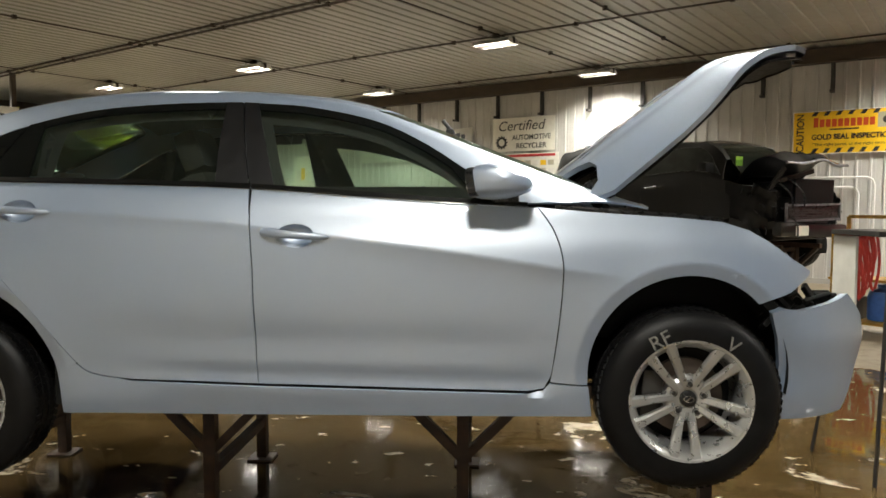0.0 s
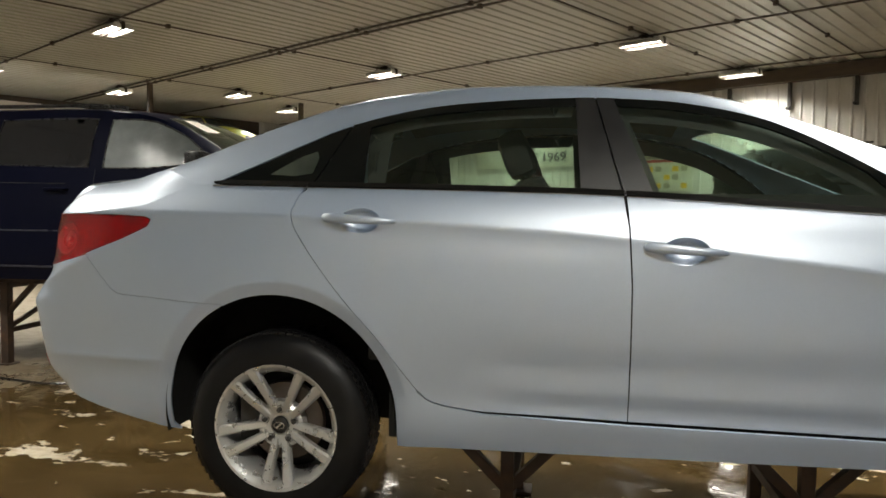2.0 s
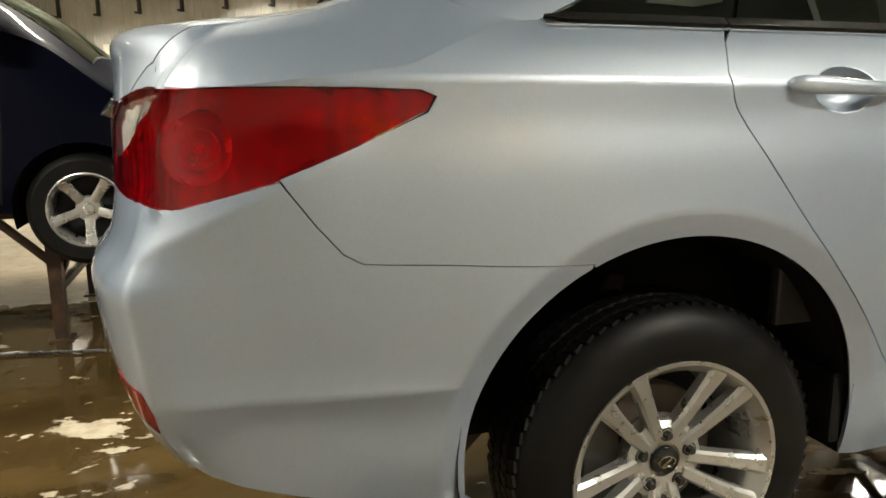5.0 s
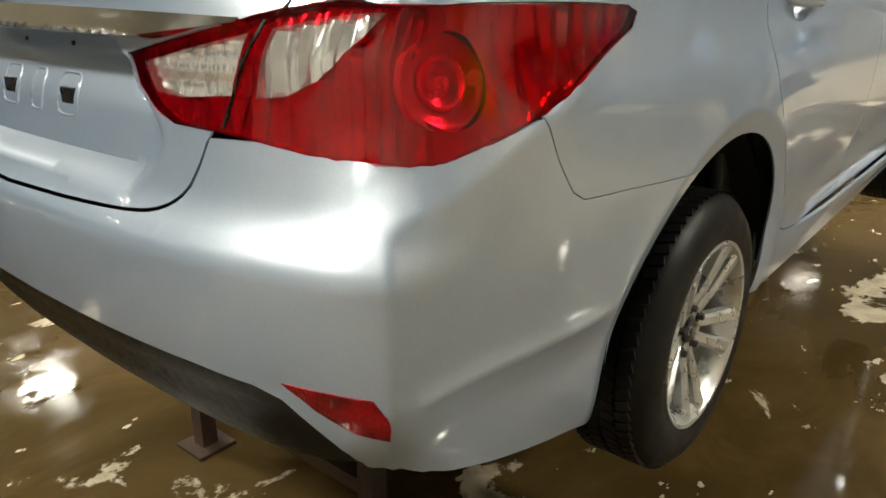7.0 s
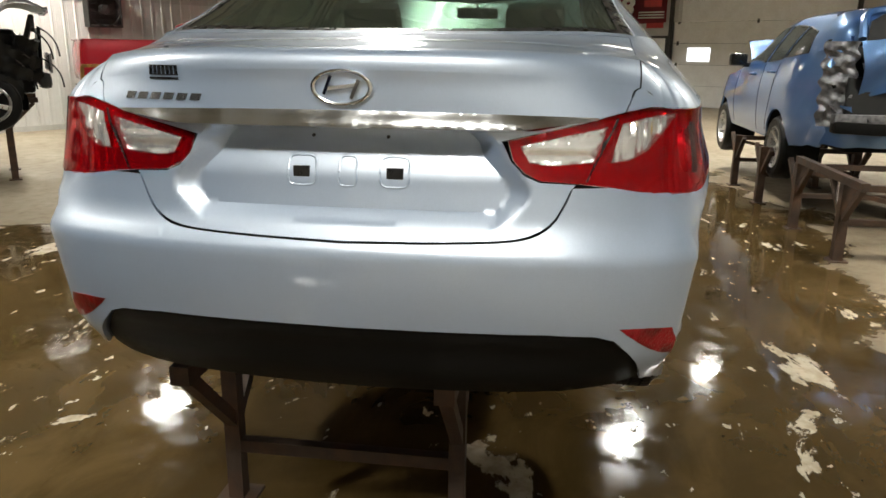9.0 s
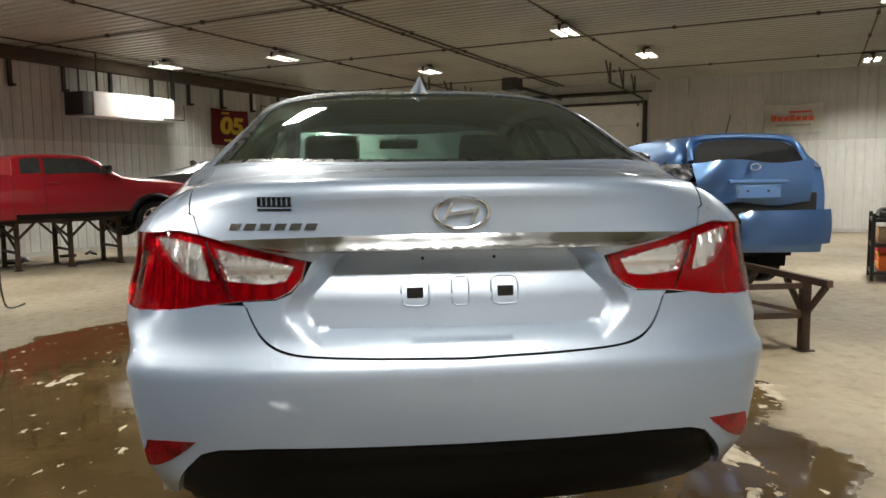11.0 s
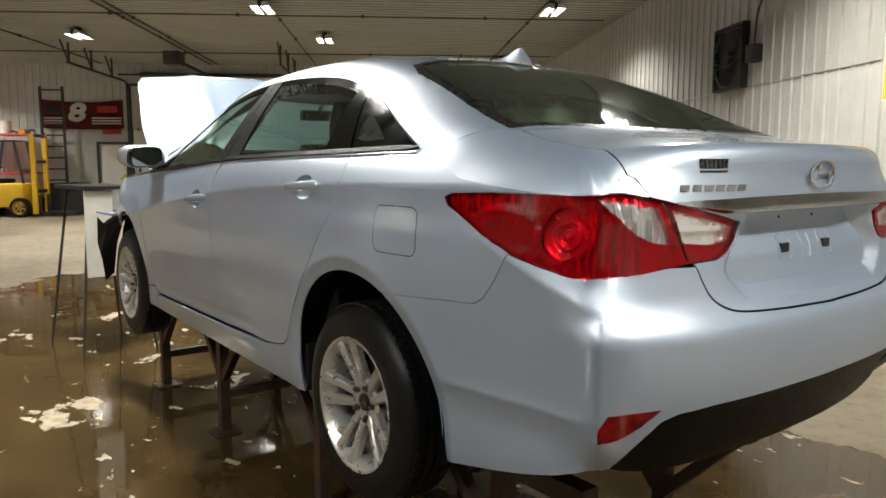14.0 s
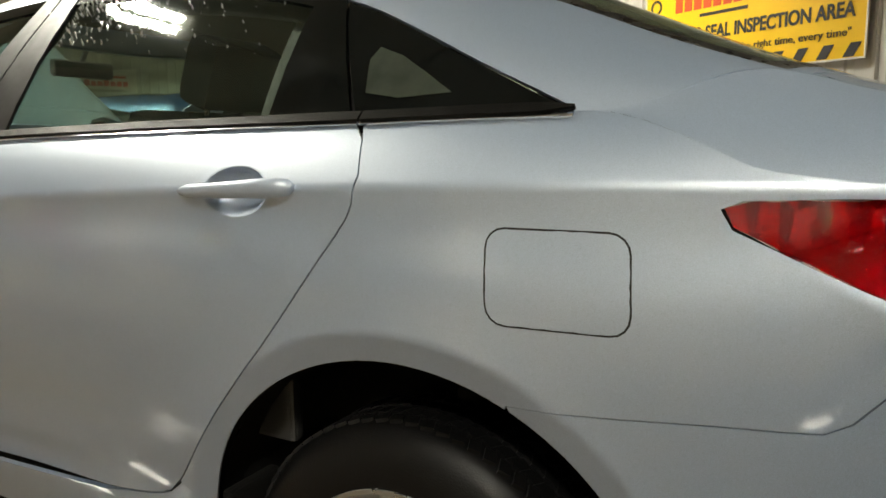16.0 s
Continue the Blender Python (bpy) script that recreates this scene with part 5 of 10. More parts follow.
    tops = [uy(0.16 - 0.05 * (y / 0.55) ** 2 + 0.02, y) for y in np.linspace(-0.55, 0.55, 15)]
    sill_x = lambda y: 0.105 * abs(y / 0.68) ** 3
    bots = [uy(sill_x(y) - 0.632, y) for y in np.linspace(0.677, -0.677, 21)]
    rise = [(x, 0.592) for x in (0.02, -0.10, -0.22, -0.34, -0.44)]
    back = tops + rise + bots + [(x, -q) for x, q in rise[::-1]]
    dlos = []
    for side in (-1, 1):
        dlos.append([U(x, z, side) for x, z in TOPS] + [(x, side * 0.998) for x in np.linspace(2.10, -0.25, 40)])
    end = [uy(sill_x(y) - 0.655, y) for y in np.linspace(-0.6635, 0.6635, 21)]
    rim = [uq(*shoulder(s)[0].xy) for s in np.linspace(run_x(-0.30), run_y(0.690), 44)] + [uq(x, 0.6635) for x in (-0.80, -0.73, -0.66, -0.60)]
    outer = [(2.66, -0.60), (2.55, -0.72), (2.35, -0.93), (2.13, -1.0)] + [(x, -1.0) for x in np.linspace(2.1, -0.29, 56)] + [(x, -q) for x, q in rim] + end + rim[::-1] + [(x, 1.0) for x in np.linspace(-0.29, 2.1, 56)] + [(2.13, 1.0), (2.35, 0.93), (2.55, 0.72), (2.66, 0.60)] + [(2.71, 0.3), (2.72, 0.0), (2.71, -0.3)]
    skin(bm, upper, outer, step=0.04, edge=0.025, holes=[wind, back] + dlos, fold=0.008)
    for side in (-1, 1):
        fillet(bm, [side * s for s in np.linspace(run_y(0.689), run_x(-0.29), 60)])
    bmesh.ops.recalc_face_normals(bm, faces=bm.faces)
    part("body_shell", bm, SILVER, car, "roof, pillars and rear quarters in silver-blue metallic paint")

    # boot lid: deck and face
    bm = bmesh.new()
    deck = [uq(sill_x(y) - 0.659, y) for y in np.linspace(-0.660, 0.660, 23)] + [uq(-0.75, 0.6605)] + [uq(*shoulder(run_y(y))[0].xy) for y in np.linspace(0.685, -0.685, 45)] + [uq(-0.75, -0.6605)]
    skin(bm, upper, deck, step=0.03, edge=0.02, flip=True, fold=0)
    fillet(bm, [run_y(y) for y in np.linspace(-0.685, 0.685, 74)])
    lampin = [R(0.612, 1.447), R(0.561, 1.434), R(0.46, 1.412), R(0.362, 1.390), R(0.385, 1.345), R(0.415, 1.315), R(0.452, 1.300), R(0.535, 1.296)]
    seam = [R(a, b) for a, b, c in smooth_line([(0.522, 1.280, 0), (0.500, 1.236, 0), (0.475, 1.205, 0), (0.43, 1.182, 0), (0.36, 1.171, 0), (0.2, 1.164, 0)], 0.016)]
    half = [(run_y(y), shoulder(run_y(y))[3] + 0.0018) for y in np.linspace(0.05, 0.685, 17)] + [R(0.669, 1.50), R(0.648, 1.455)] + lampin + seam
    face = [(0.0, shoulder(1e-6)[3] + 0.0018)] + half + [R(0.0, 1.160)] + [(-a, b) for a, b in half[::-1]]
    folds = []
    for side in (-1, 1):
        for d in (0.010, -0.034):
            folds.append([R(side * (plate_edge(z) + d), z) for z in np.linspace(1.192 if d > 0 else 1.226, 1.404, 34)])
    folds += [[R(y, 1.192) for y in np.linspace(-0.335, 0.335, 66)], [R(y, 1.226) for y in np.linspace(-0.33, 0.33, 66)]]
    skin(bm, lid, face, step=0.0105, edge=0.0105, flip=True, gap=0.0008, fold=0.004, lines=folds)
    bmesh.ops.recalc_face_normals(bm, faces=bm.faces)
    boot = part("boot_lid", bm, SILVER, car, "boot lid with an empty number plate hollow")
    bm = bmesh.new()
    tip = lambda y: ease(0.40, 0.585, abs(y))
    upperc = [R(y, 1.453 - 0.010 * (abs(y) / 0.585) ** 2) for y in np.linspace(-0.585, 0.585, 41)]
    lowerc = [R(y, 1.416 + 0.022 * max(0.0, abs(y) - 0.40) / 0.185) for y in np.linspace(0.58, -0.58, 41)]
    skin(bm, lambda s, z: hull(s, z) + Vector((-0.003 - 0.020 * ease(1.456, 1.418, z) * (1 - tip(abs(s))), 0, 0)), upperc + lowerc, step=0.010, edge=0.012, flip=True, fold=0.022)
    part("chrome_strip", bm, CHROME, boot, "wide chrome garnish strip")
    for y, wdt in ((-0.112, 0.034), (0.0, 0.022), (0.112, 0.034)):
        bm = bmesh.new()
        loop = []
        for k in range(28):
            c, q = math.cos(2 * math.pi * k / 28), math.sin(2 * math.pi * k / 28)
            py, pz = y + wdt * math.copysign(abs(c) ** 0.45, c), 1.309 + 0.034 * math.copysign(abs(q) ** 0.45, q)
            loop.append(lid(run_y(py), pz) + Vector((0.0005, 0, 0)))
        tube(bm, loop, 0.0030, 6, closed=True)
        part("pressed_rim", bm, SILVER, boot, "pressed rim of a plate screw pocket")
    for y in (-0.112, 0.112):
        bm = bmesh.new()
        p = lid(run_y(y), 1.306)
        box(bm, p.x - 0.0035, p.x + 0.01, y - 0.020, y + 0.020, 1.294, 1.320, 0.002)
        part("plate_clip", bm, TRIM, boot, "black plate screw clip", smooth=False)
    for y in (-0.09, 0.09):
        bm = bmesh.new()
        p = lid(run_y(y), 1.388)
        lathe(bm, [(0.0, -0.003), (0.004, -0.003), (0.005, 0.004)], 10, "x")
        part("screw", bm, TRIM, boot, m=Matrix.Translation((p.x, y, 1.388)))
    # oval badge
    bm = bmesh.new()
    p = hull(0, 1.503)
    n = 40
    prev = None
    ring = [[bm.verts.new((0, 0, 0)) for k in range(8)] for j in range(n)]
    for j in range(n):
        a = 2 * math.pi * j / n
        for k in range(8):
            b = 2 * math.pi * k / 8
            r = 1 + 0.10 * math.cos(b)
            y, z = 0.066 * r * math.cos(a), 0.037 * r * math.sin(a)
            ring[j][k].co = (hull(run_y(y), 1.503 + z).x - 0.006 + 0.005 * math.sin(b), y, 1.503 + z)
    for j in range(n):
        for k in range(8):
            bm.faces.new((ring[j][k], ring[(j + 1) % n][k], ring[(j + 1) % n][(k + 1) % 8], ring[j][(k + 1) % 8]))
    for a, b in (((0.040, 1.487), (0.022, 1.528)), ((-0.022, 1.478), (-0.040, 1.519)), ((0.032, 1.500), (-0.032, 1.508))):
        beam(bm, (hull(run_y(a[0]), a[1]).x - 0.006, *a), (hull(run_y(b[0]), b[1]).x - 0.006, *b), 0.010, 0.008)
    part("oval_badge", bm, CHROME, boot, "chrome oval badge")
    # model script and dealer decal as plain bars
    def bars(spans, z0, z1, mat, name, label, lean=0.0):
        bm = bmesh.new()
        for a, b, lo, hi in spans:
            skin(bm, hull, [(run_y(a), z0 + lo * (z1 - z0)), (run_y(a + lean), z0 + hi * (z1 - z0)), (run_y(b + lean), z0 + hi * (z1 - z0)), (run_y(b), z0 + lo * (z1 - z0))], step=0.02, flip=True, lift=0.0025, fold=0.003)
        bmesh.ops.recalc_face_normals(bm, faces=bm.faces)
        part(name, bm, mat, boot, label, smooth=False)
    for k in range(6):
        y = 0.566 - k * 0.0375
        bars([(y, y - 0.027, 0.0, 1.0)], 1.466, 1.482, BADGE, "script_bar", "chrome model script shown as bars", -0.007)
    bars([(0.492 - k * 0.0125, 0.492 - k * 0.0125 - 0.008, 0.0, 1.0) for k in range(7)] + [(0.492, 0.408, 0.92, 1.0), (0.492, 0.408, 0.0, 0.10)], 1.522, 1.545, TRIM, "dealer_decal", "dark dealer decal shown as bars")
    bars([(0.492, 0.408, 0.0, 1.0)], 1.512, 1.517, TRIM, "dealer_line", "thin dark decal line")

    # rear bumper
    half = [R(a, b) for a, b, c in smooth_line([(0.529, 1.288, 0), (0.504, 1.236, 0), (0.479, 1.203, 0), (0.434, 1.1785, 0), (0.36, 1.1675, 0), (0.20, 1.1605, 0)], 0.016)][::-1] + [R(0.62, 1.290), R(0.70, 1.278), S(-0.925, 1.270), S(-0.884, 1.273), S(-0.728, 1.314), S(-0.676, 1.240), S(-0.635, 1.191), S(-0.604, 1.1738), S(-0.56, 1.170), S(-0.483, 1.166), S(-0.362, 1.157), S(-0.196, 1.149)]
    half += [S(*p) for p in arc(REAR_C, REAR_R, 118, 180, 14)] + [S(-0.422, 0.70), S(-0.397, 0.675), S(-0.585, 0.709), S(-0.725, 0.738), S(-0.827, 0.764), S(-0.93, 0.796), R(0.785, 0.798), R(0.757, 0.802), R(0.704, 0.873), R(0.643, 0.929), R(0.595, 0.943), R(0.48, 0.948)]
    ring = [R(0.0, 1.156)] + half + [R(0.0, 0.945)] + [(-a, b) for a, b in half[::-1]]
    bm = bmesh.new()
    skin(bm, hull, ring, step=0.018, edge=0.016, flip=True, gap=0.0008, lines=ridges(-1) + ridges(1) + lips(-1, REAR_C, REAR_R, 112, 185) + lips(1, REAR_C, REAR_R, 112, 185) + [[(s, z) for s in np.linspace(-0.5, 0.5, 70)] for z in (1.136, 1.146)])
    bumper = part("rear_bumper", bm, SILVER, car, "silver-blue rear bumper")
    half = [R(0.48, 0.945), R(0.593, 0.940), R(0.640, 0.926), R(0.701, 0.870), R(0.755, 0.798), R(0.70, 0.780), R(0.52, 0.755), R(0.3, 0.743)]
    bm = bmesh.new()
    skin(bm, lambda s, z: hull(s, z) + Vector((0.006 + 0.02 * ease(0.93, 0.87, z), 0, 0)), [R(0.0, 0.941)] + half + [R(0.0, 0.736)] + [(-a, b) for a, b in half[::-1]], step=0.03, edge=0.02, flip=True, fold=0.03)
    part("valance", bm, PLASTIC, bumper, "black textured plastic lower valance")
    for side in (-1, 1):
        bm = bmesh.new()
        skin(bm, hull, [(side * a, b) for a, b in (R(0.650, 0.962), R(0.72, 0.962), R(0.768, 0.957), R(0.782, 0.92), R(0.783, 0.884), R(0.75, 0.895), R(0.70, 0.925))], step=0.02, edge=0.012, flip=True, lift=0.002)
        part("reflector", bm, REFLEX, bumper, "red triangular reflector")

    # tail lamps: clear and red covers over bright reflectors
    def sunk(s, z, d):
        e = 0.006
        p = hull(s, z)
        n = (hull(s + e, z) - hull(s - e, z)).cross(hull(s, z + e) - hull(s, z - e)).normalized()
        if n.dot(p - Vector((0.6, 0, 1.3))) < 0:
            n = -n
        return p - n * d, n

    for side in (-1, 1):
        top = [R(0.380, 1.388), R(0.46, 1.408), R(0.561, 1.430), R(0.614, 1.444), R(0.69, 1.458), S(-0.90, 1.457), S(-0.80, 1.457), S(-0.725, 1.457), S(-0.604, 1.455), S(-0.505, 1.451), S(-0.481, 1.444)]
        low = [S(-0.492, 1.424), S(-0.605, 1.371), S(-0.738, 1.318), S(-0.884, 1.276), S(-0.925, 1.272), R(0.70, 1.280), R(0.62, 1.292), R(0.55, 1.300), R(0.455, 1.306), R(0.42, 1.322), R(0.392, 1.350)]
        rim = [(side * a, b) for a, b in top + low]
        white = [(side * a, b) for a, b in (R(0.404, 1.380), R(0.50, 1.402), R(0.606, 1.424), R(0.592, 1.388), R(0.576, 1.346), R(0.48, 1.338), R(0.428, 1.342))]
        fan = [(side * a, b) for a, b in (R(0.640, 1.430), R(0.70, 1.441), R(0.752, 1.448), R(0.786, 1.450), R(0.764, 1.420), R(0.742, 1.396), R(0.712, 1.370), R(0.665, 1.350), R(0.616, 1.345))]
        bm = bmesh.new()
        skin(bm, hull, rim, step=0.02, edge=0.014, flip=True, lift=0.003, gap=-0.0025, fold=0.02, holes=[white, fan])
        lamp = part("tail_lamp", bm, REDCOVER, car, "red tail lamp wrapping round the corner")
        lamp.visible_shadow = False
        for shape, nm, words_ in ((white, "reversing_lens", "clear white reversing lens"), (fan, "indicator_lens", "clear indicator lens with a rounded lower edge")):
            bm = bmesh.new()
            skin(bm, hull, shape, step=0.018, edge=0.012, flip=True, lift=0.0028, fold=0)
            g = part(nm, bm, CLEARCOVER, lamp, words_)
            g.visible_shadow = False
            bm = bmesh.new()
            skin(bm, lambda s, z: sunk(s, z, 0.012 + (0.003 * math.sin(z * 900) if nm == "reversing_lens" else 0.006 * math.sin(s * 130)))[0], shape, step=0.006, edge=0.006, flip=True, fold=0.012)
            outward(bm, Vector((-1, side * 0.3, 0)))
            part("fluted_mirror", bm, FLUTES if nm == "reversing_lens" else FACETS, g, "bright fluted reflector")
        bowls = ((-0.862, 1.370, 0.062),)
        rounds = [[(side * (run_x(bx) + rad * 0.97 * math.cos(a)), bz_ + rad * 0.97 * math.sin(a)) for a in np.linspace(0, 2 * math.pi, 25)[:-1]] for bx, bz_, rad in bowls]
        bm = bmesh.new()
        skin(bm, lambda s, z: sunk(s, z, 0.015 + 0.0012 * math.sin(s * 160))[0], rim, step=0.007, edge=0.012, flip=True, gap=-0.004, fold=0, holes=rounds)
        outward(bm, Vector((-1, side, 0)))
        part("reflector", bm, FACETS, lamp, "bright faceted reflector behind the red cover")
        for bx, bz_, rad in bowls:
            c, n = sunk(side * run_x(bx), bz_, 0.036)
            bm = bmesh.new()
            prof = [(0.0, -0.014), (0.16, -0.013), (0.20, -0.004), (0.26, 0.000), (0.46, -0.005), (0.50, -0.013), (0.56, -0.013), (0.60, -0.004), (0.80, -0.009), (0.92, -0.013), (1.0, -0.013), (1.06, -0.001)]
            lathe(bm, [(a * rad, h * rad / 0.064) for a, h in prof], 36)
            part("lamp_bowl", bm, BOWL, lamp, "ringed chrome bowl inside the lamp", m=Matrix.Translation(c) @ n.to_track_quat("-Y", "Z").to_matrix().to_4x4())
        bm = bmesh.new()
        skin(bm, hull, [(side * a, b) for a, b in (R(0.630, 1.440), R(0.626, 1.440), R(0.557, 1.303), R(0.561, 1.303))], step=0.02, flip=True, lift=0.0055, fold=0.003)
        part("lamp_seam", bm, TRIM, lamp)

    # fuel flap on the left
    bm = bmesh.new()
    def blob(x0, x1, z0, z1, r, lean):
        out = []
        for cx, cz, a in ((x1 - r, z1 - r, 0), (x0 + r, z1 - r, 90), (x0 + r, z0 + r, 180), (x1 - r, z0 + r, 270)):
            out += [(cx + r * math.cos(radians(a + 22.5 * k)), cz + r * math.sin(radians(a + 22.5 * k))) for k in range(5)]
        return [(x + lean * (z - z0), z) for x, z in out]
    flap = [S(x, z) for x, z in blob(-0.374, -0.166, 1.270, 1.410, 0.030, 0.05)]
    skin(bm, hull, flap, step=0.02, edge=0.01, flip=True, gap=0.003, lift=0.0012, fold=0.01)
    ff = part("fuel_flap", bm, SILVER, car, "body-coloured fuel flap")
    bm = bmesh.new()
    skin(bm, hull, flap, step=0.02, edge=0.01, flip=True, lift=0.0006, fold=0)
    part("flap_gap", bm, VOID, ff)

    # window surrounds and panes
    for side in (-1, 1):
        rd, fd = doors[side, 0], doors[side, 1]
        def cabin(name, pts, mat, parent, lift=0.0, label="", step=0.04, fold=0.008):
            bm = bmesh.new()
            skin(bm, upper, [U(x, z, side) for x, z in pts], step=step, edge=0.025, lift=lift, fold=fold)
            return part(name, bm, mat, parent, label)
        bz = lambda x, d=0.0: belt_z(x) + d
        cabin("inner_frame", [(x, dlo_top(x) + 0.01) for x in np.linspace(1.06, 2.04, 18)] + [(x, dlo_top(x) - 0.056) for x in np.linspace(1.95, 1.20, 14)] + [(1.30, bz(1.30)), (1.16, bz(1.16))], CABIN, fd, -0.045, "dark inner trim of the window opening", fold=0)
        cabin("inner_frame", [(x, dlo_top(x) + 0.01) for x in np.linspace(0.26, 1.02, 14)] + [(x, dlo_top(x) - 0.040) for x in np.linspace(1.0, 0.36, 12)] + [(0.36, bz(0.36)), (0.30, bz(0.30))], CABIN, rd, -0.045, "dark inner trim of the window opening", fold=0)
        line = lambda xs, d: [(x, dlo_top(x) - d) for x in xs]
        cabin("window_frame", line(np.linspace(0.235, 1.02, 16), 0.0) + line(np.linspace(1.02, 0.25, 16), 0.030), DARKGLASS, rd)
        cabin("window_frame", line(np.linspace(1.13, 2.08, 20), 0.0) + [(2.02, bz(2.02, 0.02)), (1.99, bz(1.99, 0.05))] + line(np.linspace(1.92, 1.14, 16), 0.030), DARKGLASS, fd)
        cabin("pillar_trim", [(1.013, dlo_top(1.013)), (1.078, dlo_top(1.078)), (1.165, bz(1.165)), (1.035, bz(1.035))], PILLAR, rd, 0.002, "satin black pillar film")
        cabin("pillar_trim", [(1.084, dlo_top(1.084)), (1.142, dlo_top(1.142)), (1.265, bz(1.265)), (1.172, bz(1.172))], PILLAR, fd, 0.002, "satin black pillar film")
        cabin("pillar_trim", [(0.222, dlo_top(0.222)), (0.272, dlo_top(0.272) - 0.004), (0.288, dlo_top(0.288) - 0.026), (0.296, bz(0.296)), (0.118, bz(0.118))], DARKGLASS, rd, 0.002, "satin black pillar film")
        q = cabin("quarter_pane", [(-0.255, bz(-0.255, 0.004)), (-0.111, 1.640), (0.016, 1.701), (0.142, 1.760), (0.214, dlo_top(0.214) - 0.004), (0.11, bz(0.11, 0.004))], DARKGLASS, car, 0.001, "black quarter pane with a small clear window")
        cabin("door_seal", [(0.190, dlo_top(0.190) - 0.006), (0.250, dlo_top(0.250) - 0.006), (0.150, bz(0.150)), (0.085, bz(0.085))], VOID, car, -0.012, fold=0)
        cabin("quarter_light", [(-0.055, 1.606), (0.0, 1.640), (0.055, 1.672), (0.105, 1.690), (0.118, 1.668), (0.105, 1.61), (0.04, 1.600)], QUARTER, q, 0.0025)
        g = cabin("door_pane", line(np.linspace(0.292, 1.018, 16), 0.022) + [(1.04, bz(1.04, 0.0)), (0.7, bz(0.7)), (0.296, bz(0.296))], GLASS, rd, -0.004, "tinted door glass", fold=0)
        g.visible_shadow = False
        g = cabin("door_pane", line(np.linspace(1.138, 1.93, 16), 0.022) + [(2.0, bz(2.0, 0.035)), (2.02, bz(2.02))] + [(x, bz(x)) for x in (1.8, 1.5, 1.262)], GLASS, fd, -0.004, "tinted door glass", fold=0)
        g.visible_shadow = False
        for x0, x1, par, nm in ((-0.266, 0.092, car, "belt_strip"), (0.096, 1.172, rd, "belt_strip"), (1.178, 2.20, fd, "belt_strip")):
            bm = bmesh.new()
            xs = np.linspace(x0, x1, 26)
            thin = lambda x: ease(-0.29, -0.20, x)
            skin(bm, hull, [(side * run_x(x), belt_z(x) - 0.008 * thin(x)) for x in xs] + [(side * run_x(x), belt_z(x) + 0.001 + 0.005 * thin(x)) for x in xs[::-1]], step=0.03, edge=0.03, flip=True, lift=0.011, fold=0.008)
            part(nm, bm, PLASTIC, par, "black belt moulding")
            bm = bmesh.new()
            skin(bm, hull, [(side * run_x(x), belt_z(x) - 0.0125) for x in xs] + [(side * run_x(x), belt_z(x) - 0.0085) for x in xs[::-1]], step=0.03, edge=0.03, flip=True, lift=0.0065, fold=0.004)
            part("bright_strip", bm, CHROME, par, "thin bright strip")
    # drops of water on the left rear window
    rng = random.Random(12)
    bm = bmesh.new()
    for k in range(230):
        if k % 4:
            x, near = 0.985 - 0.30 * rng.random() ** 1.4, rng.random() ** 1.6 * 0.11
        else:
            x, near = rng.uniform(0.36, 1.0), rng.random() ** 2.2 * 0.14
        z = dlo_top(x) - 0.03 - near
        p = upper(*U(x, z)) + Vector((0, 0.0012, 0.0012))
        r = rng.uniform(0.0010, 0.0026)
        h = r * rng.uniform(1.0, 2.6)
        tube(bm, [p + Vector((0, 0.2 * h, h)), p, p + Vector((rng.uniform(-.002, .002), -0.2 * h, -h))], [r * 0.4, r, r * 0.7], 5)
    tagged(part("water_drops", bm, DROPS, doors[1, 0], "beads of water on the window"), kind="stuff")
    bm = bmesh.new()
    skin(bm, lambda x, q: upper(x, q) - Vector((0, 0, 0.004)), wind, step=0.05, edge=0.03, flip=True, fold=0)
    outward(bm, Vector((0, 0, 1)))
    g = part("windscreen", bm, GLASS, car, "clear tinted windscreen")
    g.visible_shadow = False
    bm = bmesh.new()
    skin(bm, lambda x, q: upper(x, q) - Vector((0, 0, 0.006)), back, step=0.03, edge=0.03, flip=True, fold=0)
    outward(bm, Vector((0, 0, 1)))
    g = part("rear_window", bm, REARGLASS, car, "green-tinted rear window with paint-pen writing at its top")
    g.visible_shadow = False
    for pane, ring in ((g, back),):
        bm = bmesh.new()
        inner = [(x * 0.93 - 0.016, q * 0.935) for x, q in ring]
        skin(bm, lambda x, q: upper(x, q) - Vector((0, 0, 0.003)), ring, step=0.03, edge=0.02, holes=[inner], flip=True, fold=0)
        outward(bm, Vector((0, 0, 1)))
        part("black_border", bm, TRIM, pane, "black printed border of the glass")
    rng = random.Random(9)
    y = 0.42
    while y > -0.02:
        bm = bmesh.new()
        wdt = rng.uniform(0.025, 0.05)
        pts = [(0.10 + rng.uniform(-0.02, 0.02), y - wdt * k / 4) for k in range(5)]
        tube(bm, [upper(*uy(px, py)) + Vector((-0.004, 0, 0.004)) for px, py in pts], 0.0035, 5)
        y -= wdt + 0.012
        part("pen_mark", bm, SIGNWHITE, g, "white pen stroke shown as a bar")

    # shark-fin aerial
    bm = bmesh.new()
    rings = []
    for z, x0, x1, wy in ((0.0, 0.10, 0.33, 0.036), (0.015, 0.115, 0.30, 0.026), (0.034, 0.14, 0.24, 0.014), (0.050, 0.155, 0.205, 0.007), (0.055, 0.16, 0.185, 0.003)):
        c, h = 0.5 * (x0 + x1), 0.5 * (x1 - x0)
        rings.append([bm.verts.new((c + h * math.cos(2 * math.pi * k / 16), wy * math.sin(2 * math.pi * k / 16), roof_z(c + h * math.cos(2 * math.pi * k / 16)) * (1 - min(z / 0.03, 1)) + (roof_z(0.2)) * min(z / 0.03, 1) + z)) for k in range(16)])
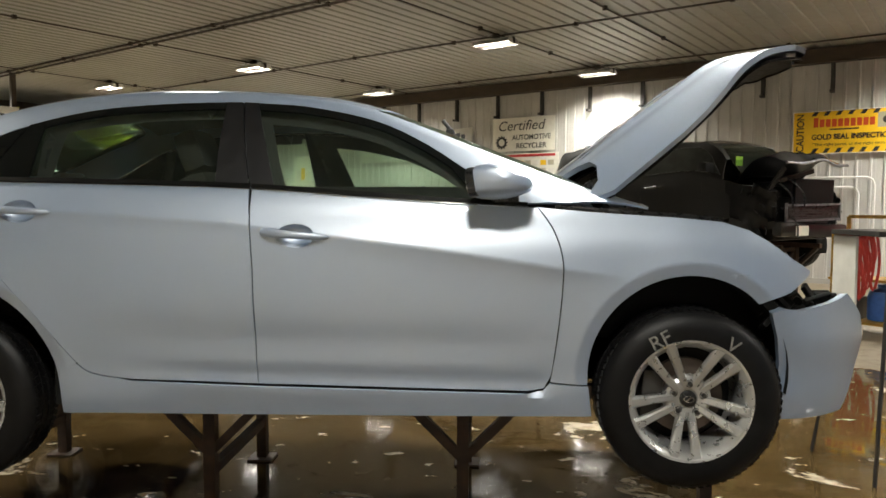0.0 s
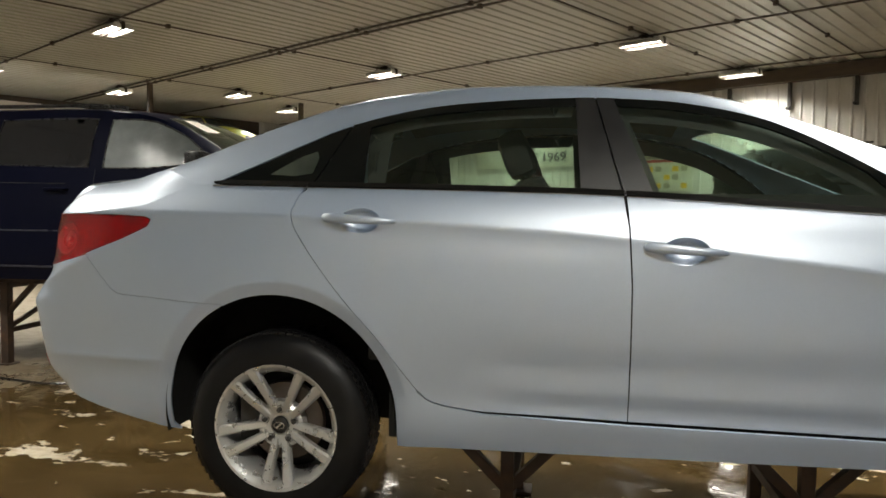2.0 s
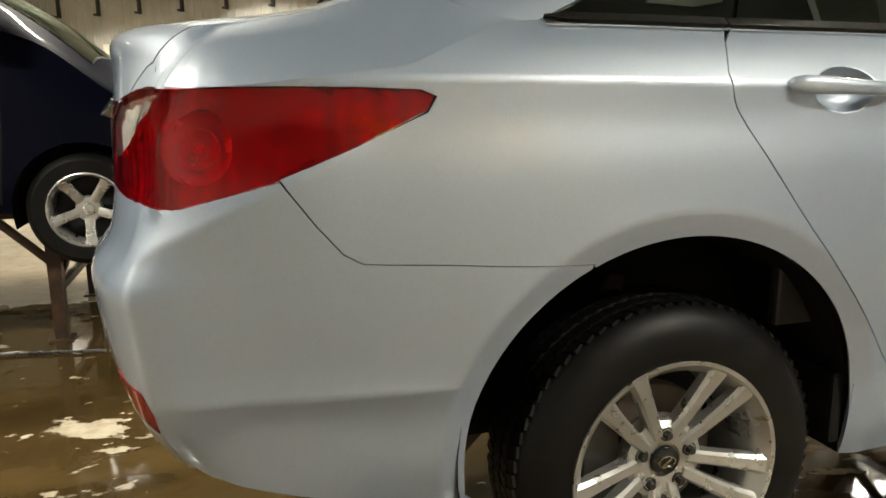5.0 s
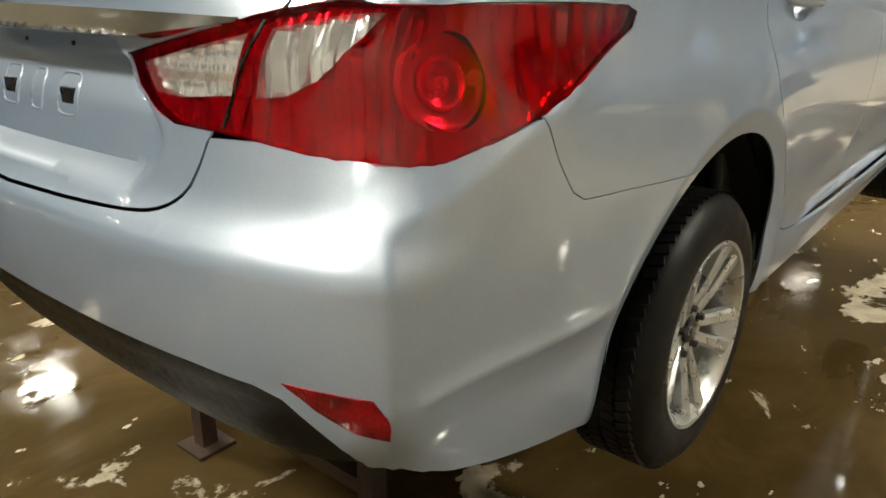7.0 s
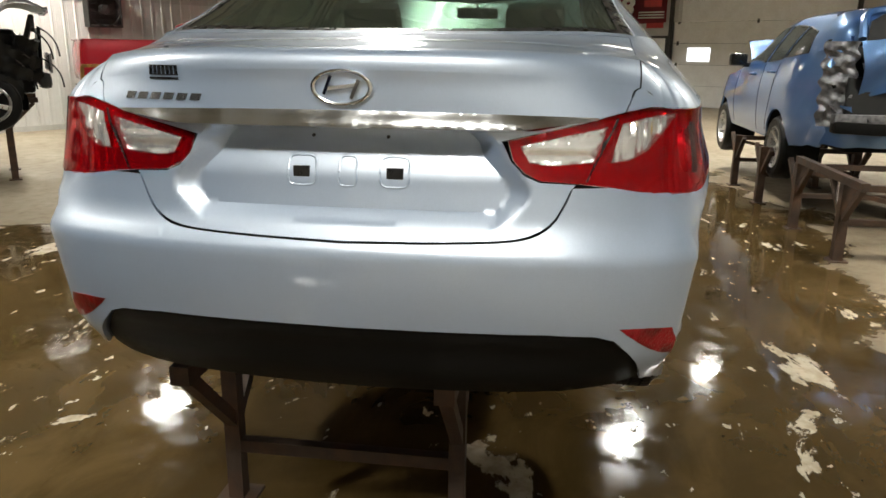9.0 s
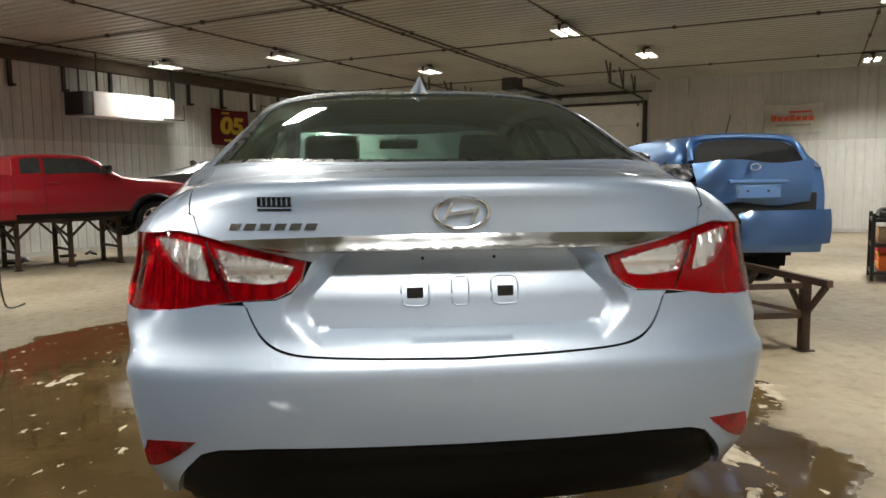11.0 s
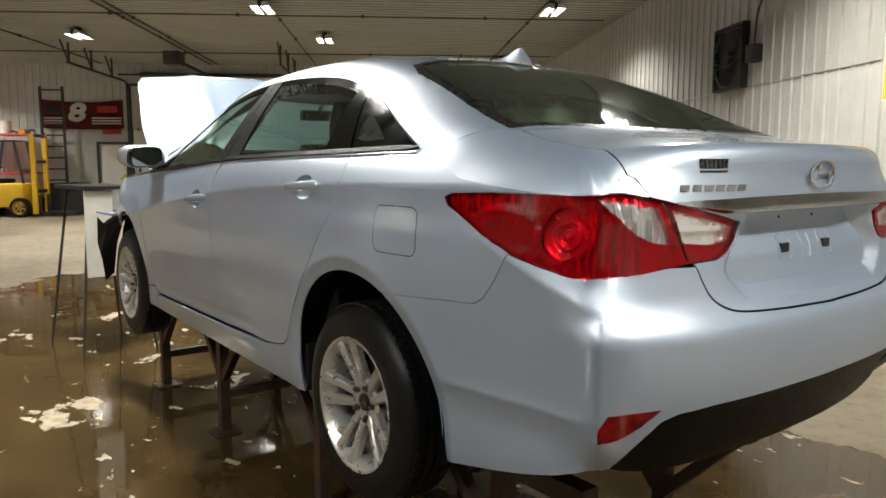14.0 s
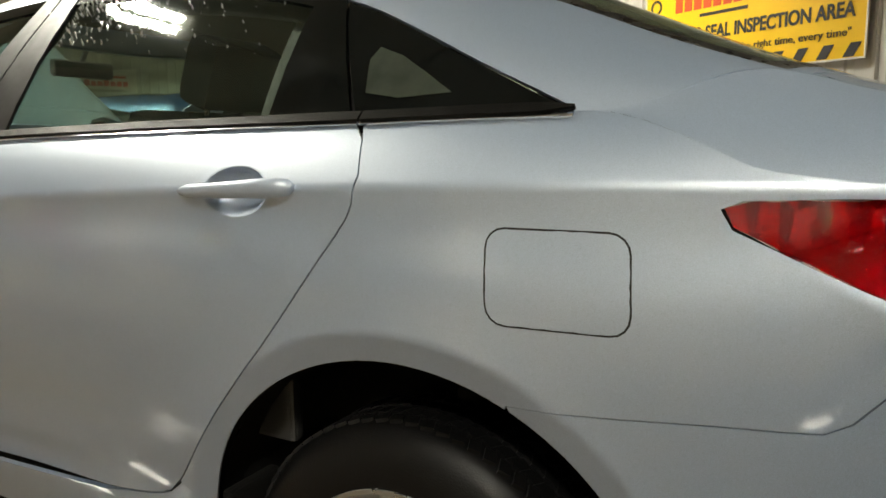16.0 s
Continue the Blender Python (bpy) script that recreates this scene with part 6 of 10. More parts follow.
    for a, b in zip(rings, rings[1:]):
        for k in range(16):
            bm.faces.new((a[k], a[(k + 1) % 16], b[(k + 1) % 16], b[k]))
    bm.faces.new(rings[-1])
    part("roof_aerial", bm, SILVER, car, "body-coloured shark-fin aerial")

    # raised hood
    bm = bmesh.new()
    def bonnet(a, b):
        """a from the hinge forward 0..1.28, b across."""
        ang = radians(37)
        wv = 0.075 * (1 - (b / 0.78) ** 2) - 1.15 * max(0.0, a - 0.74) ** 2 - 1.3 * max(0.0, abs(b) - 0.52) ** 2 * ease(0.95, 0.55, a)
        wv += 0.016 * max(0.0, 1 - abs(abs(b) - 0.40 + 0.10 * a) / 0.09) ** 2 * ease(0.05, 0.4, a)
        return Vector((2.37 + a * math.cos(ang) - wv * math.sin(ang), b, 1.53 + a * math.sin(ang) + wv * math.cos(ang)))
    shape = [(0.0, -0.74), (0.05, -0.73), (0.11, -0.70), (0.15, -0.62), (0.15, -0.52), (0.11, -0.43), (0.04, -0.38), (0.03, 0.0), (0.04, 0.38), (0.11, 0.43), (0.15, 0.52), (0.15, 0.62), (0.11, 0.70), (0.05, 0.73), (0.0, 0.74), (0.12, 0.78), (0.45, 0.76), (0.85, 0.70), (1.02, 0.62), (1.12, 0.45), (1.17, 0.2), (1.18, 0.0), (1.17, -0.2), (1.12, -0.45), (1.02, -0.62), (0.85, -0.70), (0.45, -0.76), (0.12, -0.78)]
    skin(bm, bonnet, shape, step=0.045, edge=0.035, fold=0.022)
    bmesh.ops.recalc_face_normals(bm, faces=bm.faces)
    hood = part("hood", bm, SILVER, car, "hood propped wide open")
    bm = bmesh.new()
    skin(bm, lambda a, b: bonnet(a, b) - Vector((-0.595, 0, 0.804)) * (0.045 + 0.012 * math.sin(a * 14) * math.sin(b * 9)), shrink(shape, 0.03), step=0.05, edge=0.05, fold=0.008)
    part("hood_liner", bm, PLASTIC, hood, "black insulating pad under the hood")
    bm = bmesh.new()
    tube(bm, [(2.72, 0.60, 1.40), (2.86, 0.55, 1.86)], 0.006, 6)
    part("prop_rod", bm, TRIM, hood)
    for side in (-1, 1):
        bm = bmesh.new()
        beam(bm, (2.52, side * 0.66, 1.44), (2.43, side * 0.66, 1.56), 0.02, 0.05)
        part("hinge", bm, TRIM, hood, smooth=False)
    # engine bay, dark
    bm = bmesh.new()
    box(bm, 2.50, 3.18, -0.62, 0.62, 0.95, 1.24, 0.02)
    box(bm, 2.62, 3.0, -0.2, 0.3, 1.28, 1.40, 0.03)
    box(bm, 2.55, 2.85, 0.36, 0.62, 1.26, 1.41, 0.02)
    part("engine", bm, PLASTIC, car, "dark dirty engine under the open hood")
    bm = bmesh.new()
    box(bm, 2.42, 2.60, -0.70, 0.70, 1.38, 1.445, 0.01)
    part("cowl", bm, PLASTIC, car, "black plastic cowl")
    # strip along the fender tops
    for side in (-1, 1):
        bm = bmesh.new()
        tube(bm, [(x, side * (abs(hull(run_x(x), fz - 0.02).y) - 0.018), fz) for x, fz in ((2.30, 1.470), (2.55, 1.452), (2.75, 1.440), (2.9, 1.426))], 0.010, 6)
        part("fender_seal", bm, TRIM, car)

    # cabin
    rng = random.Random(2)
    for x, front in ((1.05, True), (0.08, False)):
        for y in ((-0.37, 0.37) if front else (-0.27, 0.27)):
            bm = bmesh.new()
            m = seat(bm, x, y, 0.50 if front else 0.46, front)
            st = part("front_seat" if front else "rear_seat", bm, CLOTH, car, "grey cloth seat")
            bm = bmesh.new()
            box(bm, -0.075, 0.035, -0.13, 0.13, 0.60 if front else 0.50, 0.78 if front else 0.63, 0.04, m)
            tube(bm, [m @ Vector((-0.02, -0.06, 0.5)), m @ Vector((-0.02, -0.06, 0.62))], 0.007, 6)
            tube(bm, [m @ Vector((-0.02, 0.06, 0.5)), m @ Vector((-0.02, 0.06, 0.62))], 0.007, 6)
            part("headrest", bm, CLOTH, st)
    bm = bmesh.new()
    box(bm, 1.95, 2.45, -0.68, 0.68, 1.18, 1.44, 0.06)
    box(bm, 1.88, 2.1, 0.2, 0.58, 1.36, 1.50, 0.04)
    part("dashboard", bm, CABIN, car, "dark grey dashboard")
    bm = bmesh.new()
    m = Matrix.Translation((1.80, 0.37, 1.40)) @ Matrix.Rotation(radians(62), 4, "Y")
    tube(bm, [m @ Vector((0.185 * math.cos(2 * math.pi * k / 28), 0.185 * math.sin(2 * math.pi * k / 28), 0)) for k in range(28)], 0.016, 8, closed=True)
    for a in (0, 130, 230):
        tube(bm, [m @ Vector((0, 0, -0.02)), m @ Vector((0.18 * math.cos(radians(a + 180)), 0.18 * math.sin(radians(a + 180)), 0))], 0.014, 6)
    box(bm, -0.06, 0.06, -0.07, 0.07, -0.03, 0.02, 0.02, m)
    part("steering_wheel", bm, CABIN, car, "dark steering wheel")
    bm = bmesh.new()
    box(bm, 1.86, 1.90, -0.12, 0.12, 1.77, 1.83, 0.012)
    tube(bm, [(1.88, 0, 1.83), (1.84, 0, 1.88)], 0.01, 6)
    part("inside_mirror", bm, CABIN, car)
    bm = bmesh.new()
    box(bm, -0.62, -0.10, -0.58, 0.58, 1.52, 1.55, 0.01)
    part("parcel_shelf", bm, CLOTH, car, "grey parcel shelf")
    for side in (-1, 1):
        for x0, x1, par in ((0.3, 1.15, doors[side, 0]), (1.25, 2.15, doors[side, 1])):
            bm = bmesh.new()
            y = side * 0.735
            box(bm, x0, x1, min(y, y + side * 0.03), max(y, y + side * 0.03), 0.95, 1.50, 0.01)
            part("door_card", bm, CABIN if x0 < 1 else CLOTH, par, "grey door card", smooth=False)
    bm = bmesh.new()
    skin(bm, lambda x, q: upper(x, q) - Vector((0, 0, 0.03)), [(1.5, -0.55), (1.5, 0.55), (0.2, 0.55), (0.2, -0.55)], step=0.1, fold=0)
    part("headlining", bm, BEIGE, car, "pale headlining")
    # inner shell: closes gaps, floor pan, arches
    bm = bmesh.new()
    for side in (-1, 1):
        ring = [S(x, 1.545) for x in np.linspace(2.2, -0.85, 20)] + [S(-0.85, 1.0), S(-0.62, 0.80), S(-0.45, 0.78)] + [S(*p) for p in arc(REAR_C, REAR_R + 0.02, 180, 0, 16)] + [S(0.46, 0.72), S(2.40, 0.735), S(2.40, 0.86)] + [S(*p) for p in arc(FRONT_C, FRONT_R + 0.02, 180, 60, 12)] + [S(3.0, 1.30), S(2.8, 1.40), S(2.4, 1.43)]
        skin(bm, lambda s, z: hull(s, z) - Vector((0, math.copysign(0.055, s), 0)), [(side * a, b) for a, b in ring], step=0.08, edge=0.05, flip=True, fold=0)
    skin(bm, lambda s, z: hull(s, z) + Vector((0.075, 0, 0)), [(run_y(y), 1.56) for y in np.linspace(-0.70, 0.70, 20)] + [(run_y(y), 0.86) for y in np.linspace(0.70, -0.70, 20)], step=0.08, flip=True, fold=0)
    bmesh.ops.recalc_face_normals(bm, faces=bm.faces)
    part("inner_shell", bm, VOID, car)
    bm = bmesh.new()
    box(bm, 0.42, 2.42, -0.78, 0.78, 0.70, 0.93, 0.02)
    box(bm, -0.95, 0.45, -0.50, 0.50, 0.78, 0.95, 0.02)
    box(bm, 2.40, 3.2, -0.52, 0.52, 0.76, 0.97, 0.02)
    part("floor_pan", bm, LINER, car, "dirty dark floor pan")
    for (cx, cz), r, nm in ((REAR_C, REAR_R, "arch_liner"), (FRONT_C, FRONT_R, "arch_liner")):
        for side in (-1, 1):
            bm = bmesh.new()
            pts = arc((cx, cz), r + 0.012, -12, 192, 26)
            cols = [[bm.verts.new((x, side * y, z)) for y in (0.838 if cx < 1 else 0.828, 0.75, 0.52)] for x, z in pts]
            for a, b in zip(cols, cols[1:]):
                for k in range(2):
                    bm.faces.new((a[k], a[k + 1], b[k + 1], b[k]))
            bm.faces.new([c[2] for c in cols])
            part(nm, bm, LINER, car, "dark felt wheel arch liner")
    # mud flaps behind the rear wheels' front edge
    for side in (-1, 1):
        bm = bmesh.new()
        box(bm, 0.395, 0.425, min(side * 0.70, side * 0.842), max(side * 0.70, side * 0.842), 0.70, 0.86, 0.01)
        part("arch_flap", bm, LINER, car, smooth=False)
    # axle stubs so that the wheels hang from something
    bm = bmesh.new()
    for x, z in ((0.0, 0.72), (2.795, 0.77)):
        bm = bmesh.new()
        beam(bm, (x, -0.74, z), (x, 0.74, z), 0.06, 0.06)
        for side in (-1, 1):
            beam(bm, (x, side * 0.62, z), (x + 0.05, side * 0.5, z + 0.30), 0.05, 0.05)
        part("axle", bm, DARKMET, car, smooth=False)
    for x, y, z, spin in ((0.0, -0.778, 0.72, 0), (2.795, -0.778, 0.77, 4), (0.0, 0.778, 0.745, 20), (2.795, 0.778, 0.78, 33)):
        wl = wheel("road_wheel", "five twin-spoke alloy wheel with a worn black tyre")
        wl.parent = car
        del wl["category"]
        wl.matrix_basis = pose(x, y, z, 0, 0, 0 if y < 0 else 180) @ Matrix.Rotation(radians(spin), 4, "Y")
        if spin == 4:
            tyre = [c for c in wl.children if c.name.startswith("tyre")][0]
            for text, px, pz, turn in (("RF", -0.130, 0.212, 32), ("V", 0.125, 0.215, -28)):
                letters("chalk_mark", text, 0.075, CHALK, tyre, Matrix.Translation((px, -0.1085, pz)) @ Matrix.Rotation(radians(90), 4, "X") @ Matrix.Rotation(radians(turn), 4, "Z"), "pale chalk mark")
    return car


sedan()


def rack(name, posts_x, y0, y1, top, label, m=None, cross=True, group="vehicle racks", rail_to=None, post=0.076, tie=0.32):
    """A welded steel rack: posts, long rails, V braces and cross bars."""
    ob = thing(name, label, "vehicle rack", group, m)
    for y in (y0, y1):
        bm = bmesh.new()
        beam(bm, (posts_x[0] - 0.35, y, top - 0.03), (rail_to or posts_x[-1] + 0.35, y, top - 0.03), 0.06, 0.06)
        part("rail", bm, STEEL, ob, smooth=False)
        for x in posts_x:
            bm = bmesh.new()
            beam(bm, (x, y, 0.012), (x, y, top - 0.06), post, post)
            box(bm, x - 0.07, x + 0.07, y - 0.07, y + 0.07, 0.0, 0.012)
            part("post", bm, STEEL, ob, smooth=False)
            for s in (-1, 1):
                bm = bmesh.new()
                beam(bm, (x, y, top - 0.36), (x + s * 0.30, y, top - 0.06), 0.042, 0.042)
                part("brace", bm, STEEL, ob, smooth=False)
    for x in posts_x:
        bm = bmesh.new()
        beam(bm, (x, y0, top - 0.09), (x, y1, top - 0.09), 0.05, 0.05)
        part("cross_bar", bm, STEEL, ob, smooth=False)
        bm = bmesh.new()
        beam(bm, (x, y0, tie), (x, y1, tie), 0.045, 0.045)
        part("cross_bar", bm, STEEL, ob, smooth=False)
        if cross:
            bm = bmesh.new()
            beam(bm, (x, y0, tie + 0.02), (x, y1, top - 0.12), 0.035, 0.035)
            part("cross_brace", bm, STEEL, ob, smooth=False)
    return ob


rack("vehicle_rack", (-0.43, 0.76, 1.95, 3.05), -0.20, 0.60, 0.665, "rusty brown welded steel rack under the silver sedan", post=0.055, tie=0.22, cross=False)

# ---- the other vehicles in the hall ----
WHEEL_DATA = {}


def plain_wheel(car, x, y, z, r, spokes, steer=0.0, rim=None, dirty=False):
    """A road wheel of a car further off: tyre, rim, spokes, hub."""
    face = rim or ALLOY
    key = (round(r, 3), spokes, dirty, face.name)
    if key not in WHEEL_DATA:
        bm = bmesh.new()
        k = r / 0.33
        lathe(bm, [(0.205 * k, -0.085), (0.222 * k, -0.105), (0.29 * k, -0.11), (0.318 * k, -0.09), (0.33 * k, -0.06), (0.327 * k, -0.02), (0.33 * k, -0.015), (0.33 * k, 0.015), (0.327 * k, 0.02), (0.33 * k, 0.06), (0.318 * k, 0.09), (0.29 * k, 0.11), (0.205 * k, 0.10)], 40)
        tyre = link("tyre", bm, RUBBER)
        bm = bmesh.new()
        lathe(bm, [(0.222 * k, -0.102), (0.212 * k, -0.107), (0.200 * k, -0.085), (0.190 * k, -0.03), (0.186 * k, 0.06)], 40)
        ring = link("rim", bm, face)
        bm = bmesh.new()
        lathe(bm, [(0.0, 0.02), (0.188 * k, 0.02), (0.188 * k, 0.05)], 28)
        dark = link("back_plate", bm, VOID)
        bm = bmesh.new()
        wdt = 0.42 * math.pi * 0.12 / spokes * k * 2
        rings = []
        for rr, yy, ww in ((0.04, -0.055, wdt * 0.9), (0.11, -0.075, wdt * 0.8), (0.18, -0.085, wdt * 0.95), (0.208, -0.095, wdt * 1.25)):
            rings.append([bm.verts.new((rr * k, yy + dy, sx * ww / 2)) for sx, dy in ((-1, 0.025), (-1, 0.004), (-0.6, 0), (0.6, 0), (1, 0.004), (1, 0.025))])
        for a, b in zip(rings, rings[1:]):
            for i in range(6):
                bm.faces.new((a[i], a[(i + 1) % 6], b[(i + 1) % 6], b[i]))
        bmesh.ops.recalc_face_normals(bm, faces=bm.faces)
        spoke = link("spoke", bm, face)
        bm = bmesh.new()
        lathe(bm, [(0.0, -0.072), (0.03, -0.070), (0.036, -0.060), (0.068, -0.058), (0.075, -0.02)], 24)
        hub = link("hub", bm, face)
        WHEEL_DATA[key] = tyre, ring, dark, spoke, hub
    ob = new("road_wheel")
    ob.parent = car
    ob.matrix_basis = pose(x, y, z, 0, 0, (0 if y < 0 else 180) + steer)
    tyre, ring, dark, spoke, hub = WHEEL_DATA[key]
    for nm, me in (("tyre", tyre), ("rim", ring), ("back_plate", dark), ("hub", hub)):
        o = new(nm, me)
        o.parent = ob
    for n in range(spokes):
        o = new("spoke", spoke)
        o.parent = ob
        o.matrix_basis = Matrix.Rotation(2 * math.pi * n / spokes + 0.3, 4, "Y")
    return ob


def car_body(name, label, m, paint, L0, L1, W, sill, belt, roof, rail, drop, wheels, r, windows, screen, back, spokes=5, sunk=0.05, seams=(), handles=(), mouldings=(), bend=None, open_front=False, tail_flat=0.0, category="car", arch=1.22, flare=False, wheel_dirty=False, mirror=None, glassmat=None, steer=0.0, front_face=True, boxy=False, seat_rows=(1.45, 2.35), folds=()):
    """A car: one skin round its flanks and ends, a cabin loft over it, panes, lamps and wheels."""
    car = thing(name, label, category, "vehicles on racks", m)
    f = 1.0 - tail_flat
    plan = [(L0, 0.0), (L0 + 0.015 * f, 0.5 * W), (L0 + 0.06 * f, 0.78 * W), (L0 + 0.16 * f, 0.92 * W), (L0 + 0.42 * f, 0.98 * W), (L0 + 1.0, W), (L1 - 1.3, W), (L1 - 0.75, 0.985 * W), (L1 - 0.38, 0.93 * W), (L1 - 0.18, 0.82 * W), (L1 - 0.06, 0.55 * W), (L1, 0.0)]
    run = [Vector((p[0], p[1])) for p in smooth_line([(a, b, 0) for a, b in plan], 0.04)]
    ln = np.concatenate([[0], np.cumsum([(b - a).length for a, b in zip(run, run[1:])])])
    bz, rz, ry, dr = [(lambda x, a=[p[0] for p in tab], b=[p[1] for p in tab]: float(np.interp(x, a, b))) if boxy else curve_of(tab) for tab in (belt, roof, rail, drop)]
    rx = np.array([p.x for p in run])

    def tuck(z, zb):
        lo, hi = max(0.0, sill + 0.28 - z), max(0.0, z - (zb - 0.34))
        return 0.55 * lo * lo + 0.42 * hi * hi

    def flank(s, z):
        d = abs(s)
        i = min(max(int(np.searchsorted(ln, d)) - 1, 0), len(run) - 2)
        t = (d - ln[i]) / max(ln[i + 1] - ln[i], 1e-9)
        p = run[i].lerp(run[i + 1], t)
        a, b = run[max(i - 3, 0)], run[min(i + 4, len(run) - 1)]
        tan = (b - a).normalized()
        n = Vector((-tan.y, tan.x))
        p = p - n * tuck(z, bz(p.x))
        out = Vector((p.x, math.copysign(p.y, s) if d > 1e-9 else 0.0, z))
        return bend(out) if bend else out

    def sx(x):
        return float(np.interp(x, rx, ln))

    def top(x, q):
        a = abs(q)
        zr = rz(x) - dr(x)
        if a <= 0.6:
            t = a / 0.6
            y, z = ry(x) * t, rz(x) - dr(x) * (0.3 * t * t + 0.7 * t ** 5)
        else:
            t = (a - 0.6) / 0.4
            e = flank(sx(x), bz(x)) if not bend else None
            yb = abs(e.y) if e is not None else abs(np.interp(x, rx, [p.y for p in run])) - tuck(bz(x), bz(x))
            y = ry(x) + (yb - ry(x)) * t + 0.02 * math.sin(math.pi * t)
            z = zr + (bz(x) - zr) * t
        out = Vector((x, math.copysign(y, q), z))
        return bend(out) if bend else out

    def on(x, z, side):
        zr, zb = rz(x) - dr(x), bz(x)
        return (x, side * (0.6 + 0.4 * min(max((zr - z) / max(zr - zb, 1e-3), -0.1), 1.0)))

    # flanks and ends with the wheel openings cut from them
    end = ln[-1]
    for side in (-1, 1):
        lowline = []
        s0, s1 = 0.0, end
        xs = [L0 + 0.05]
        lowline.append((0.0, sill + 0.08))
        lowline.append((sx(L0 + 0.10), sill + 0.06))
        for wx, wz in wheels:
            ra = r * arch
            a0 = math.asin(max(-1, min(1, (sill - wz) / ra)))
            for k in range(15):
                a = math.pi - a0 + (2 * a0 - math.pi) * k / 14
                lowline.append((sx(wx + ra * math.cos(a)), wz + ra * math.sin(a)))
        if front_face:
            lowline += [(sx(L1 - 0.2), sill + 0.05), (end, sill + 0.08)]
        else:
            lowline += [(sx(L1 - 0.75), sill + 0.10)]
        last = L1 - 0.02 if front_face else L1 - 0.75
        topline = ([(end, bz(L1))] if front_face else []) + [(sx(x), bz(x)) for x in np.linspace(last, L0 + 0.02, 40)] + [(0.0, bz(L0))]
        bm = bmesh.new()
        skin(bm, flank, [(side * a, b) for a, b in lowline + topline], step=0.09, edge=0.05, flip=True, fold=0.02)
        bmesh.ops.recalc_face_normals(bm, faces=bm.faces)
        part("body_side", bm, paint, car, smooth=True)
        for wx, wz in wheels:
            bm = bmesh.new()
            ra = r * arch + 0.004
            cols = []
            for k in range(17):
                a = math.pi * (-0.08 + 1.16 * k / 16)
                x, z = wx + ra * math.cos(a), wz + ra * math.sin(a)
                y = abs(flank(sx(x), max(z, sill)).y) - 0.004 if not bend else W * 0.97
                cols.append([bm.verts.new((x, side * yy, z)) for yy in (y, W - 0.35)])
            for a, b in zip(cols, cols[1:]):
                bm.faces.new((a[0], a[1], b[1], b[0]))
            bm.faces.new([c[1] for c in cols])
            part("arch_liner", bm, LINER, car, smooth=False)
            if flare:
                bm = bmesh.new()
                ra = r * arch
                rings = []
                for k in range(17):
                    a = math.pi * (0.0 + k / 16)
                    c, sn = math.cos(a), math.sin(a)
                    y = abs(flank(sx(wx + ra * c), wz + ra * sn).y)
                    rings.append([bm.verts.new((wx + (ra + d) * c, side * (y + o), wz + (ra + d) * sn)) for d, o in ((-0.01, -0.03), (-0.01, 0.035), (0.03, 0.04), (0.075, 0.004), (0.075, -0.02))])
                for a, b in zip(rings, rings[1:]):
                    for i in range(4):
                        bm.faces.new((a[i], a[i + 1], b[i + 1], b[i]))
                bmesh.ops.recalc_face_normals(bm, faces=bm.faces)
                part("arch_flare", bm, PLASTIC, car, "black plastic arch flare")
            plain_wheel(car, wx, side * (W - 0.115), wz, r, spokes, steer if wx > 0.5 * (L0 + L1) else 0)
    # cabin, hood and deck
    holes = []
    glass_of = []
    for side in (-1, 1):
        for w_, mat in windows:
            poly = [on(x, z, side) for x, z in w_]
            holes.append(poly)
            glass_of.append((poly, mat, "side_pane"))
    for spec, nm in ((screen, "windscreen"), (back, "rear_window")):
        if spec:
            xa, xb, qa, qb = spec
            poly = [(xa, q) for q in np.linspace(-qa, qa, 9)] + [(xb, q) for q in np.linspace(qb, -qb, 9)]
            holes.append(poly)
            glass_of.append((poly, glassmat or GLASS, nm))
    xs = np.linspace(L0 + 0.03, L1 - 0.03 if not open_front else L1 - 0.9, 40)
    outline = [(x, -1.0) for x in xs] + [(xs[-1], q) for q in np.linspace(-0.9, 0.9, 13)] + [(x, 1.0) for x in xs[::-1]] + [(xs[0], q) for q in np.linspace(0.9, -0.9, 13)]
    bm = bmesh.new()
    skin(bm, top, outline, step=0.085, edge=0.05, holes=holes, fold=0.02, lines=[[(x, q) for q in np.linspace(-0.985, 0.985, 60)] for x in folds])
    bmesh.ops.recalc_face_normals(bm, faces=bm.faces)
    if sum(fc.normal.z for fc in bm.faces) < 0:
        bmesh.ops.reverse_faces(bm, faces=bm.faces[:])
    part("cabin_shell", bm, paint, car)
    for poly, mat, nm in glass_of:
        bm = bmesh.new()
        skin(bm, lambda x, q: top(x, q), poly, step=0.12, edge=0.06, fold=0)
        outward(bm, Vector((0, 0, 1)) if nm != "side_pane" else Vector((0, poly[0][1], 0)))
        g = part(nm, bm, mat, car)
        bm = bmesh.new()
        pts = dense(poly, 0.15)
        tube(bm, [top(*p) + Vector((0, math.copysign(0.002, p[1]), 0.0)) for p in pts], 0.008, 5, closed=True)
        part("pane_seal", bm, TRIM, car)
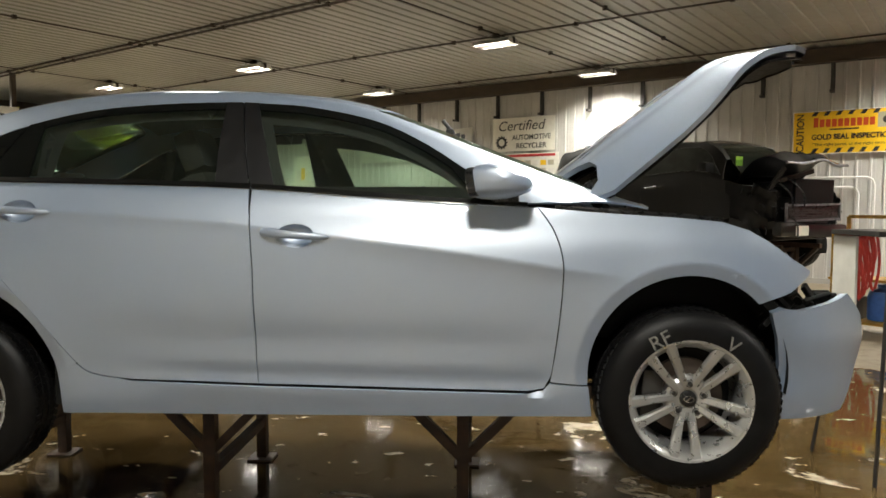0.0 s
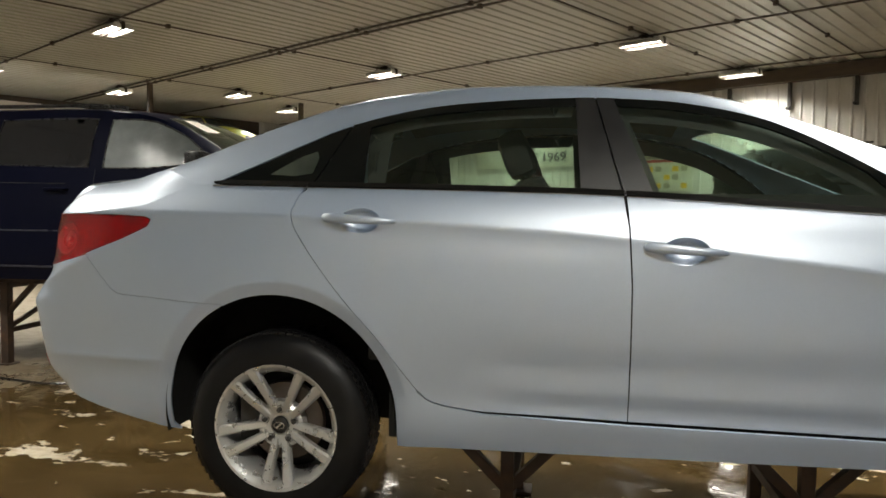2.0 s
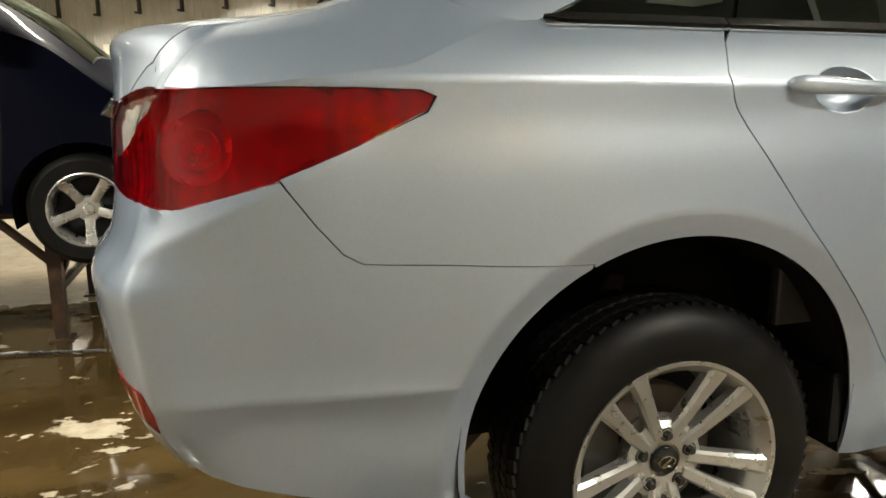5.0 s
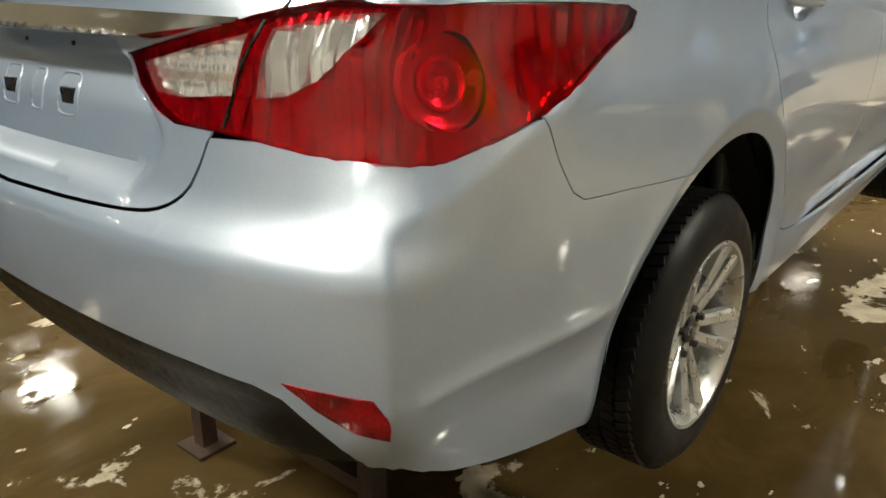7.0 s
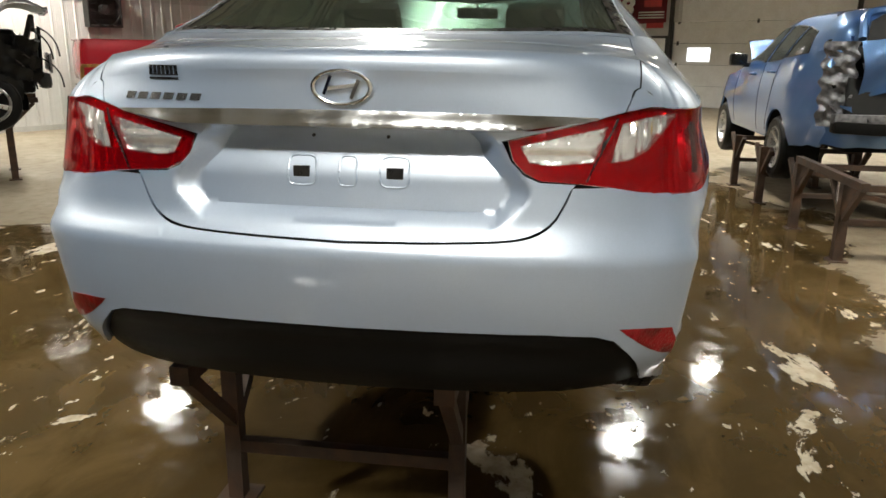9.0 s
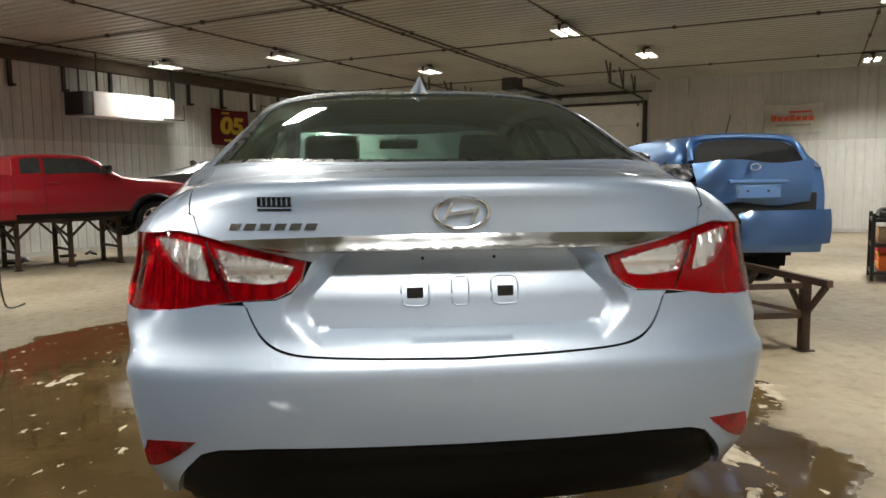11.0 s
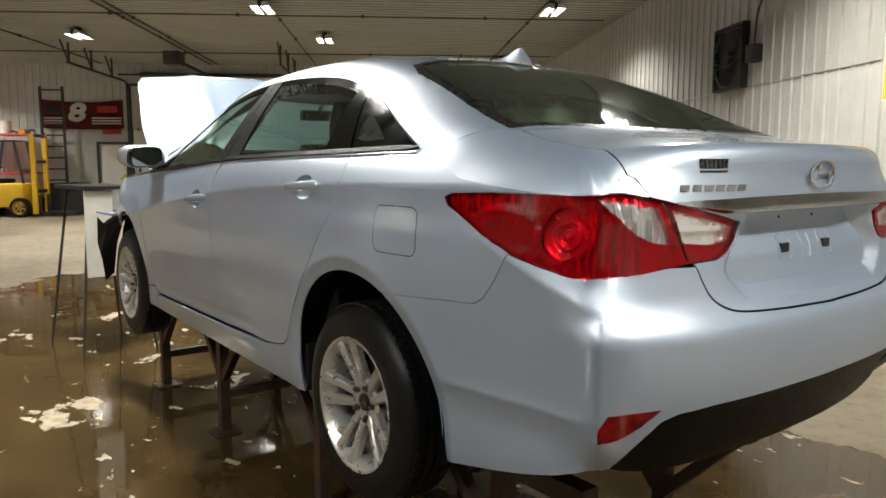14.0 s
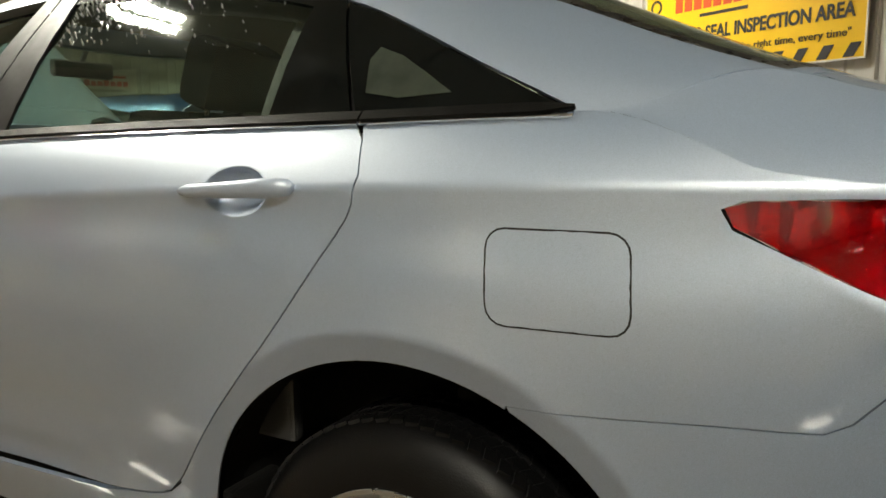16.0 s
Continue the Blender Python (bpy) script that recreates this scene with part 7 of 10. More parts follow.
    # seams, handles, mouldings, mirrors
    for side in (-1, 1):
        for line in seams:
            bm = bmesh.new()
            tube(bm, [flank(side * sx(x), z) for x, z in smooth_line_2(line)], 0.0035, 4)
            part("door_seam", bm, VOID, car)
        for x, z in handles:
            bm = bmesh.new()
            c = flank(side * sx(x), z)
            tube(bm, smooth_line([c + Vector((-0.11, 0, 0)), c + Vector((-0.09, side * 0.028, 0)), c + Vector((0, side * 0.036, 0.004)), c + Vector((0.09, side * 0.028, 0)), c + Vector((0.11, 0, 0))], 0.03), 0.015, 6)
            part("door_handle", bm, paint, car)
        for x0, x1, z, mat, h in mouldings:
            bm = bmesh.new()
            xs2 = np.linspace(x0, x1, 16)
            skin(bm, flank, [(side * sx(x), z - h) for x in xs2] + [(side * sx(x), z + h) for x in xs2[::-1]], step=0.2, edge=0.1, flip=True, lift=0.008, fold=0.012)
            bmesh.ops.recalc_face_normals(bm, faces=bm.faces)
            part("side_moulding", bm, mat, car)
        if mirror:
            bm = bmesh.new()
            c = flank(side * sx(mirror[0]), bz(mirror[0])) + Vector((0, side * 0.13, mirror[1] - bz(mirror[0])))
            box(bm, -0.06, 0.09, -0.10, 0.10, -0.075, 0.075, 0.035, Matrix.Translation(c))
            box(bm, -0.02, 0.05, -0.16, -0.05, -0.09, -0.04, 0.01, Matrix.Translation(c) @ Matrix.Diagonal((1, side, 1, 1)))
            part("door_mirror", bm, mirror[2], car)
    # dark inside: floor pan, seats and dash
    bm = bmesh.new()
    front = L1 - 0.35 if front_face else L1 - 0.8
    box(bm, L0 + 0.18, front, -W + 0.34, W - 0.34, sill + 0.02, min(bz(0.5 * (L0 + L1)) - 0.25, sill + 0.5))
    box(bm, wheels[0][0] + r * arch + 0.02, wheels[1][0] - r * arch - 0.02, -W + 0.10, W - 0.10, sill + 0.01, sill + 0.16)
    part("floor_pan", bm, LINER, car, smooth=False)
    for s in ([screen] if screen else []):
        bm = bmesh.new()
        xd = s[1] if s[1] > s[0] else s[0]
        box(bm, xd - 0.75, xd - 0.15, -W + 0.2, W - 0.2, bz(xd) - 0.3, bz(xd) - 0.02, 0.06)
        part("dashboard", bm, CABIN, car)
        for y in (-0.4, 0.4):
            for back_by in seat_rows:
                bm = bmesh.new()
                x = xd - back_by
                mm = Matrix.Translation((x, y, bz(xd) - 0.35)) @ Matrix.Rotation(radians(-16), 4, "Y")
                box(bm, -0.08, 0.08, -0.24, 0.24, -0.1, 0.52, 0.05, mm)
                box(bm, -0.06, 0.06, -0.12, 0.12, 0.55, 0.74, 0.04, mm)
                part("seat", bm, CLOTH, car)
    return car, flank, top, sx, on, bz


def smooth_line_2(pts):
    return [(p.x, p.y) for p in smooth_line([(a, b, 0) for a, b in pts], 0.08)]


def lamp_on(car, flank, pts, mat, name, label, lift=0.006):
    bm = bmesh.new()
    skin(bm, flank, pts, step=0.05, edge=0.03, flip=True, lift=lift, fold=0.02)
    bmesh.ops.recalc_face_normals(bm, faces=bm.faces)
    c = sum((v.co for v in bm.verts), Vector()) / len(bm.verts)
    return part(name, bm, mat, car, label)


NAVYTRIM = material("navy_moulding", (0.02, 0.022, 0.035), 0.3, grain=0.1, scale=20)


def minivan():
    X, Y = -3.2, 3.47                      # its middle
    dark = material("tinted_pane", (0.012, 0.012, 0.013), 0.10, grain=0.1, scale=5)
    # pale base and patches paint in a lamp's blurred reflection on the front pane
    glare = material("glare_pane", (0.10, 0.11, 0.11), 0.22, grain=0.15, scale=4, stain=0.4, stain_scale=2, stain_base=(0.16, 0.17, 0.17))
    t = lambda x: x - X
    rear = [(t(-5.55), 1.86), (t(-5.5), 2.20), (t(-4.32), 2.255), (t(-4.17), 1.86)]
    slide = [(t(-4.05), 1.855), (t(-4.03), 2.26), (t(-3.10), 2.265), (t(-3.10), 1.83)]
    front = [(t(-2.96), 1.825), (t(-2.96), 2.255), (t(-2.55), 2.235), (t(-2.25), 2.10), (t(-2.05), 1.95), (t(-1.95), 1.83)]
    car, flank, top, sx, on, bz = car_body(
        "minivan", "navy blue minivan with dark rear panes, on a brown steel rack", pose(X, Y, 0), NAVY,
        t(-5.82), t(-0.72), 0.99, 0.845, [(t(-5.82), 1.86), (t(-4.1), 1.835), (t(-2.6), 1.80), (t(-1.8), 1.77), (t(-1.35), 1.44), (t(-0.95), 1.30), (t(-0.72), 1.16)],
        [(t(-5.82), 2.25), (t(-5.6), 2.37), (t(-5.0), 2.40), (t(-4.0), 2.405), (t(-3.0), 2.385), (t(-2.57), 2.33), (t(-2.18), 2.17), (t(-1.8), 1.95), (t(-1.42), 1.62), (t(-1.1), 1.45), (t(-0.72), 1.22)],
        [(t(-5.82), 0.70), (t(-4.0), 0.74), (t(-2.5), 0.74), (t(-1.8), 0.80), (t(-1.3), 0.80), (t(-0.72), 0.55)],
        [(t(-5.82), 0.07), (t(-4), 0.055), (t(-2.5), 0.06), (t(-1.8), 0.10), (t(-1.35), 0.07), (t(-0.72), 0.04)],
        [(t(-4.65), 0.85), (t(-1.62), 0.85)], 0.32, [(rear, dark), (slide, dark), (front, glare)], (t(-2.50), t(-1.55), 0.52, 0.56), None,
        seams=[[(t(-4.12), 1.83), (t(-4.12), 1.2), (t(-4.05), 0.90)], [(t(-3.03), 1.81), (t(-3.03), 1.3), (t(-3.02), 0.87)], [(t(-1.98), 1.76), (t(-2.0), 1.3), (t(-2.05), 0.90)], [(t(-5.2), 1.72), (t(-4.4), 1.70), (t(-3.3), 1.69)]],
        handles=[(t(-3.38), 1.64), (t(-2.88), 1.625)], mouldings=[(t(-4.1), t(-2.05), 1.28, NAVYTRIM, 0.006), (t(-4.1), t(-2.05), 0.965, NAVYTRIM, 0.007), (t(-5.6), t(-4.15), 1.28, NAVYTRIM, 0.006)],
        mirror=(t(-2.03), 1.88, TRIM), arch=1.2, category="minivan")
    bm = bmesh.new()
    pts = [top(t(x), q) + Vector((0.004, 0, 0.008)) for x, q in ((-2.44, -0.42), (-2.20, -0.43), (-2.20, -0.22), (-2.44, -0.22))]
    vs = [bm.verts.new(p) for p in pts]
    bm.faces.new(vs)
    bmesh.ops.solidify(bm, geom=bm.faces[:], thickness=0.003)
    part("paper_sheet", bm, SIGNWHITE, car, "white paper sheet on the windscreen", smooth=False)
    for side in (-1, 1):
        bm = bmesh.new()
        tube(bm, [top(t(x), side * 0.53) + Vector((0, 0, 0.03)) for x in np.linspace(-5.2, -2.9, 12)], 0.018, 6)
        part("roof_rail", bm, TRIM, car, "black roof rail")
        lamp_on(car, flank, [(side * a, b) for a, b in ((sx(t(-1.25)), 1.36), (sx(t(-0.92)), 1.25), (sx(t(-0.80)), 1.18), (sx(t(-0.84)), 1.09), (sx(t(-1.0)), 1.10), (sx(t(-1.22)), 1.24))], CLEARLENS, "headlamp", "clear headlamp")
        lamp_on(car, flank, [(side * a, b) for a, b in ((sx(t(-5.79)), 1.40), (sx(t(-5.79)), 1.80), (sx(t(-5.55)), 1.78), (sx(t(-5.60)), 1.40))], REDLENS, "tail_lamp", "red tail lamp")
    rack("vehicle_rack", (-5.4, -4.2, -3.0, -1.9), 2.86, 4.0, 0.835, "brown steel rack under the navy minivan", m=None)


def hatchback():
    X, Y = 6.65, -3.72
    t = lambda x: x - X
    rng = random.Random(21)
    def bend(p):
        """The tail's left corner pushed in and crumpled."""
        k = ease(t(5.3), t(4.5), p.x) * ease(0.1, 0.9, p.y) * ease(1.9, 1.55, p.z)
        n = math.sin(p.x * 23 + p.z * 17) * math.cos(p.y * 19 - p.z * 13)
        return p + Vector((0.14 * k + 0.035 * n * k, -0.13 * k + 0.03 * n * k, 0.02 * n * k))
    side1 = [(t(5.05), 1.60), (t(5.2), 1.80), (t(5.62), 1.86), (t(5.72), 1.55)]
    side2 = [(t(5.78), 1.54), (t(5.70), 1.865), (t(6.30), 1.885), (t(6.32), 1.50)]
    side3 = [(t(6.40), 1.49), (t(6.38), 1.885), (t(6.85), 1.83), (t(7.15), 1.68), (t(7.42), 1.46)]
    pane = material("hatch_pane", (0.05, 0.058, 0.055), 0.08, grain=0.2, scale=5)
    car, flank, top, sx, on, bz = car_body(
        "hatchback", "bright blue hatchback with crushed tail and missing rear glass", pose(X, Y, 0), BLUEP,
        t(4.42), t(8.95), 0.93, 0.70, [(t(4.42), 1.66), (t(5.0), 1.60), (t(6.0), 1.51), (t(7.4), 1.42), (t(7.7), 1.37), (t(8.4), 1.25), (t(8.95), 0.98)],
        [(t(4.42), 1.70), (t(4.58), 1.90), (t(4.75), 1.985), (t(5.2), 2.02), (t(5.8), 2.03), (t(6.4), 2.0), (t(6.9), 1.88), (t(7.3), 1.68), (t(7.7), 1.48), (t(8.4), 1.33), (t(8.95), 1.02)],
        [(t(4.42), 0.66), (t(5.2), 0.62), (t(6.4), 0.60), (t(7.2), 0.66), (t(7.7), 0.72), (t(8.95), 0.5)],
        [(t(4.42), 0.04), (t(5.2), 0.07), (t(6.4), 0.07), (t(7.2), 0.07), (t(7.7), 0.05), (t(8.95), 0.03)],
        [(t(5.62), 0.63), (t(8.10), 0.62)], 0.33, [(side1, pane), (side2, pane), (side3, pane)], (t(6.75), t(7.62), 0.52, 0.55), None,
        seams=[[(t(5.80), 1.50), (t(5.9), 1.2), (t(6.05), 0.78)], [(t(6.36), 1.48), (t(6.4), 1.1), (t(6.4), 0.75)], [(t(7.50), 1.40), (t(7.55), 1.1), (t(7.50), 0.76)]],
        handles=[(t(5.98), 1.40), (t(6.75), 1.36)], mirror=(t(7.15), 1.52, TRIM), bend=bend, category="car", tail_flat=0.55)
    # tailgate: opening, crushed panel, torn edges
    xb = t(4.42)
    bm = bmesh.new()
    rows = []
    for i in range(15):
        z = 1.29 + 0.43 * i / 14
        row = []
        for j in range(23):
            y = -0.60 + 1.22 * j / 22
            fold = 0.05 * math.exp(-((y + 0.5 * (z - 1.3) - 0.28) / 0.05) ** 2) + 0.035 * math.sin(y * 9 + z * 14) * ease(-0.2, 0.5, y)
            row.append(bm.verts.new((xb - 0.10 - fold - 0.03 * math.sin((z - 1.29) / 0.43 * math.pi), y * (1 + 0.12 * (z - 1.29)), z - 0.05 * ease(0.25, 0.62, y) * (1.72 - z) / 0.43 + 0.02 * math.sin(y * 7))))
        rows.append(row)
    for a, b in zip(rows, rows[1:]):
        for k in range(22):
            bm.faces.new((a[k], b[k], b[k + 1], a[k + 1]))
    bmesh.ops.solidify(bm, geom=bm.faces[:], thickness=0.02)
    bmesh.ops.recalc_face_normals(bm, faces=bm.faces)
    gate = part("tailgate", bm, BLUEP, car, "crumpled pale blue tailgate panel")
    bm = bmesh.new()
    box(bm, xb - 0.17, xb - 0.11, -0.32, 0.30, 1.50, 1.535, 0.01)
    part("plate_shelf", bm, BLUEP, gate, smooth=False)
    bm = bmesh.new()
    box(bm, xb - 0.155, xb - 0.12, -0.26, 0.24, 1.345, 1.485, 0.012)
    part("plate_field", bm, BLUEP, gate, "pale flat field for the plate", smooth=False)
    for y in (-0.12, 0.10):
        bm = bmesh.new()
        box(bm, xb - 0.160, xb - 0.15, y - 0.012, y + 0.012, 1.41, 1.43, 0.002)
        part("plate_clip", bm, TRIM, gate, smooth=False)
    bm = bmesh.new()
    lathe(bm, [(0.035, 0.0), (0.037, -0.006), (0.043, -0.006), (0.045, 0.0)], 20, "x")
    bmesh.ops.transform(bm, matrix=Matrix.Translation((xb - 0.145, 0.02, 1.66)) @ Matrix.Diagonal((1, 1.3, 0.8, 1)), verts=bm.verts)
    part("round_badge", bm, CHROME, gate)
    # frame of the missing rear glass, and a black sheet for the unlit inside
    bm = bmesh.new()
    ring = [(xb + 0.02, -0.62, 1.72), (xb + 0.14, -0.58, 1.90), (xb + 0.20, -0.45, 1.965), (xb + 0.22, 0.0, 1.985), (xb + 0.20, 0.45, 1.965), (xb + 0.14, 0.58, 1.90), (xb + 0.02, 0.62, 1.72)]
    tube(bm, smooth_line(ring, 0.06), 0.035, 7)
    part("hatch_frame", bm, BLUEP, car, "bare blue frame of the missing rear glass")
    bm = bmesh.new()
    mm = [bm.verts.new(p) for p in [(xb - 0.012, -0.60, 1.69)] + [(p[0] - 0.035, p[1] * 0.93, p[2] - 0.03) for p in ring[1:-1]] + [(xb - 0.012, 0.60, 1.69)]]
    bm.faces.new(mm)
    bmesh.ops.solidify(bm, geom=bm.faces[:], thickness=0.01)
    part("dark_opening", bm, VOID, car, "black sheet for the unlit inside behind the missing rear glass", smooth=False)
    # solid black block that gives the open boot its shade
    bm = bmesh.new()
    box(bm, xb - 0.075, xb + 0.06, -0.70, 0.72, 1.02, 1.40, 0.02)
    part("boot_opening", bm, VOID, car, "black block for the shade inside the boot under the tailgate", smooth=False)
    # remaining half of the bumper
    bm = bmesh.new()
    rows = []
    for i in range(9):
        z = 0.86 + 0.36 * i / 8
        rows.append([bm.verts.new((xb - 0.15 + 0.16 * (abs(y) / 0.9) ** 4 - 0.03 * math.sin((z - 0.86) / 0.36 * math.pi) + (0.02 * math.sin(y * 13 + z * 20) if y > -0.1 else 0), y, z + (0.03 * math.sin(z * 30) if y > 0.1 else 0))) for y in np.linspace(-0.92, 0.18, 20)])
    for a, b in zip(rows, rows[1:]):
        for k in range(19):
            bm.faces.new((a[k], b[k], b[k + 1], a[k + 1]))
    bmesh.ops.solidify(bm, geom=bm.faces[:], thickness=0.012)
    bmesh.ops.recalc_face_normals(bm, faces=bm.faces)
    part("rear_bumper", bm, BLUEP, car, "torn half of the blue rear bumper")
    bm = bmesh.new()
    box(bm, xb - 0.11, xb + 0.02, -0.2, 0.80, 0.98, 1.08, 0.02)
    part("bumper_beam", bm, SCRAP, car, "bare bumper beam")
    # black block set behind the torn metal to darken the hollow
    bm = bmesh.new()
    box(bm, xb + 0.03, xb + 0.30, 0.46, 0.80, 0.95, 1.66, 0.04)
    part("corner_cavity", bm, VOID, car, "black block for the shade inside the torn corner")
    bm = bmesh.new()
    rows = []
    for i in range(40):
        z = 0.96 + 0.74 * i / 39
        row = []
        for j in range(16):
            y = 0.66 + 0.24 * j / 15
            n = math.sin(z * 37 + y * 23) * 0.5 + math.sin(z * 71 - y * 48) * 0.3 + math.sin(z * 19 + y * 91) * 0.2
            row.append(bm.verts.new((xb - 0.06 + 0.14 * (j / 15) ** 1.5 + 0.030 * n, y + 0.015 * math.sin(z * 43), z)))
        rows.append(row)
    for a, b in zip(rows, rows[1:]):
        for k in range(15):
            bm.faces.new((a[k], b[k], b[k + 1], a[k + 1]))
    bmesh.ops.recalc_face_normals(bm, faces=bm.faces)
    part("crushed_corner", bm, SCRAP, car, "crushed bare metal corner")
    bm = bmesh.new()
    box(bm, xb - 0.13, xb + 0.0, 0.20, 0.84, 0.88, 0.99, 0.025, Matrix.Rotation(0.04, 4, "X"))
    part("bumper_core", bm, PLASTIC, car, "black bumper core laid bare")
    for k in range(34):
        bm = bmesh.new()
        y, z = rng.uniform(0.55, 0.98), rng.uniform(0.95, 1.72)
        mm = Matrix.Translation((xb + rng.uniform(-0.10, 0.12), y - 0.05, z)) @ Euler((rng.uniform(-2, 2), rng.uniform(-2, 2), rng.uniform(-2, 2))).to_matrix().to_4x4()
        a, b = rng.uniform(0.02, 0.07), rng.uniform(0.012, 0.035)
        vs = [bm.verts.new(mm @ Vector(p)) for p in ((-a, -b, 0), (a * 0.6, -b, 0.02), (a, b * 0.4, -0.01), (a * 0.1, b, 0.03), (-a * 0.8, b * 0.6, 0))]
        bm.faces.new(vs)
        bmesh.ops.solidify(bm, geom=bm.faces[:], thickness=0.006)
        part("torn_sheet", bm, (SCRAP, BLUEP, PLASTIC, BLUEP)[k % 4], car, smooth=False)
    bm = bmesh.new()
    tube(bm, [top(t(4.95), 0) + Vector((0, 0, 0.0)), top(t(4.95), 0) + Vector((-0.10, 0, 0.20))], 0.006, 5)
    part("rod_aerial", bm, TRIM, car)
    # raised, bent hood edge
    bm = bmesh.new()
    rows = []
    for i in range(6):
        a = i / 5
        rows.append([bm.verts.new((t(7.68) + 0.75 * a * 0.75, y * (1 - 0.08 * a), 1.44 + 0.62 * a - 0.30 * a * a + 0.03 * (1 - (y / 0.7) ** 2))) for y in np.linspace(-0.72, 0.72, 9)])
    for a, b in zip(rows, rows[1:]):
        for k in range(8):
            bm.faces.new((a[k], b[k], b[k + 1], a[k + 1]))
    bmesh.ops.solidify(bm, geom=bm.faces[:], thickness=0.02)
    bmesh.ops.recalc_face_normals(bm, faces=bm.faces)
    part("hood", bm, BLUEP, car, "hood standing open")
    rack("vehicle_rack", (3.37, 4.5, 5.74, 6.9), -3.7, -2.75, 0.68, "brown steel rack under the blue hatchback", rail_to=4.55)


def pickup():
    X = 6.0
    t = lambda u: float(np.interp(u, (2.8, 4.0, 4.6, 6.3, 7.0, 7.9, 9.2, 9.4), (2.75, 3.96, 4.68, 5.98, 6.52, 7.17, 8.28, 8.45))) - X
    m = pose(12.25, 5.73, -0.08, 0, 0, -52)
    pane = material("truck_pane", (0.03, 0.033, 0.034), 0.08, grain=0.2, scale=5)
    rearw = [(t(4.80), 1.83), (t(4.82), 2.08), (t(5.22), 2.10), (t(5.22), 1.83)]
    frontw = [(t(5.32), 1.82), (t(5.32), 2.10), (t(6.12), 2.09), (t(6.45), 1.99), (t(6.78), 1.81)]
    car, flank, top, sx, on, bz = car_body(
        "pickup_truck", "bright red extended-cab pickup truck with black arch flares", m, REDP,
        t(2.8), t(9.2), 0.88, 1.02, [(t(2.8), 1.79), (t(4.5), 1.78), (t(4.7), 1.80), (t(6.9), 1.78), (t(7.2), 1.72), (t(8.4), 1.62), (t(8.9), 1.55), (t(9.2), 1.40)],
        [(t(2.8), 1.80), (t(4.60), 1.795), (t(4.64), 2.12), (t(4.74), 2.165), (t(5.0), 2.185), (t(5.4), 2.195), (t(6.3), 2.185), (t(6.55), 2.10), (t(6.85), 1.93), (t(7.12), 1.80), (t(8.2), 1.72), (t(8.85), 1.63), (t(9.2), 1.44)],
        [(t(2.8), 0.82), (t(4.60), 0.82), (t(4.64), 0.70), (t(4.75), 0.68), (t(6.3), 0.66), (t(7.0), 0.74), (t(9.2), 0.6)],
        [(t(2.8), 0.01), (t(4.5), 0.01), (t(4.8), 0.05), (t(6.3), 0.06), (t(7.1), 0.05), (t(9.2), 0.03)],
        [(t(4.0), 0.91), (t(7.9), 0.91)], 0.38, [(rearw, pane), (frontw, pane)], (t(6.42), t(7.02), 0.50, 0.54), None, spokes=6,
        seams=[[(t(4.60), 1.76), (t(4.62), 1.4), (t(4.62), 1.05)], [(t(5.27), 1.80), (t(5.28), 1.3), (t(5.28), 1.06)], [(t(7.0), 1.72), (t(7.02), 1.4), (t(6.98), 1.08)]],
        handles=[(t(5.45), 1.66)], mouldings=[(t(4.65), t(7.3), 1.06, PLASTIC, 0.05)], mirror=(t(6.62), 1.90, TRIM), flare=True, arch=1.2, category="pickup truck", tail_flat=0.8, boxy=True, seat_rows=(1.45,), folds=(t(4.595), t(4.605), t(4.64), t(4.65)))
    for side in (-1, 1):
        lamp_on(car, flank, [(side * a, b) for a, b in ((sx(t(8.78)), 1.55), (sx(t(9.10)), 1.50), (sx(t(9.12)), 1.36), (sx(t(8.85)), 1.38))], CLEARLENS, "headlamp", "clear headlamp")
    bm = bmesh.new()
    box(bm, t(9.05), t(9.32), -0.90, 0.90, 1.00, 1.18, 0.05)
    part("front_bumper", bm, CHROME, car, "bright chrome front bumper")
    bm = bmesh.new()
    box(bm, t(9.16), t(9.235), -0.55, 0.55, 1.22, 1.46, 0.02)
    part("grille", bm, TRIM, car, "black grille")
    bm = bmesh.new()
    box(bm, t(8.6), t(9.1), -0.85, 0.85, 0.88, 1.02, 0.04)
    part("front_valance", bm, PLASTIC, car, "black lower bumper")
    rack("vehicle_rack", (-2.9, -1.2, -0.3, 0.6), -0.45, 0.45, 0.91, "brown steel rack under the red pickup truck", m=pose(12.25, 5.73, 0, 0, 0, -52))


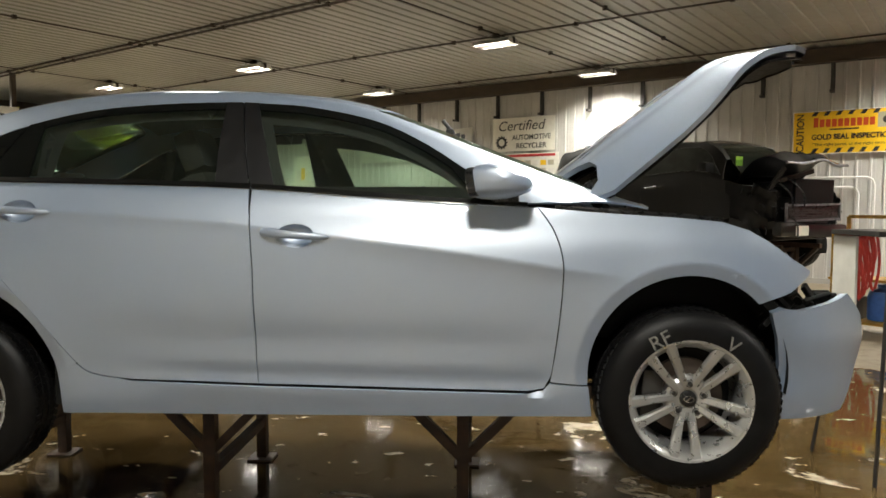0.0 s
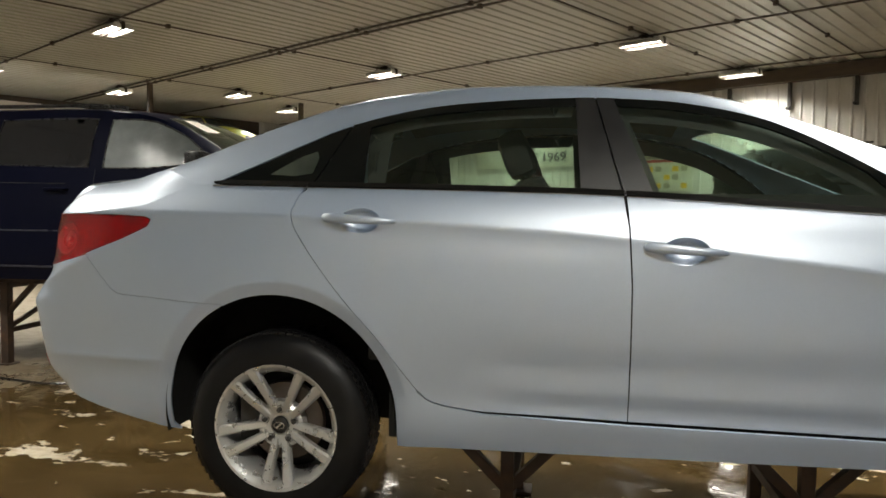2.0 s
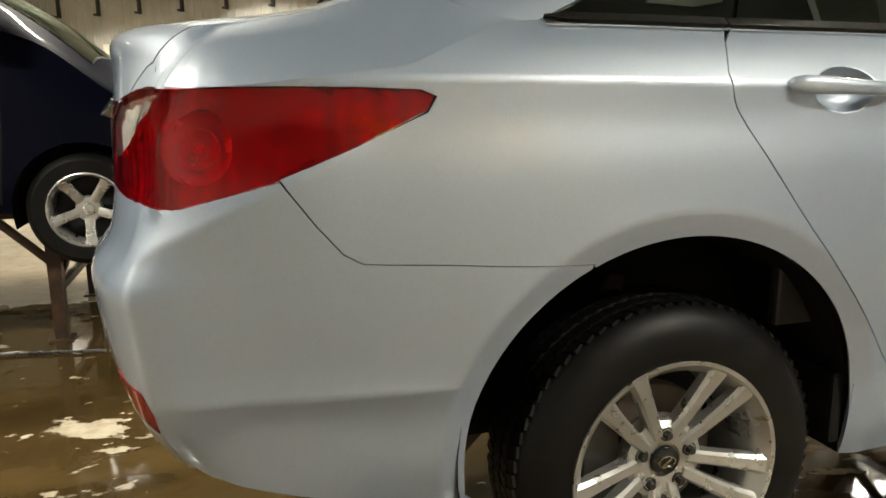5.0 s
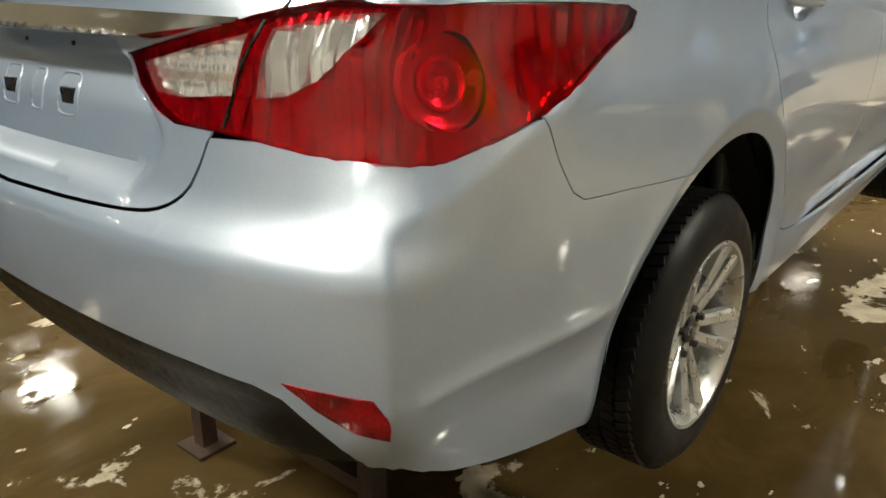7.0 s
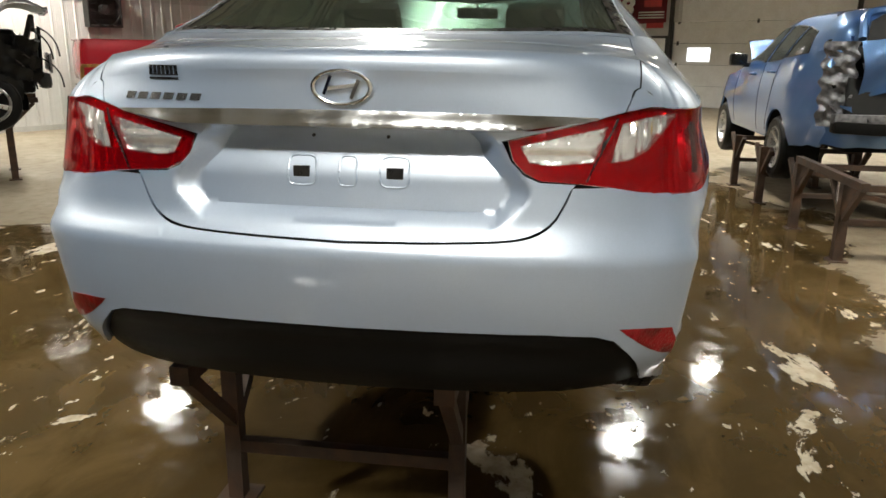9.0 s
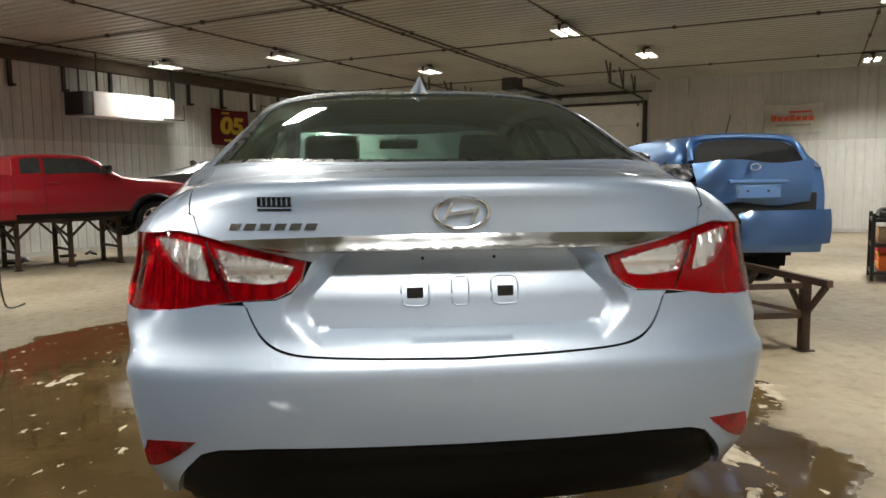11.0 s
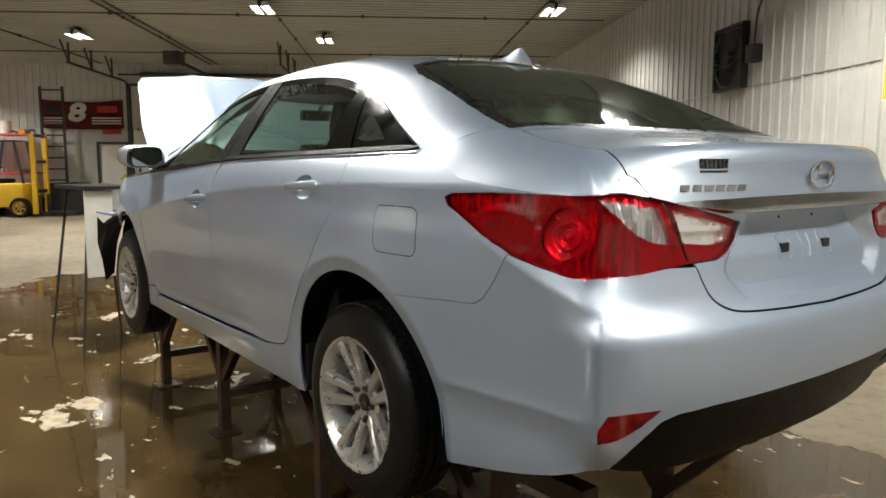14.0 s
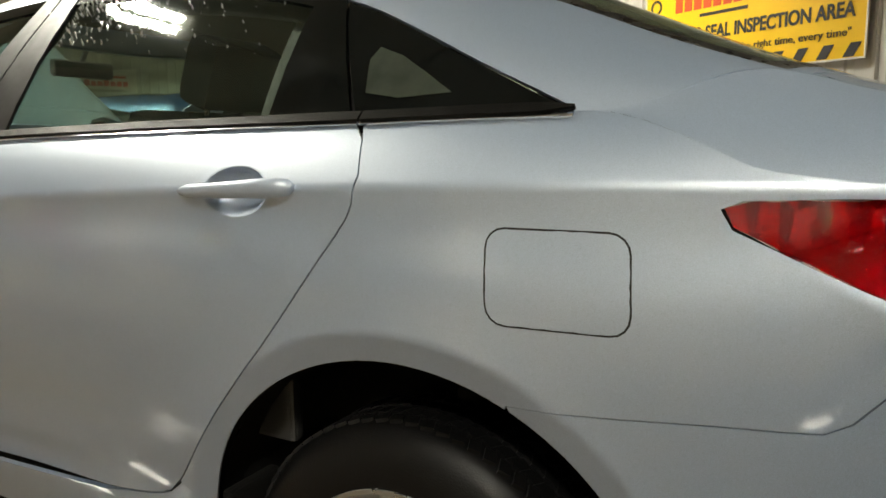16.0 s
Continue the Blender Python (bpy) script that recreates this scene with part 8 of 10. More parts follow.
def grey_sedan():
    m = pose(16.4, 2.95, 0, 0, 0, -80) @ Matrix.Translation((0, -0.95, 0))
    pane = material("grey_sedan_pane", (0.03, 0.034, 0.034), 0.08, grain=0.2, scale=5)
    w1 = [(-1.35, 1.78), (-1.02, 1.98), (-0.45, 2.06), (-0.42, 1.77)]
    w2 = [(-0.36, 1.77), (-0.38, 2.06), (0.20, 2.05), (0.62, 1.94), (0.98, 1.75)]
    car, flank, top, sx, on, bz = car_body(
        "grey_sedan", "dark grey sedan with its hood ajar on a rack", m, GREYP,
        -2.4, 2.42, 0.92, 0.86, [(-2.4, 1.66), (-1.6, 1.75), (0, 1.76), (1.1, 1.70), (1.4, 1.62), (2.1, 1.48), (2.42, 1.25)],
        [(-2.4, 1.70), (-1.95, 1.80), (-1.5, 1.93), (-1.0, 2.08), (-0.4, 2.16), (0.1, 2.15), (0.6, 2.02), (1.1, 1.80), (1.4, 1.68), (2.1, 1.55), (2.42, 1.28)],
        [(-2.4, 0.6), (-1.5, 0.62), (-0.4, 0.60), (0.6, 0.62), (1.2, 0.72), (2.42, 0.5)],
        [(-2.4, 0.03), (-1.5, 0.05), (-0.4, 0.07), (0.6, 0.07), (1.2, 0.05), (2.42, 0.02)],
        [(-1.42, 0.80), (1.42, 0.80)], 0.335, [(w1, pane), (w2, pane)], (0.30, 1.15, 0.52, 0.55), (-1.72, -0.95, 0.56, 0.5),
        seams=[[(-0.40, 1.74), (-0.38, 1.3), (-0.38, 0.92)], [(1.0, 1.66), (1.02, 1.3), (0.98, 0.93)], [(-1.25, 1.7), (-1.1, 1.4), (-0.98, 1.1)]],
        handles=[(-0.95, 1.62), (0.05, 1.60)], mouldings=[(-1.0, 1.0, 0.93, CHROME, 0.008)], mirror=(0.82, 1.82, GREYP), arch=1.16)
    bm = bmesh.new()
    for side in (-1, 1):
        tube(bm, [top(x, side * 0.63) + Vector((0, side * 0.004, 0)) for x in np.linspace(-1.3, 0.6, 14)], 0.010, 5)
    part("roof_trim", bm, CHROME, car, "bright strip over the windows")
    bm = bmesh.new()
    rows = [[bm.verts.new((1.25 + 1.02 * a * math.cos(0.75), y * (1 - 0.1 * a), 1.70 + 1.02 * a * math.sin(0.75) - 0.12 * a * a + 0.03 * (1 - (y / 0.7) ** 2))) for y in np.linspace(-0.7, 0.7, 9)] for a in np.linspace(0, 1, 6)]
    for a, b in zip(rows, rows[1:]):
        for k in range(8):
            bm.faces.new((a[k], b[k], b[k + 1], a[k + 1]))
    bmesh.ops.solidify(bm, geom=bm.faces[:], thickness=0.025)
    bmesh.ops.recalc_face_normals(bm, faces=bm.faces)
    part("hood", bm, GREYP, car, "raised grey hood")
    for side in (-1, 1):
        lamp_on(car, flank, [(side * a, b) for a, b in ((sx(2.0), 1.44), (sx(2.3), 1.34), (sx(2.3), 1.22), (sx(2.02), 1.30))], CLEARLENS, "headlamp", "clear headlamp")
    rack("vehicle_rack", (-1.6, -0.6, 0.5, 1.5), -0.45, 0.45, 0.83, "dark steel rack under the grey sedan", m=m)


def wrecked_suv():
    stand = pose(5.03, 7.33, 0, 0, 0, -52)
    m = stand @ Matrix.Translation((0, 0, 0.20)) @ Matrix.Scale(0.86, 4)
    t = lambda x: (x if x < 2.26 else 2.26 + (x - 2.26) * 0.64) - 0.9       # the front is pushed in
    pane = material("suv_pane", (0.05, 0.055, 0.052), 0.09, grain=0.2, scale=5)
    w0 = [(t(-1.15), 2.0), (t(-1.1), 2.36), (t(-0.35), 2.40), (t(-0.35), 1.98)]
    w1 = [(t(-0.25), 1.98), (t(-0.25), 2.40), (t(0.55), 2.40), (t(0.55), 1.96)]
    w2 = [(t(0.65), 1.96), (t(0.65), 2.39), (t(1.62), 2.37), (t(1.85), 2.24), (t(2.05), 1.94)]
    def bend(p):
        k = ease(t(2.1), t(3.0), p.x)
        n = math.sin(p.x * 11 + p.y * 9) * math.cos(p.z * 12 + p.y * 5)
        return p + Vector((0.06 * n * k, 0.05 * n * k, 0.05 * n * k))
    car, flank, top, sx, on, bz = car_body(
        "wrecked_suv", "black sport utility vehicle with crushed front and buckled hood", m, BLACKP,
        t(-1.65), t(3.4), 0.97, 0.92, [(t(-1.65), 1.98), (t(0), 1.95), (t(1.9), 1.90), (t(2.3), 1.82), (t(3.0), 1.75), (t(3.4), 1.6)],
        [(t(-1.65), 2.05), (t(-1.5), 2.40), (t(-1.2), 2.50), (t(0.2), 2.535), (t(1.4), 2.505), (t(1.75), 2.48), (t(1.95), 2.38), (t(2.15), 2.14), (t(2.32), 1.97), (t(2.6), 1.88), (t(3.4), 1.65)],
        [(t(-1.65), 0.76), (t(0), 0.75), (t(1.4), 0.74), (t(2.1), 0.82), (t(3.4), 0.7)],
        [(t(-1.65), 0.05), (t(0), 0.05), (t(1.4), 0.06), (t(2.1), 0.06), (t(3.4), 0.04)],
        [(t(-0.75), 0.86), (t(2.25), 0.86)], 0.37, [(w0, pane), (w1, pane), (w2, pane)], (t(1.88), t(2.30), 0.52, 0.55), None,
        seams=[[(t(-0.3), 1.93), (t(-0.25), 1.4), (t(-0.15), 1.0)], [(t(0.6), 1.92), (t(0.62), 1.4), (t(0.62), 0.98)], [(t(1.75), 1.85), (t(1.8), 1.4), (t(1.75), 1.0)]],
        handles=[(t(-0.1), 1.78), (t(0.8), 1.75)], mirror=(t(1.88), 2.05, BLACKP), bend=bend, front_face=False, open_front=True, category="sport utility vehicle", arch=1.2)
    rng = random.Random(33)
    # buckled hood: a hump over the engine that droops to its front edge
    bm = bmesh.new()
    rows = []
    for i in range(19):
        a = i / 18
        ridge = 0.34 * math.sin(min(a / 0.55, 1.0) * math.pi / 2) - 0.14 * ease(0.6, 1.0, a) ** 1.3
        row = []
        for y in np.linspace(-0.84, 0.84, 21):
            fold = 0.045 * math.exp(-((y - 0.25 + 0.5 * a) / 0.06) ** 2) * a + 0.03 * math.sin(y * 7 + a * 8) * a
            row.append(bm.verts.new((t(2.26 + 1.30 * a) - 0.06 * (y / 0.84) ** 2 * a, y, 1.92 + ridge - 0.10 * (abs(y) / 0.84) ** 3 * (1 - 0.4 * a) + fold)))
        rows.append(row)
    for a, b in zip(rows, rows[1:]):
        for k in range(20):
            bm.faces.new((a[k], b[k], b[k + 1], a[k + 1]))
    bmesh.ops.solidify(bm, geom=bm.faces[:], thickness=0.035)
    bmesh.ops.recalc_face_normals(bm, faces=bm.faces)
    part("hood", bm, BLACKP, car, "black hood buckled upward")
    bm = bmesh.new()
    tube(bm, [rows_p for rows_p in [(t(3.54) - 0.06 * (y / 0.84) ** 2, y, 2.115 - 0.06 * (abs(y) / 0.84) ** 3 + 0.03 * math.sin(y * 7 + 8)) for y in np.linspace(-0.82, 0.82, 18)]], 0.022, 6)
    part("hood_lip", bm, SCRAP, car, "bare grey edge of the bent hood")
    bm = bmesh.new()
    box(bm, t(2.22), t(3.12), -0.74, 0.74, 0.98, 1.62, 0.06)
    box(bm, t(2.35), t(2.85), -0.45, 0.30, 1.60, 1.84, 0.06)
    box(bm, t(2.45), t(2.75), 0.36, 0.66, 1.60, 1.80, 0.04)
    box(bm, t(2.72), t(3.02), -0.68, -0.44, 1.58, 1.76, 0.03)
    part("engine", bm, PLASTIC, car, "dark exposed engine")
    # crumpled near and far wings
    for side in (-1, 1):
        bm = bmesh.new()
        rows = []
        for i in range(15):
            a = i / 14
            row = []
            for j in range(13):
                z = 1.16 + 0.68 * j / 12 - 0.16 * a * j / 12
                n = math.sin(a * 17 + z * 9 + side) * math.cos(z * 21 - a * 7)
                row.append(bm.verts.new((t(2.16 + 1.1 * a) + 0.03 * n * a, side * (0.95 - 0.10 * a * a + 0.05 * n * a), z + 0.03 * n * a)))
            rows.append(row)
        for i, (a, b) in enumerate(zip(rows, rows[1:])):
            for k in range(12):
                if math.hypot((i + 0.5) / 14 * 0.98 - 0.12, 1.16 + 0.68 * (k + 0.5) / 12 - 0.86) > 0.46:
                    bm.faces.new((a[k], b[k], b[k + 1], a[k + 1]))
        for v in [v for v in bm.verts if not v.link_faces]:
            bm.verts.remove(v)
        bmesh.ops.solidify(bm, geom=bm.faces[:], thickness=0.012)
        bmesh.ops.recalc_face_normals(bm, faces=bm.faces)
        part("front_wing", bm, BLACKP, car, "crumpled black front wing")
    bm = bmesh.new()
    box(bm, t(3.14), t(3.21), -0.46, 0.58, 1.38, 1.97, 0.012, Matrix.Rotation(0.05, 4, "Y"))
    part("radiator", bm, PLASTIC, car, "bent dark radiator", smooth=False)
    bm = bmesh.new()
    beam(bm, (t(3.20), -0.74, 1.83), (t(3.24), 0.10, 1.99), 0.05, 0.06)
    beam(bm, (t(3.05), -0.80, 1.72), (t(3.20), -0.60, 2.02), 0.06, 0.05)
    part("radiator_support", bm, DARKMET, car, "bent pale radiator support bar", smooth=False)
    bm = bmesh.new()
    box(bm, t(3.20), t(3.44), -0.92, 0.88, 1.02, 1.24, 0.06, Matrix.Rotation(-0.03, 4, "X"))
    bump = part("front_bumper", bm, BLACKP, car, "sagging black front bumper")
    bm = bmesh.new()
    for z in (1.27, 1.49):
        beam(bm, (t(3.46), -0.80, z), (t(3.48), 0.62, z + 0.02), 0.03, 0.03)
    for y in (-0.80, 0.62):
        beam(bm, (t(3.46), y, 1.26), (t(3.46), y, 1.52), 0.03, 0.03)
    gr = part("grille", bm, SCRAP, car, "loose bright-edged grille", smooth=False)
    bm = bmesh.new()
    box(bm, t(3.42), t(3.45), -0.79, 0.61, 1.28, 1.50)
    part("grille_mesh", bm, TRIM, gr, smooth=False)
    for k in range(5):
        bm = bmesh.new()
        box(bm, t(3.45), t(3.462), -0.77, 0.60, 1.305 + 0.036 * k, 1.318 + 0.036 * k)
        part("slat", bm, DARKMET, gr, smooth=False)
    bm = bmesh.new()
    box(bm, t(3.44), t(3.452), -0.52, -0.20, 1.06, 1.20, 0.0)
    part("number_plate", bm, SIGNWHITE, bump, "pale plate, its characters as bars", smooth=False)
    for k in range(22):
        bm = bmesh.new()
        x, y, z = rng.uniform(t(2.45), t(3.30)), -rng.uniform(0.55, 0.98), rng.uniform(1.15, 1.85)
        mm = Matrix.Translation((x, y, z)) @ Euler((rng.uniform(-2, 2), rng.uniform(-2, 2), rng.uniform(-2, 2))).to_matrix().to_4x4()
        a, b = rng.uniform(0.04, 0.11), rng.uniform(0.02, 0.05)
        bm.faces.new([bm.verts.new(mm @ Vector(p)) for p in ((-a, -b, 0), (a * 0.6, -b, 0.03), (a, b * 0.4, -0.01), (a * 0.1, b, 0.04), (-a * 0.8, b * 0.6, 0))])
        bmesh.ops.solidify(bm, geom=bm.faces[:], thickness=0.008)
        part("torn_piece", bm, (BLACKP, PLASTIC, DARKMET, PLASTIC)[k % 4], car, smooth=False)
    for k in range(7):
        bm = bmesh.new()
        p = Vector((rng.uniform(t(2.5), t(3.3)), rng.uniform(-0.9, -0.4), rng.uniform(1.4, 1.9)))
        tube(bm, smooth_line([p, p + Vector((0.12, -0.05, -0.08)), p + Vector((0.22, 0.02, -0.22)), p + Vector((0.25, 0.0, -0.40))], 0.06), 0.012, 5)
        part("loose_cable", bm, TRIM, car)
    bm = bmesh.new()
    box(bm, t(2.10), t(2.115), -0.62, -0.46, 2.08, 2.22, 0.0)
    part("windscreen_sticker", bm, material("green_sticker", (0.35, 0.62, 0.05), 0.5, grain=0.05, scale=20), car, "bright green sticker on the windscreen", smooth=False)
    for side in (-1, 1):
        bm = bmesh.new()
        tube(bm, [(t(x), side * 0.62, 2.55) for x in np.linspace(-1.0, 1.2, 8)], 0.016, 6)
        part("roof_rail", bm, TRIM, car)
    rack("vehicle_rack", (-1.5, -0.5, 0.5, 1.3), -0.45, 0.45, 0.985, "dark steel rack under the black wrecked vehicle", m=stand)


minivan()
hatchback()
pickup()
grey_sedan()
wrecked_suv()

# ---- signs, fans and fittings on the walls ----
UPRIGHT = Matrix.Rotation(radians(90), 4, "X")


def board(name, label, category, w, h, m, mat, thick=0.012, group="", sag=0.0):
    """A flat sign or banner about its middle, its face towards -y."""
    ob = thing(name, label, category, group, m)
    bm = bmesh.new()
    if sag:
        rows = [[bm.verts.new((w * (i / 16 - 0.5), -0.02 + 0.012 * math.sin(i * 1.3 + j), h * (j / 6 - 0.5) - sag * math.sin(math.pi * i / 16) * (0.4 + 0.6 * j / 6))) for i in range(17)] for j in range(7)]
        for a, b in zip(rows, rows[1:]):
            for k in range(16):
                bm.faces.new((a[k], a[k + 1], b[k + 1], b[k]))
        bmesh.ops.solidify(bm, geom=bm.faces[:], thickness=-0.003)
    else:
        box(bm, -w / 2, w / 2, -thick, 0, -h / 2, h / 2, 0.002)
    part("panel", bm, mat, ob, smooth=bool(sag))
    return ob


def words(ob, text, x, z, size, mat, wide=None, turn=0.0, bold=0.0, out=-0.016, slant=0.0):
    m = Matrix.Translation((x, out, z)) @ UPRIGHT @ Matrix.Rotation(radians(turn), 4, "Z")
    t = letters("lettering", text, size, mat, ob, m, bold=bold)
    if wide:
        xs = [v.co.x for v in t.data.vertices]
        k = wide / (max(xs) - min(xs))
        t.data.transform(Matrix.Diagonal((k, 1, 1, 1)))
    if slant:
        for v in t.data.vertices:
            v.co.x += v.co.y * slant
    return t


def patch(ob, name, x0, x1, z0, z1, mat, out=-0.016, label=""):
    bm = bmesh.new()
    box(bm, x0, x1, out, -0.008, z0, z1)
    return part(name, bm, mat, ob, label, smooth=False)


SIGNGREY = material("sign_grey", (0.36, 0.33, 0.25), 0.5, grain=0.06, scale=8, stain=0.2, stain_scale=2)
BRANDRED = material("brand_red", (0.55, 0.07, 0.015), 0.5, grain=0.05, scale=10)
DARKRED = material("banner_red", (0.17, 0.012, 0.018), 0.75, grain=0.12, scale=14, stain=0.3, stain_scale=2)
GOLD = material("banner_gold", (0.62, 0.40, 0.04), 0.7, grain=0.1, scale=14)
CLOTHWHITE = material("banner_white", (0.66, 0.64, 0.57), 0.8, grain=0.06, scale=12, stain=0.25, stain_scale=2)
DARKWOOD = material("dark_timber", (0.05, 0.035, 0.022), 0.7, grain=0.3, scale=9, bump=0.2, warp=(0.3, 1, 1))
FANMET = material("fan_black", (0.015, 0.014, 0.013), 0.5, grain=0.3, scale=14, stain=0.4, stain_scale=4, stain_base=(0.05, 0.04, 0.03))


def caution_sign(m, w, h):
    ob = board("caution_sign", "yellow caution sign with black hazard stripes on the wall", "sign", w, h, m, SIGNYEL, group="caution signs")
    x0, x1 = -w / 2 + 0.13 * w, w / 2 - 0.01
    for z, n in ((h / 2 - 0.06 * h, 9), (-h / 2 + 0.075 * h, 9)):
        hh = 0.055 * h
        for k in range(n):
            c = x0 + (x1 - x0) * (k + 0.5) / n
            bm = bmesh.new()
            vs = [bm.verts.new((c + dx, y, z + dz)) for y in (-0.017, -0.010) for dx, dz in ((-0.055 * w / 2, -hh), (0.02 * w / 2, -hh), (0.055 * w / 2 + 0.02, hh), (-0.02 * w / 2 + 0.02, hh))]
            for q in ((0, 1, 2, 3), (7, 6, 5, 4), (0, 4, 5, 1), (1, 5, 6, 2), (2, 6, 7, 3), (3, 7, 4, 0)):
                bm.faces.new([vs[i] for i in q])
            part("hazard_stripe", bm, BLACK, ob, smooth=False)
    words(ob, "CAUTION", -w / 2 + 0.065 * w, 0, 0.085 * w, BLACK, wide=h * 0.88, turn=90, bold=0.003)
    patch(ob, "grey_field", w * 0.17, w / 2 - 0.004, h * 0.06, h * 0.40, SIGNGREY, -0.014)
    words(ob, "GOLD", w * 0.40, h * 0.30, 0.13 * h, BLACK, wide=w * 0.14, bold=0.003, out=-0.018)
    words(ob, "SEAL", w * 0.40, h * 0.16, 0.13 * h, BLACK, wide=w * 0.14, bold=0.003, out=-0.018)
    bm = bmesh.new()
    lathe(bm, [(0.0, -0.018), (0.085 * h, -0.018), (0.09 * h, -0.012)], 20)
    bmesh.ops.transform(bm, matrix=Matrix.Translation((w * 0.24, 0, h * 0.23)), verts=bm.verts)
    part("seal_disc", bm, BLACK, ob, smooth=False)
    # brand line as plain bars
    for k in range(10):
        c = -w * 0.33 + k * w * 0.049
        patch(ob, "brand_bar", c, c + w * 0.038, h * 0.12, h * (0.30 if k else 0.34), BRANDRED)
    patch(ob, "brand_line", -w * 0.20, w * 0.03, h * 0.045, h * 0.075, BLACK)
    words(ob, "GOLD SEAL INSPECTION AREA", w * 0.055, -h * 0.115, 0.17 * h, BLACK, wide=w * 0.80, bold=0.004)
    words(ob, "\"The right parts, at the right time, every time\"", w * 0.055, -h * 0.285, 0.09 * h, BLACK, wide=w * 0.78)
    bm = bmesh.new()
    for a, b in ((-w / 2, -w / 2 + 0.012), (w / 2 - 0.012, w / 2)):
        box(bm, a, b, -0.02, 0, -h / 2, h / 2)
    for a, b in ((-h / 2, -h / 2 + 0.012), (h / 2 - 0.012, h / 2)):
        box(bm, -w / 2, w / 2, -0.019, 0, a, b)
    part("edge_strip", bm, WHITE, ob, smooth=False)


def north(u, z, off=0.04):
    return at_build(u, V1 - off, z)


def south(u, z, off=0.04):
    return at_build(u, V0 + off, z, 180)


def east(v, z, off=0.04):
    return at_build(U1 - off, v, z, -90)


caution_sign(north(1.65, 2.85), 2.1, 0.80)
caution_sign(south(2.78, 2.55), 2.15, 0.90)

ob = board("recycler_sign", "cream sign for a certified automotive recycler", "sign", 1.7, 0.80, north(-5.35, 3.16), SIGNWHITE)
words(ob, "Certified", -0.05, 0.20, 0.33, BLACK, wide=1.25, slant=0.25)
words(ob, "AUTOMOTIVE", 0.22, -0.08, 0.17, BLACK, wide=1.05, bold=0.003)
words(ob, "RECYCLER", 0.22, -0.28, 0.17, BLACK, wide=0.82, bold=0.003)
bm = bmesh.new()
for k in range(12):
    box(bm, -0.02, 0.02, -0.017, -0.010, 0.13, 0.165, 0, Matrix.Translation((-0.60, 0, -0.18)) @ Matrix.Rotation(math.pi * k / 6, 4, "Y"))
lathe_m = Matrix.Translation((-0.60, 0, -0.18))
n0 = len(bm.verts)
lathe(bm, [(0.085, -0.010), (0.085, -0.017), (0.135, -0.017), (0.135, -0.010)], 24)
bm.verts.ensure_lookup_table()
bmesh.ops.transform(bm, matrix=lathe_m, verts=bm.verts[n0:])
part("gear_emblem", bm, BLACK, ob, "black gear ring", smooth=False)

ob = board("wall_poster", "white poster of small pictures with a red heading", "poster", 1.6, 0.75, north(-5.2, 2.33), CLOTHWHITE)
patch(ob, "heading_bar", -0.72, 0.72, 0.29, 0.35, SIGNRED)
for j in range(3):
    for k in range(7):
        patch(ob, "picture", -0.70 + k * 0.205, -0.70 + k * 0.205 + 0.15, 0.08 - j * 0.19, 0.20 - j * 0.19, (SIGNGREY, HOOD, SIGNYEL)[(j + k) % 3], -0.014)

ob = board("shop_banner", "white vinyl banner hung on the wall", "banner", 3.8, 0.78, north(-8.7, 3.02, 0.06), CLOTHWHITE, sag=0.06)
for k in range(22):
    patch(ob, "brand_bar", -1.62 + k * 0.152, -1.62 + k * 0.152 + 0.115, 0.10, 0.22 if k % 10 else 0.26, BLACK, -0.042)
words(ob, "SINCE 1969", 0.10, -0.16, 0.30, BLACK, wide=1.85, bold=0.006, out=-0.045)
patch(ob, "corner_patch", -1.85, -1.62, 0.05, 0.30, SIGNYEL, -0.042)

ob = board("number_banner", "dark red cloth banner with a yellow number", "banner", 1.5, 1.0, north(13.75, 3.08, 0.06), DARKRED, sag=0.03)
words(ob, "05", 0.05, 0.02, 0.62, GOLD, wide=0.92, bold=0.03, out=-0.045, slant=0.15)
patch(ob, "script_bar", -0.25, 0.35, -0.40, -0.34, GOLD, -0.045)
patch(ob, "script_bar", -0.35, -0.05, 0.36, 0.41, GOLD, -0.045)

ob = thing("shield_banner", "white shield-shaped banner with faded dark bands", "banner", m=north(15.8, 3.3, 0.06))
bm = bmesh.new()
shield = [(-0.72, 0.50), (-0.25, 0.42), (0.25, 0.42), (0.72, 0.50), (0.70, -0.10), (0.55, -0.38), (0.2, -0.52), (-0.2, -0.52), (-0.55, -0.38), (-0.70, -0.10)]
skin(bm, lambda a, b: Vector((a, -0.02 - 0.01 * math.sin(a * 9), b)), shield, step=0.12, fold=0.006)
bmesh.ops.recalc_face_normals(bm, faces=bm.faces)
part("cloth", bm, CLOTHWHITE, ob)
bm = bmesh.new()
tube(bm, [(a * 1.0, -0.03, b) for a, b in shield], 0.022, 5, closed=True)
part("border", bm, FANMET, ob)
for j in range(3):
    patch(ob, "faded_bar", -0.40, 0.40, 0.18 - j * 0.16, 0.25 - j * 0.16, SIGNGREY, -0.036)

